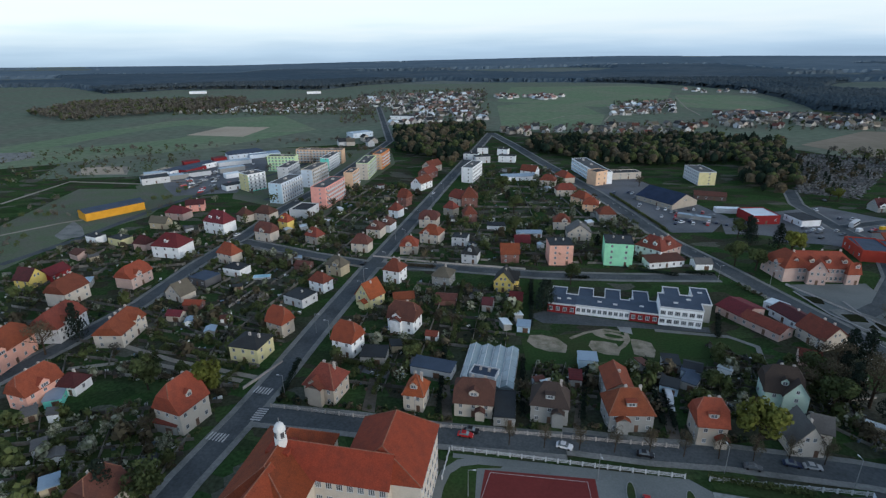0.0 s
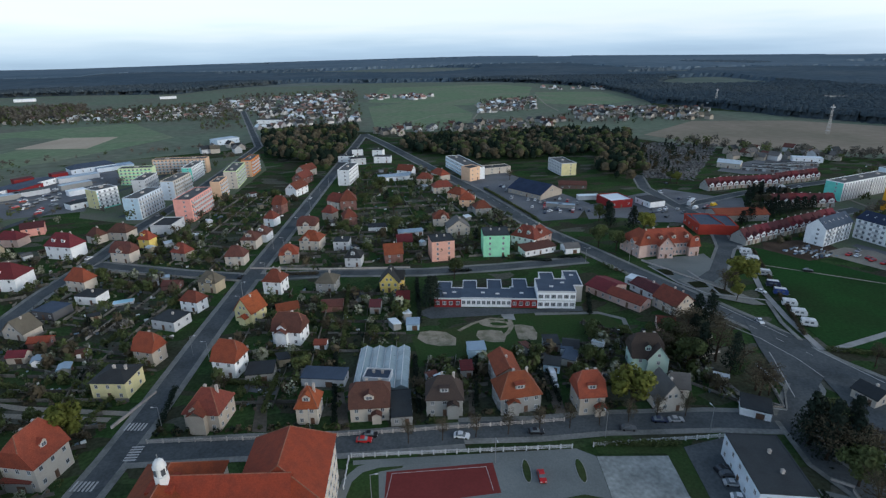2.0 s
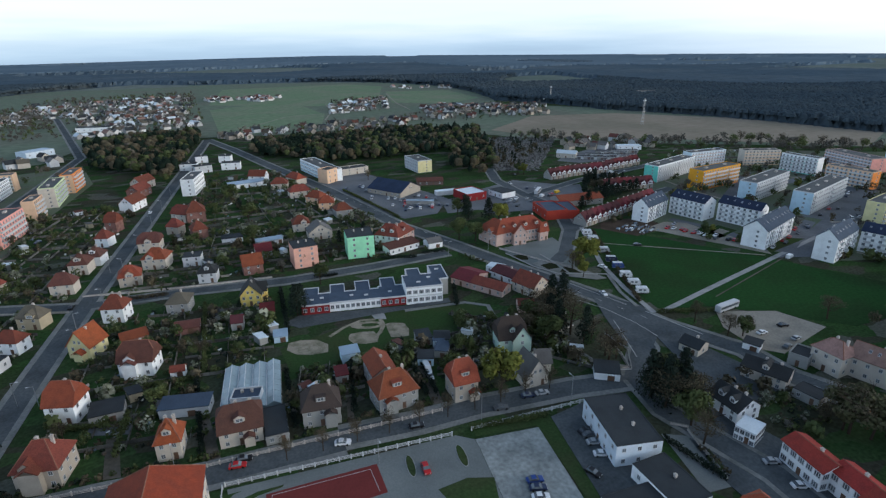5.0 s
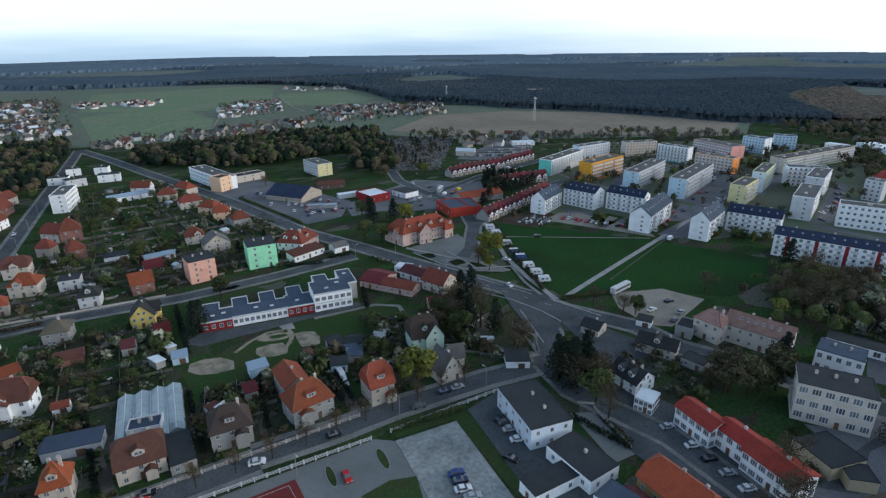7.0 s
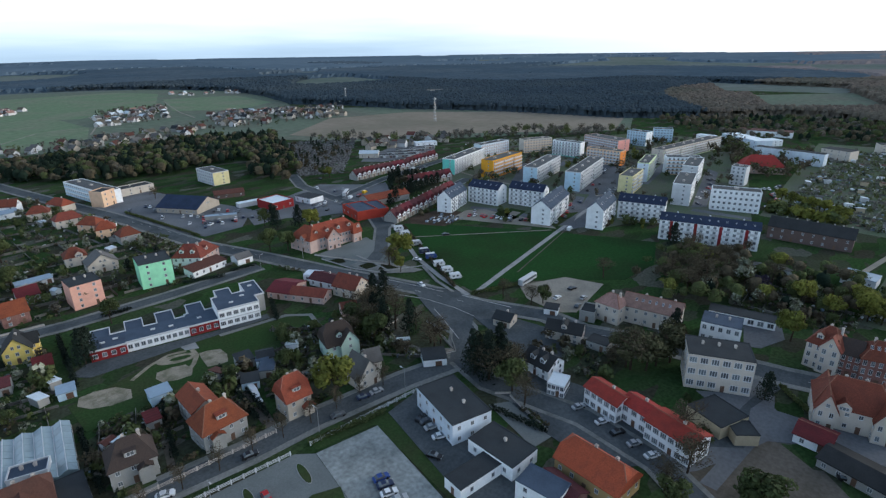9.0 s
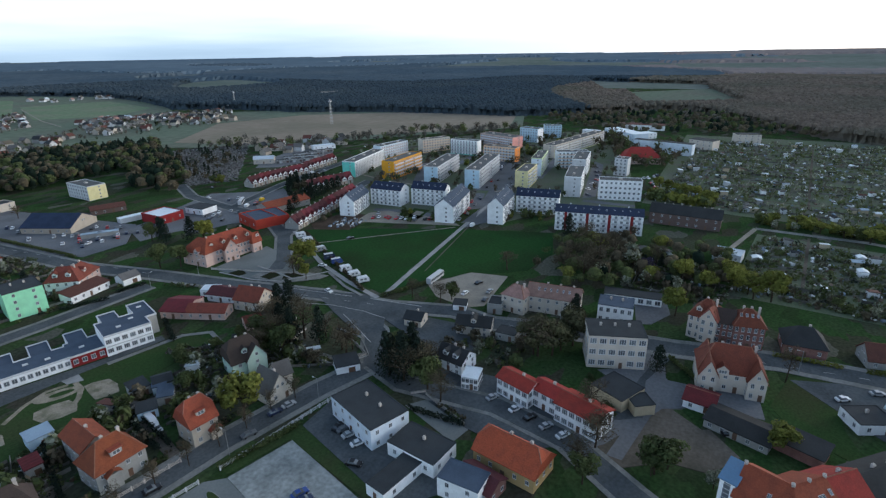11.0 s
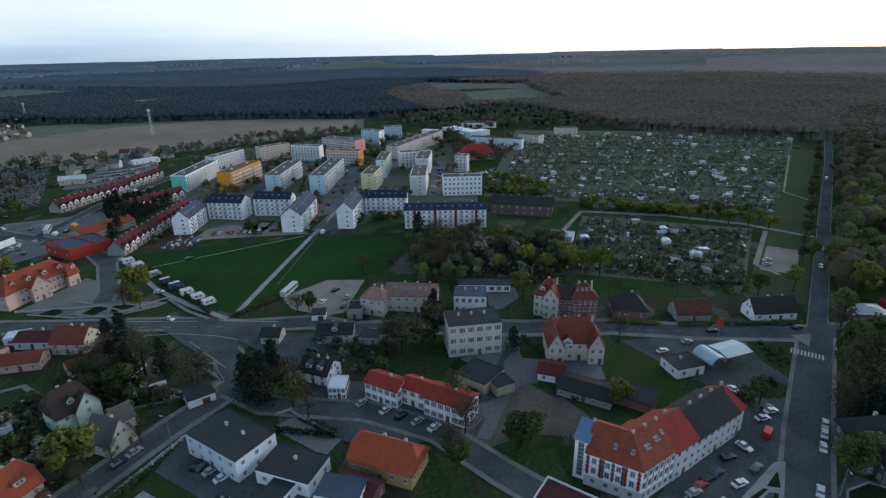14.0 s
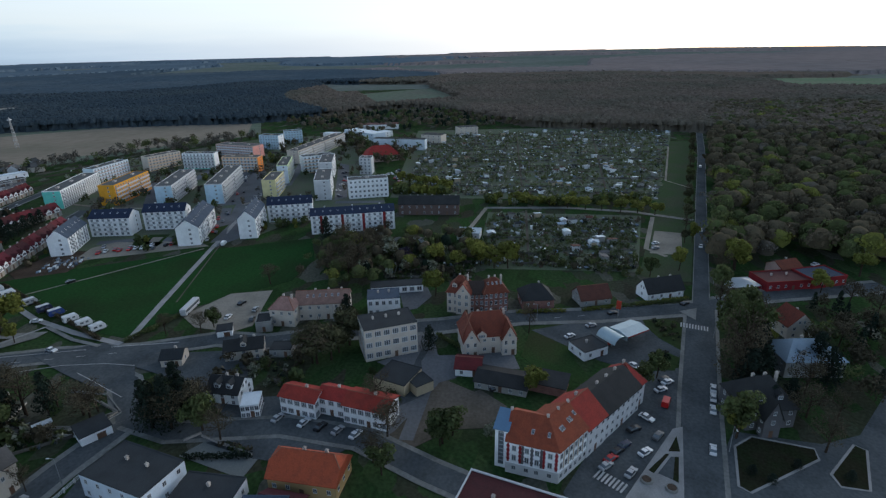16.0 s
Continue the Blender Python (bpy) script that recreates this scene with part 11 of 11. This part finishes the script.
woods([(368, 538), (464, 409), (556, 370), (641, 267), (615, 256), (441, 389), (349, 511)], 12, (("grey", 0.75), ("green", 0.25)), 11, "thin tree row along the far field", 110, 9)
woods([(208, 69), (272, 90), (287, 49), (288, 7), (242, 3), (224, 39), (214, 53)], 7.5, (("brown", 0.36), ("green", 0.42), ("dark", 0.12), ("yellow", 0.1)), 8.5, "thicket behind old buildings", 200, 10, 1.6, 0.40, True)
woods([(219, -99), (399, -167), (400, -416), (240, -267), (243, -172), (252, -158), (250, -132)], 8.4, (("brown", 0.58), ("grey", 0.03), ("green", 0.33), ("yellow", 0.06)), 15, "broad wood of half-leafed broadleaf trees", 190, 11, 2.0, 0.42, True)
woods([(398, -167), (635, -257), (922, -366), (884, -796), (398, -414)], 9.0, (("brown", 0.72), ("grey", 0.05), ("green", 0.20), ("yellow", 0.03)), 14, "broad wood of half-leafed broadleaf trees", 76, 19, 2.0, 0.44, True)
woods([(459, 75), (563, 55), (607, 85), (565, 128), (496, 119)], 8, (("brown", 0.6), ("green", 0.4)), 10, "trees between far buildings", 50, 12)
woods([(-725, 932), (-759, 1135), (-439, 1195), (-389, 1026), (-481, 931), (-585, 826)], 8, (("grey", 0.8), ("green", 0.2)), 11, "band of half-bare trees between fields", 40, 13)
woods([(-417, 578), (-269, 608), (-74, 647), (-72, 630), (-259, 585), (-399, 551)], 13, (("grey", 0.8), ("green", 0.2)), 6, "row of field trees", 40, 14)
woods([(278, 306), (319, 331), (308, 291), (278, 276), (255, 275)], 5.5, (("dark", 0.8), ("brown", 0.2)), 9, "dark conifers behind terraced houses", 60, 16)
woods([(541, 140), (566, 165), (635, 159), (637, 139), (564, 120)], 7, (("brown", 0.6), ("green", 0.4)), 10, "trees between blocks of flats", 50, 15)
woods([(215, 84), (262, 88), (296, 52), (229, 35), (225, 49), (225, 61)], 11, (("brown", 0.4), ("dark", 0.25), ("green", 0.25), ("blossom", 0.1)), 7.0, "overgrown plot behind old buildings", 200, 16)
woods([(169, -114), (204, -129), (205, -162), (128, -116), (128, -103)], 8, (("brown", 0.6), ("dark", 0.2), ("green", 0.2)), 10, "dark park trees beside villas", 220, 17)
woods([(126, -68), (160, -80), (193, -98), (180, -99), (142, -78)], 8, (("brown", 0.5), ("dark", 0.3), ("green", 0.2)), 11, "dark park trees beside the avenue", 240, 18)
EDGE_AZ = (-60, -39, -35, -32, -27, -19, -13, -8, -1, 4, 11, 21, 28, 31, 33, 38, 44, 53, 66, 76, 80, 84, 90, 94, 98, 108, 112, 130)
EDGE_R = (2400, 2300, 2150, 1716, 1733, 1605, 1534, 1738, 1900, 1750, 1717, 1654, 1533, 1312, 1114, 1057, 960, 921, 849, 900, 960, 950, 800, 720, 690, 690, 690, 690)
CLEARINGS.append([(1243, 292), (1414, 127), (1054, 31), (948, 183)])
CLEARINGS.append([(1616, -742), (1628, -1150), (1199, -854), (1259, -664)])
CLEARINGS.append([(1201, 2015), (1507, 2085), (1350, 1864), (1117, 1872)])
CLEARINGS.append([(-1907, 2350), (-1676, 2401), (-1474, 2107), (-1649, 2027)])
CLEARINGS.append([(1615, 487), (1552, 148), (1265, 121), (1188, 311)])
CLEARINGS.append([(2872, 446), (3111, -562), (2413, -438), (2340, 317)])
def brown_side(r, a):
    return a >= 76 + 6 * np.sin(r * 0.004)


def rim(x, y, out):
    return out * (1 + 0.25 * np.array([noise.noise(Vector((a * 0.0016, b * 0.0016, 7.0))) for a, b in zip(x, y)]))


treetops(NEEDLES_HAZED, lambda x, y, r, a: far_belt(x, y, r, a) & ~brown_side(r, a) & (r < rim(x, y, 1750)), "crowns of a dark conifer forest", 800, 2000, -45, 84, 14.0, 8, 0.0058)
treetops(WOODS_FAR, lambda x, y, r, a: far_belt(x, y, r, a) & brown_side(r, a) & (r < rim(x, y, 1750)), "crowns of a brownish mixed forest", 660, 2000, 68, 130, 13.0, 9, 0.0062)
canopy("forest", NEEDLES_HAZED, lambda x, y, r, a: far_belt(x, y, r, a) & ~brown_side(r, a) & (r < rim(x, y, 1750)), "wide dark conifer forest beyond the fields", 800, 2300, -62, 85, 13.5)
canopy("forest", WOODS_HAZED_MID, lambda x, y, r, a: far_belt(x, y, r, a) & (r >= rim(x, y, 1735)) & (r < rim(x, y, 3000)) & (a < 80 + 6 * np.sin(r * 0.004)), "woods of the middle distance, coloured blue for haze", 1300, 3800, -62, 90, 14.0, 7)
canopy("forest", WOODS_HAZED_RIM, lambda x, y, r, a: far_belt(x, y, r, a) & (r >= rim(x, y, 2970)) & (a < 86 + 6 * np.sin(r * 0.004)), "woods reaching to the horizon, coloured blue-grey for haze", 2200, 4950, -62, 96, 15.0, 11)
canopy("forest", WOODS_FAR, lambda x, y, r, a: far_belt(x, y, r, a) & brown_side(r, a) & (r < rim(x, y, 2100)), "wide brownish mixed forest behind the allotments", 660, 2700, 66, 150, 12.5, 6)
canopy("forest", WOODS_HAZED_BROWN, lambda x, y, r, a: far_belt(x, y, r, a) & (a >= 80 + 6 * np.sin(r * 0.004)) & (r >= rim(x, y, 2080)), "brownish woods reaching to the horizon, paled for haze", 1500, 4950, 66, 150, 14.0, 12)
woods([(-160, 774), (-223, 1376), (88, 1434), (58, 805)], 15, (("grey", 0.7), ("green", 0.25), ("dark", 0.05)), 7, "scattered trees among far houses", 30, 21)
woods([(237, 841), (322, 1096), (443, 1109), (349, 855)], 15, (("grey", 0.7), ("green", 0.25), ("dark", 0.05)), 7, "scattered trees among far houses", 30, 22)
woods([(279, 694), (443, 887), (635, 813), (522, 662)], 15, (("grey", 0.7), ("green", 0.25), ("dark", 0.05)), 7, "scattered trees among far houses", 30, 23)
woods([(58, 650), (65, 738), (334, 756), (290, 638)], 15, (("grey", 0.7), ("green", 0.25), ("dark", 0.05)), 7, "scattered trees among far houses", 30, 24)
woods([(356, 438), (402, 474), (494, 437), (438, 383)], 15, (("grey", 0.7), ("green", 0.25), ("dark", 0.05)), 7, "scattered trees among far houses", 30, 25)
woods([(-462, 913), (-520, 1102), (-186, 1226), (-138, 898)], 15, (("grey", 0.7), ("green", 0.25), ("dark", 0.05)), 7, "scattered trees among far houses", 30, 26)
woods([(348, 306), (448, 357), (629, 262), (655, 175), (606, 131), (384, 74), (338, 113), (291, 133), (278, 156), (265, 212)], 15, (("grey", 0.35), ("green", 0.45), ("brown", 0.2)), 7.5, "small trees on lawns between blocks of flats", 70, 41, 2.0)
woods([(-159, 375), (-176, 502), (-142, 560), (-67, 584), (-53, 498), (-75, 384), (-83, 328)], 15, (("grey", 0.35), ("green", 0.45), ("brown", 0.2)), 7.5, "small trees on lawns between blocks of flats", 60, 42, 2.0)
random_cars([(268, 214), (275, 215), (272, 152), (266, 152)], 14, 9, 20)
random_cars([(358, 239), (434, 241), (423, 233), (347, 229)], 14, 10, 35)
woods([(-268, 282), (-285, 319), (-287, 351), (-286, 381), (-244, 327), (-239, 286), (-228, 248), (-233, 240)], 10, (("grey", 0.45), ("green", 0.4), ("brown", 0.15)), 5, "scrub and young trees beside a track", 60, 43, 1.0)
woods([(-210, 347), (-211, 387), (-185, 429), (-162, 386), (-174, 335), (-187, 317)], 11, (("grey", 0.5), ("green", 0.4), ("blossom", 0.1)), 6, "scattered trees beside a yard", 60, 44, 1.0)
random_cars([(-243, 451), (-214, 503), (-179, 465), (-210, 423)], 15, 11, 30)

# ---- far settlements ----
hamlet([(-87, 770), (-104, 1022), (35, 1123), (60, 825)], 170, 21, "closely built roofs of a far village")
hamlet([(-201, 981), (-204, 1258), (69, 1342), (55, 1062)], 190, 22, "closely built roofs of a far village")
hamlet([(-471, 930), (-499, 1056), (-178, 1170), (-143, 931)], 150, 23, "tiny allotment huts far off", (6, 5), 2.6)
hamlet([(84, 1170), (105, 1287), (251, 1239), (218, 1131)], 45, 24, "row of far village houses")
hamlet([(243, 863), (306, 1040), (434, 1085), (358, 878)], 60, 25, "group of far village houses")
hamlet([(519, 1289), (553, 1375), (775, 1310), (730, 1232)], 20, 26, "far houses at the forest edge")
hamlet([(461, 885), (335, 834), (501, 731), (545, 831)], 60, 30, "group of far village houses")
village([(59, 667), (64, 727), (329, 745), (298, 655)], 44, 27)
village([(287, 714), (432, 864), (616, 788), (535, 680)], 80, 28)
village([(356, 438), (397, 468), (488, 431), (444, 387)], 22, 29)
village([(-67, 584), (-66, 638), (-137, 655), (-123, 587)], 12, 33)
house(558.1, 85.6, -100, 55.9, 8.6, 11.0, "flat", 0.4, "paleblue", "felt", 3, chimneys=0, windows=False, label="long pale blue school building beyond the estate")
house(502.7, 95.9, -66, 31.9, 21.0, 5.8, "hip", 7.8, "rose", "scarlet", 2, chimneys=0, label="church hall with a large steep red roof")
house(618.6, 171.5, -103, 23.1, 8.6, 8.2, "flat", 0.4, "white", "white", 2, chimneys=0, label="long white works hall with pale flat roof")
house(631.8, 138.5, -130, 54.8, 17.5, 8.0, "flat", 0.4, "paleblue", "white", 2, chimneys=0, label="long white works hall with pale flat roof")
house(631.7, 124.6, -35, 41.2, 14.0, 6, "flat", 0.4, "white", "white", 2, chimneys=0, label="long white works hall with pale flat roof")
house(709.7, 137.3, -82, 54.6, 20.0, 6, "flat", 0.4, "white", "oldtile", 1, chimneys=0, label="works hall with reddish flat roof")
house(599.2, 53.9, -111, 24.2, 14.0, 9, "flat", 0.4, "cream", "felt", 3, chimneys=0, label="cream far block with flat roof")
house(658.4, 19.1, -70, 24.2, 14.0, 9, "flat", 0.4, "cream", "felt", 3, chimneys=0, label="cream far block with flat roof")
house(330.2, 40.9, -89, 23.2, 12.0, 7, "gable", 4, "oldbrick", "dark", 2, chimneys=4, label="long old brick tenement with dark roof")
house(330.5, 21.9, -89, 14.9, 12.0, 7, "gable", 4, "oldbrick", "dark", 2, chimneys=3, label="long old brick tenement with dark roof")
house(283.0, 6.8, -97, 12.5, 10.0, 4, "flat", 0.4, "lightgrey", "metal", 1, chimneys=0, label="low pale workshop with flat roof")
house(885.0, 809.0, -45, 34.0, 20.0, 14, "flat", 0.4, "cream", "felt", 3, chimneys=0, windows=False, label="pale works building at the edge of the forest")
house(930.0, 764.0, -45, 62.0, 14.0, 6, "flat", 0.4, "white", "white", 1, chimneys=0, windows=False, label="long low white hall at the edge of the forest")
house(682.0, 829.0, -40, 62.0, 16.0, 7, "flat", 0.4, "white", "white", 1, chimneys=0, windows=False, label="white works hall beyond the ploughed field")
house(716.0, 818.0, -40, 20.0, 18.0, 10, "flat", 0.4, "white", "grey", 1, chimneys=0, windows=False, label="white works tower beyond the ploughed field")
house(786.0, 832.0, -42, 36.0, 14.0, 7, "flat", 0.4, "white", "white", 1, chimneys=0, windows=False, label="white works hall beyond the ploughed field")
house(-640.0, 1400.0, 20, 40.0, 16.0, 6, "flat", 0.4, "white", "white", 1, chimneys=0, windows=False, label="low white farm hall before the far woods")
house(-338.0, 1366.0, 14, 34.0, 12.0, 6, "flat", 0.4, "white", "grey", 1, chimneys=0, windows=False, label="low white farm hall before the far woods")
gravestones([(249, 382), (337, 533), (411, 500), (281, 364)], 2000)

# ---- markings and beds ----
sheet("traffic_island", [(196, -78), (199, -86), (189, -82)], PAVING, 0.36, "pale triangular traffic island", "island")
strip("court_line", [(9.3, 107.1), (32.9, 104.0)], 0.1, PAINT, 0.27, "faint white court line", "marking")
strip("court_line", [(9.3, 107.1), (6.6, 98.6)], 0.1, PAINT, 0.27, "faint white court line", "marking")
strip("court_line", [(32.9, 104.0), (32.4, 96.2)], 0.1, PAINT, 0.27, "faint white court line", "marking")
sheet("planting_bed", [(122, -53), (116, -52), (116, -49)], PARK_SOIL, 0.37, "dark planting bed in a paved square", "bed")
sheet("planting_bed", [(115, -48), (115, -49), (108, -43), (109, -42)], PARK_SOIL, 0.37, "dark planting bed in a paved square", "bed")
sheet("yard", [(114, -49), (114, -50), (106, -47), (108, -44)], ASPHALT, 0.37, "dark asphalt inside a paved square", "yard")
sheet("planting_bed", [(114, -50), (114, -51), (105, -48), (106, -47)], PARK_SOIL, 0.38, "dark planting bed in a paved square", "bed")
sheet("planting_bed", oval(42.4, 100.3, 4.0, 1.15, 78), PALE_SLABS, 0.255, "pale kerb round a small grass bed", "bed")
sheet("planting_bed", oval(42.4, 100.3, 3.8, 0.95, 78), LAWN, 0.30, "small oval grass bed in the school yard", "bed")
sheet("planting_bed", oval(55.7, 97.4, 4.2, 1.25, 78), PALE_SLABS, 0.255, "pale kerb round a small grass bed", "bed")
sheet("planting_bed", oval(55.7, 97.4, 4.0, 1.05, 78), LAWN, 0.30, "small oval grass bed in the school yard", "bed")
sheet("lawn", [(45, 90), (53, 90), (59, 87), (56, 80), (47, 78)], LAWN, 0.25, "grass patch in the school yard", "lawn")
dashes(108.9, 360.1, 130.1, 240.8, 13)
dashes(143.0, 184.8, 157.2, 124.9, 6)
dashes(165.2, 78.3, 173.9, 52.9, 2)
dashes(181.1, 13.1, 191.6, -44.0, 6)
sheet("traffic_island", [(151, 196), (160, 197), (165, 189), (168, 176), (170, 165), (165, 166), (152, 179)], PAVING, 0.42, "paved traffic island with planting beds", "island")
sheet("planting_bed", [(153, 192), (161, 192), (159, 185), (153, 186)], PARK_SOIL, 0.45, "dark planting bed on a traffic island", "bed")
sheet("planting_bed", [(163, 186), (164, 181), (164, 175), (156, 181)], PARK_SOIL, 0.45, "dark planting bed on a traffic island", "bed")
strip("kerb", [(147.4, 213.6), (149.1, 192.6), (154.2, 179.7), (173.6, 168.4)], 0.9, PALE_SLABS, 0.455, "pale kerb of a traffic island", "kerb")
strip("kerb", [(161.8, 203.8), (160.9, 189.3), (158.6, 176.4)], 0.9, PALE_SLABS, 0.46, "pale kerb of a traffic island", "kerb")
sheet("planting_bed", [(148.6, 209.0), (155.1, 207.0), (152.5, 200.9), (147.0, 203.0)], PARK_SOIL, 0.44, "dark planting bed on a traffic island", "bed")
strip("path", [(209.4, 227.1), (179.6, 178.3), (169.4, 153.4), (162.5, 130.8)], 2.4, PALE_SLABS, 0.30, "pale slab walk along the meadow", "path")
strip("path", [(173.6, 168.4), (164.5, 150.9), (160.6, 137.7)], 1.6, PAVING, 0.43, "slab walk along the road", "path")
low_wall(127.1, 137.6, 115.6, 135.8, 0.9, CHIMNEY, "pale low wall round a fenced corner")
low_wall(115.6, 135.8, 116.9, 115.8, 0.9, CHIMNEY, "pale low wall round a fenced corner")
low_wall(116.9, 115.8, 116.1, 108.7, 0.9, CHIMNEY, "pale low wall round a fenced corner")
low_wall(116.1, 108.7, 124.2, 106.8, 0.9, CHIMNEY, "pale low wall round a fenced corner")
low_wall(124.2, 106.8, 130.3, 119.1, 0.9, CHIMNEY, "pale low wall round a fenced corner")

# ---- hedges along plots ----
hedge(191.9, -14.3, 194.1, -33.4, "yellow")
hedge(194.8, -40.2, 198.3, -53.8, "yellow")
hedge(200.6, -62.6, 207.1, -84.9, "yellow")
hedge(-52.7, 139.4, -52.6, 158.7, "dark")
hedge(-24.7, 139.5, -21.5, 158.7, "green")
hedge(-4.4, 129.9, -2.3, 173.9, "dark")
hedge(20.1, 128.7, 23.8, 158.6, "dark")
hedge(36.9, 127.5, 45.8, 158.6, "dark")
hedge(59.2, 125.1, 64.9, 158.6, "dark")
hedge(61.9, 123.9, 67.5, 155.2, "dark")
hedge(-39.0, 158.7, -18.9, 151.8, "green")
hedge(-33.6, 174.0, -2.3, 167.9, "green")
hedge(-75.1, 142.3, -70.2, 158.7, "green")
hedge(-102.7, 151.8, -70.4, 139.4, "brown")
hedge(-109.5, 174.2, -76.6, 155.2, "green")
hedge(-84.4, 192.1, -79.6, 213.4, "green")
hedge(30.0, 182.4, 35.8, 224.8, "dark")
hedge(-0.2, 169.9, 5.0, 225.0, "green")
hedge(-23.8, 202.0, -9.3, 191.8, "green")
hedge(104.7, 191.4, 96.6, 173.7, "dark")
hedge(52.2, 229.8, 62.2, 227.8, "dark")
hedge(88.6, 237.6, 104.6, 230.7, "dark")
hedge(109.8, 234.0, 122.0, 231.9, "dark")
hedge(-28.1, 245.8, -8.4, 242.0, "brown")
hedge(163.7, 130.3, 184.7, 120.2, "green")
hedge(210.5, 219.5, 164.5, 140.5, "brown")
hedge(114.4, 379.9, 123.8, 296.3, "green")
hedge(149.9, 36.4, 133.0, 23.8, "green")
hedge(107.0, 77.0, 108.4, 59.5, "dark")
hedge(62.8, 105.1, 85.1, 99.9, "green")
hedge(173.3, 15.9, 164.8, 7.3, "green")
hedge(193.0, -93.9, 160.6, -84.5, "green")
hedge(198.9, -56.6, 204.9, -83.0, "green")

# ---- courts, parked cars and young trees of the estate ----
sheet("yard", [(239, 208), (260, 212), (270, 204), (268, 169), (260, 162), (252, 180), (244, 201)], GRAVEL, 0.157, "pale paved court between new flats", "yard")
sheet("lawn", [(260, 191), (270, 194), (274, 187), (270, 177), (263, 177), (257, 183)], LAWN, 0.19, "small oval lawn in a paved court", "lawn")
sheet("yard", [(343, 179), (455, 213), (458, 203), (348, 166)], PALE_ASPHALT, 0.147, "asphalt parking court between blocks of flats", "yard")
sheet("yard", [(345, 235), (404, 265), (431, 272), (348, 223)], PALE_ASPHALT, 0.147, "asphalt parking court between blocks of flats", "yard")
sheet("yard", [(269, 152), (337, 174), (338, 168), (276, 144)], PALE_ASPHALT, 0.147, "asphalt parking court beside white flats", "yard")
strip("path", [(347, 294), (337, 253), (336, 223), (333, 197)], 2.4, GRAVEL, 0.168, "pale paved footpath between blocks of flats", "path")
strip("path", [(346, 164), (367, 153), (407, 165), (462, 169)], 2.4, GRAVEL, 0.168, "pale paved footpath between blocks of flats", "path")
strip("path", [(305, 129), (307, 116), (315, 101)], 2.0, GRAVEL, 0.168, "pale paved footpath beside white flats", "path")
strip("path", [(447, 283), (441, 245), (451, 218)], 2.0, GRAVEL, 0.168, "pale paved footpath between blocks of flats", "path")
random_cars([(270, 154), (336, 174), (338, 168), (276, 147)], 12, 71, 18)
random_cars([(353, 179), (438, 204), (438, 197), (354, 168)], 12, 72, 17)
random_cars([(248, 201), (260, 206), (265, 201), (253, 191)], 4, 73, 20)
random_cars([(349, 236), (401, 261), (413, 262), (352, 227)], 5, 74, 26)
shrubs("small_trees", [(316, 268), (358, 272), (340, 241), (307, 243)], 16, (("green", 0.45), ("brown", 0.25), ("yellow", 0.3)), 2.0, "young trees and bushes between blocks of flats", 60, 191, 1.5, 1.2)
shrubs("small_trees", [(339, 215), (446, 243), (418, 220), (333, 196)], 18, (("green", 0.45), ("brown", 0.25), ("yellow", 0.3)), 2.0, "young trees and bushes between blocks of flats", 60, 192, 1.5, 1.2)
shrubs("small_trees", [(355, 158), (469, 179), (461, 164), (358, 145)], 16, (("green", 0.45), ("brown", 0.25), ("yellow", 0.3)), 2.0, "young trees and bushes between blocks of flats", 60, 193, 1.5, 1.2)
shrubs("small_trees", [(471, 288), (600, 259), (593, 173), (479, 178)], 40, (("green", 0.45), ("brown", 0.25), ("yellow", 0.3)), 2.0, "young trees and bushes between blocks of flats", 60, 194, 1.5, 1.2)
shrubs("small_trees", [(309, 127), (319, 106), (301, 102), (290, 120)], 14, (("green", 0.45), ("brown", 0.25), ("yellow", 0.3)), 2.0, "young trees and bushes between blocks of flats", 60, 195, 1.5, 1.2)
shrubs("small_trees", [(258, 193), (275, 194), (266, 165), (256, 176)], 14, (("green", 0.45), ("brown", 0.25), ("yellow", 0.3)), 2.0, "young trees and bushes between blocks of flats", 60, 196, 1.5, 1.2)
shrubs("small_trees", [(235, 242), (290, 250), (278, 235), (220, 222)], 14, (("green", 0.45), ("brown", 0.25), ("yellow", 0.3)), 2.0, "young trees and bushes between blocks of flats", 60, 197, 1.5, 1.2)
shrubs("small_trees", [(284, 138), (320, 132), (313, 126), (282, 128)], 16, (("green", 0.45), ("brown", 0.25), ("yellow", 0.3)), 2.0, "young trees and bushes between blocks of flats", 60, 198, 1.5, 1.2)
yard_clutter([(225, 217), (244, 220), (247, 203), (230, 201)], 70, 241, 1.8, "heaps of rubble and boards on a building plot")

# ---- dark trees beside the junction ----
tree(120.9, 94.2, 13.8, "dark", 1.1, "beside the junction")
tree(117.8, 86.9, 14.0, "brown", 1.3, "beside the junction")
tree(123.2, 84.6, 13.8, "dark", 1.2, "beside the junction")
tree(118.2, 77.6, 11.9, "green", 1.2, "beside the junction")
tree(126.6, 94.7, 12.5, "green", 1.0, "beside the junction")
tree(114.3, 70.8, 12.5, "brown", 1.0, "beside the junction")
tree(128.7, 84.5, 11.2, "brown", 1.1, "beside the junction")
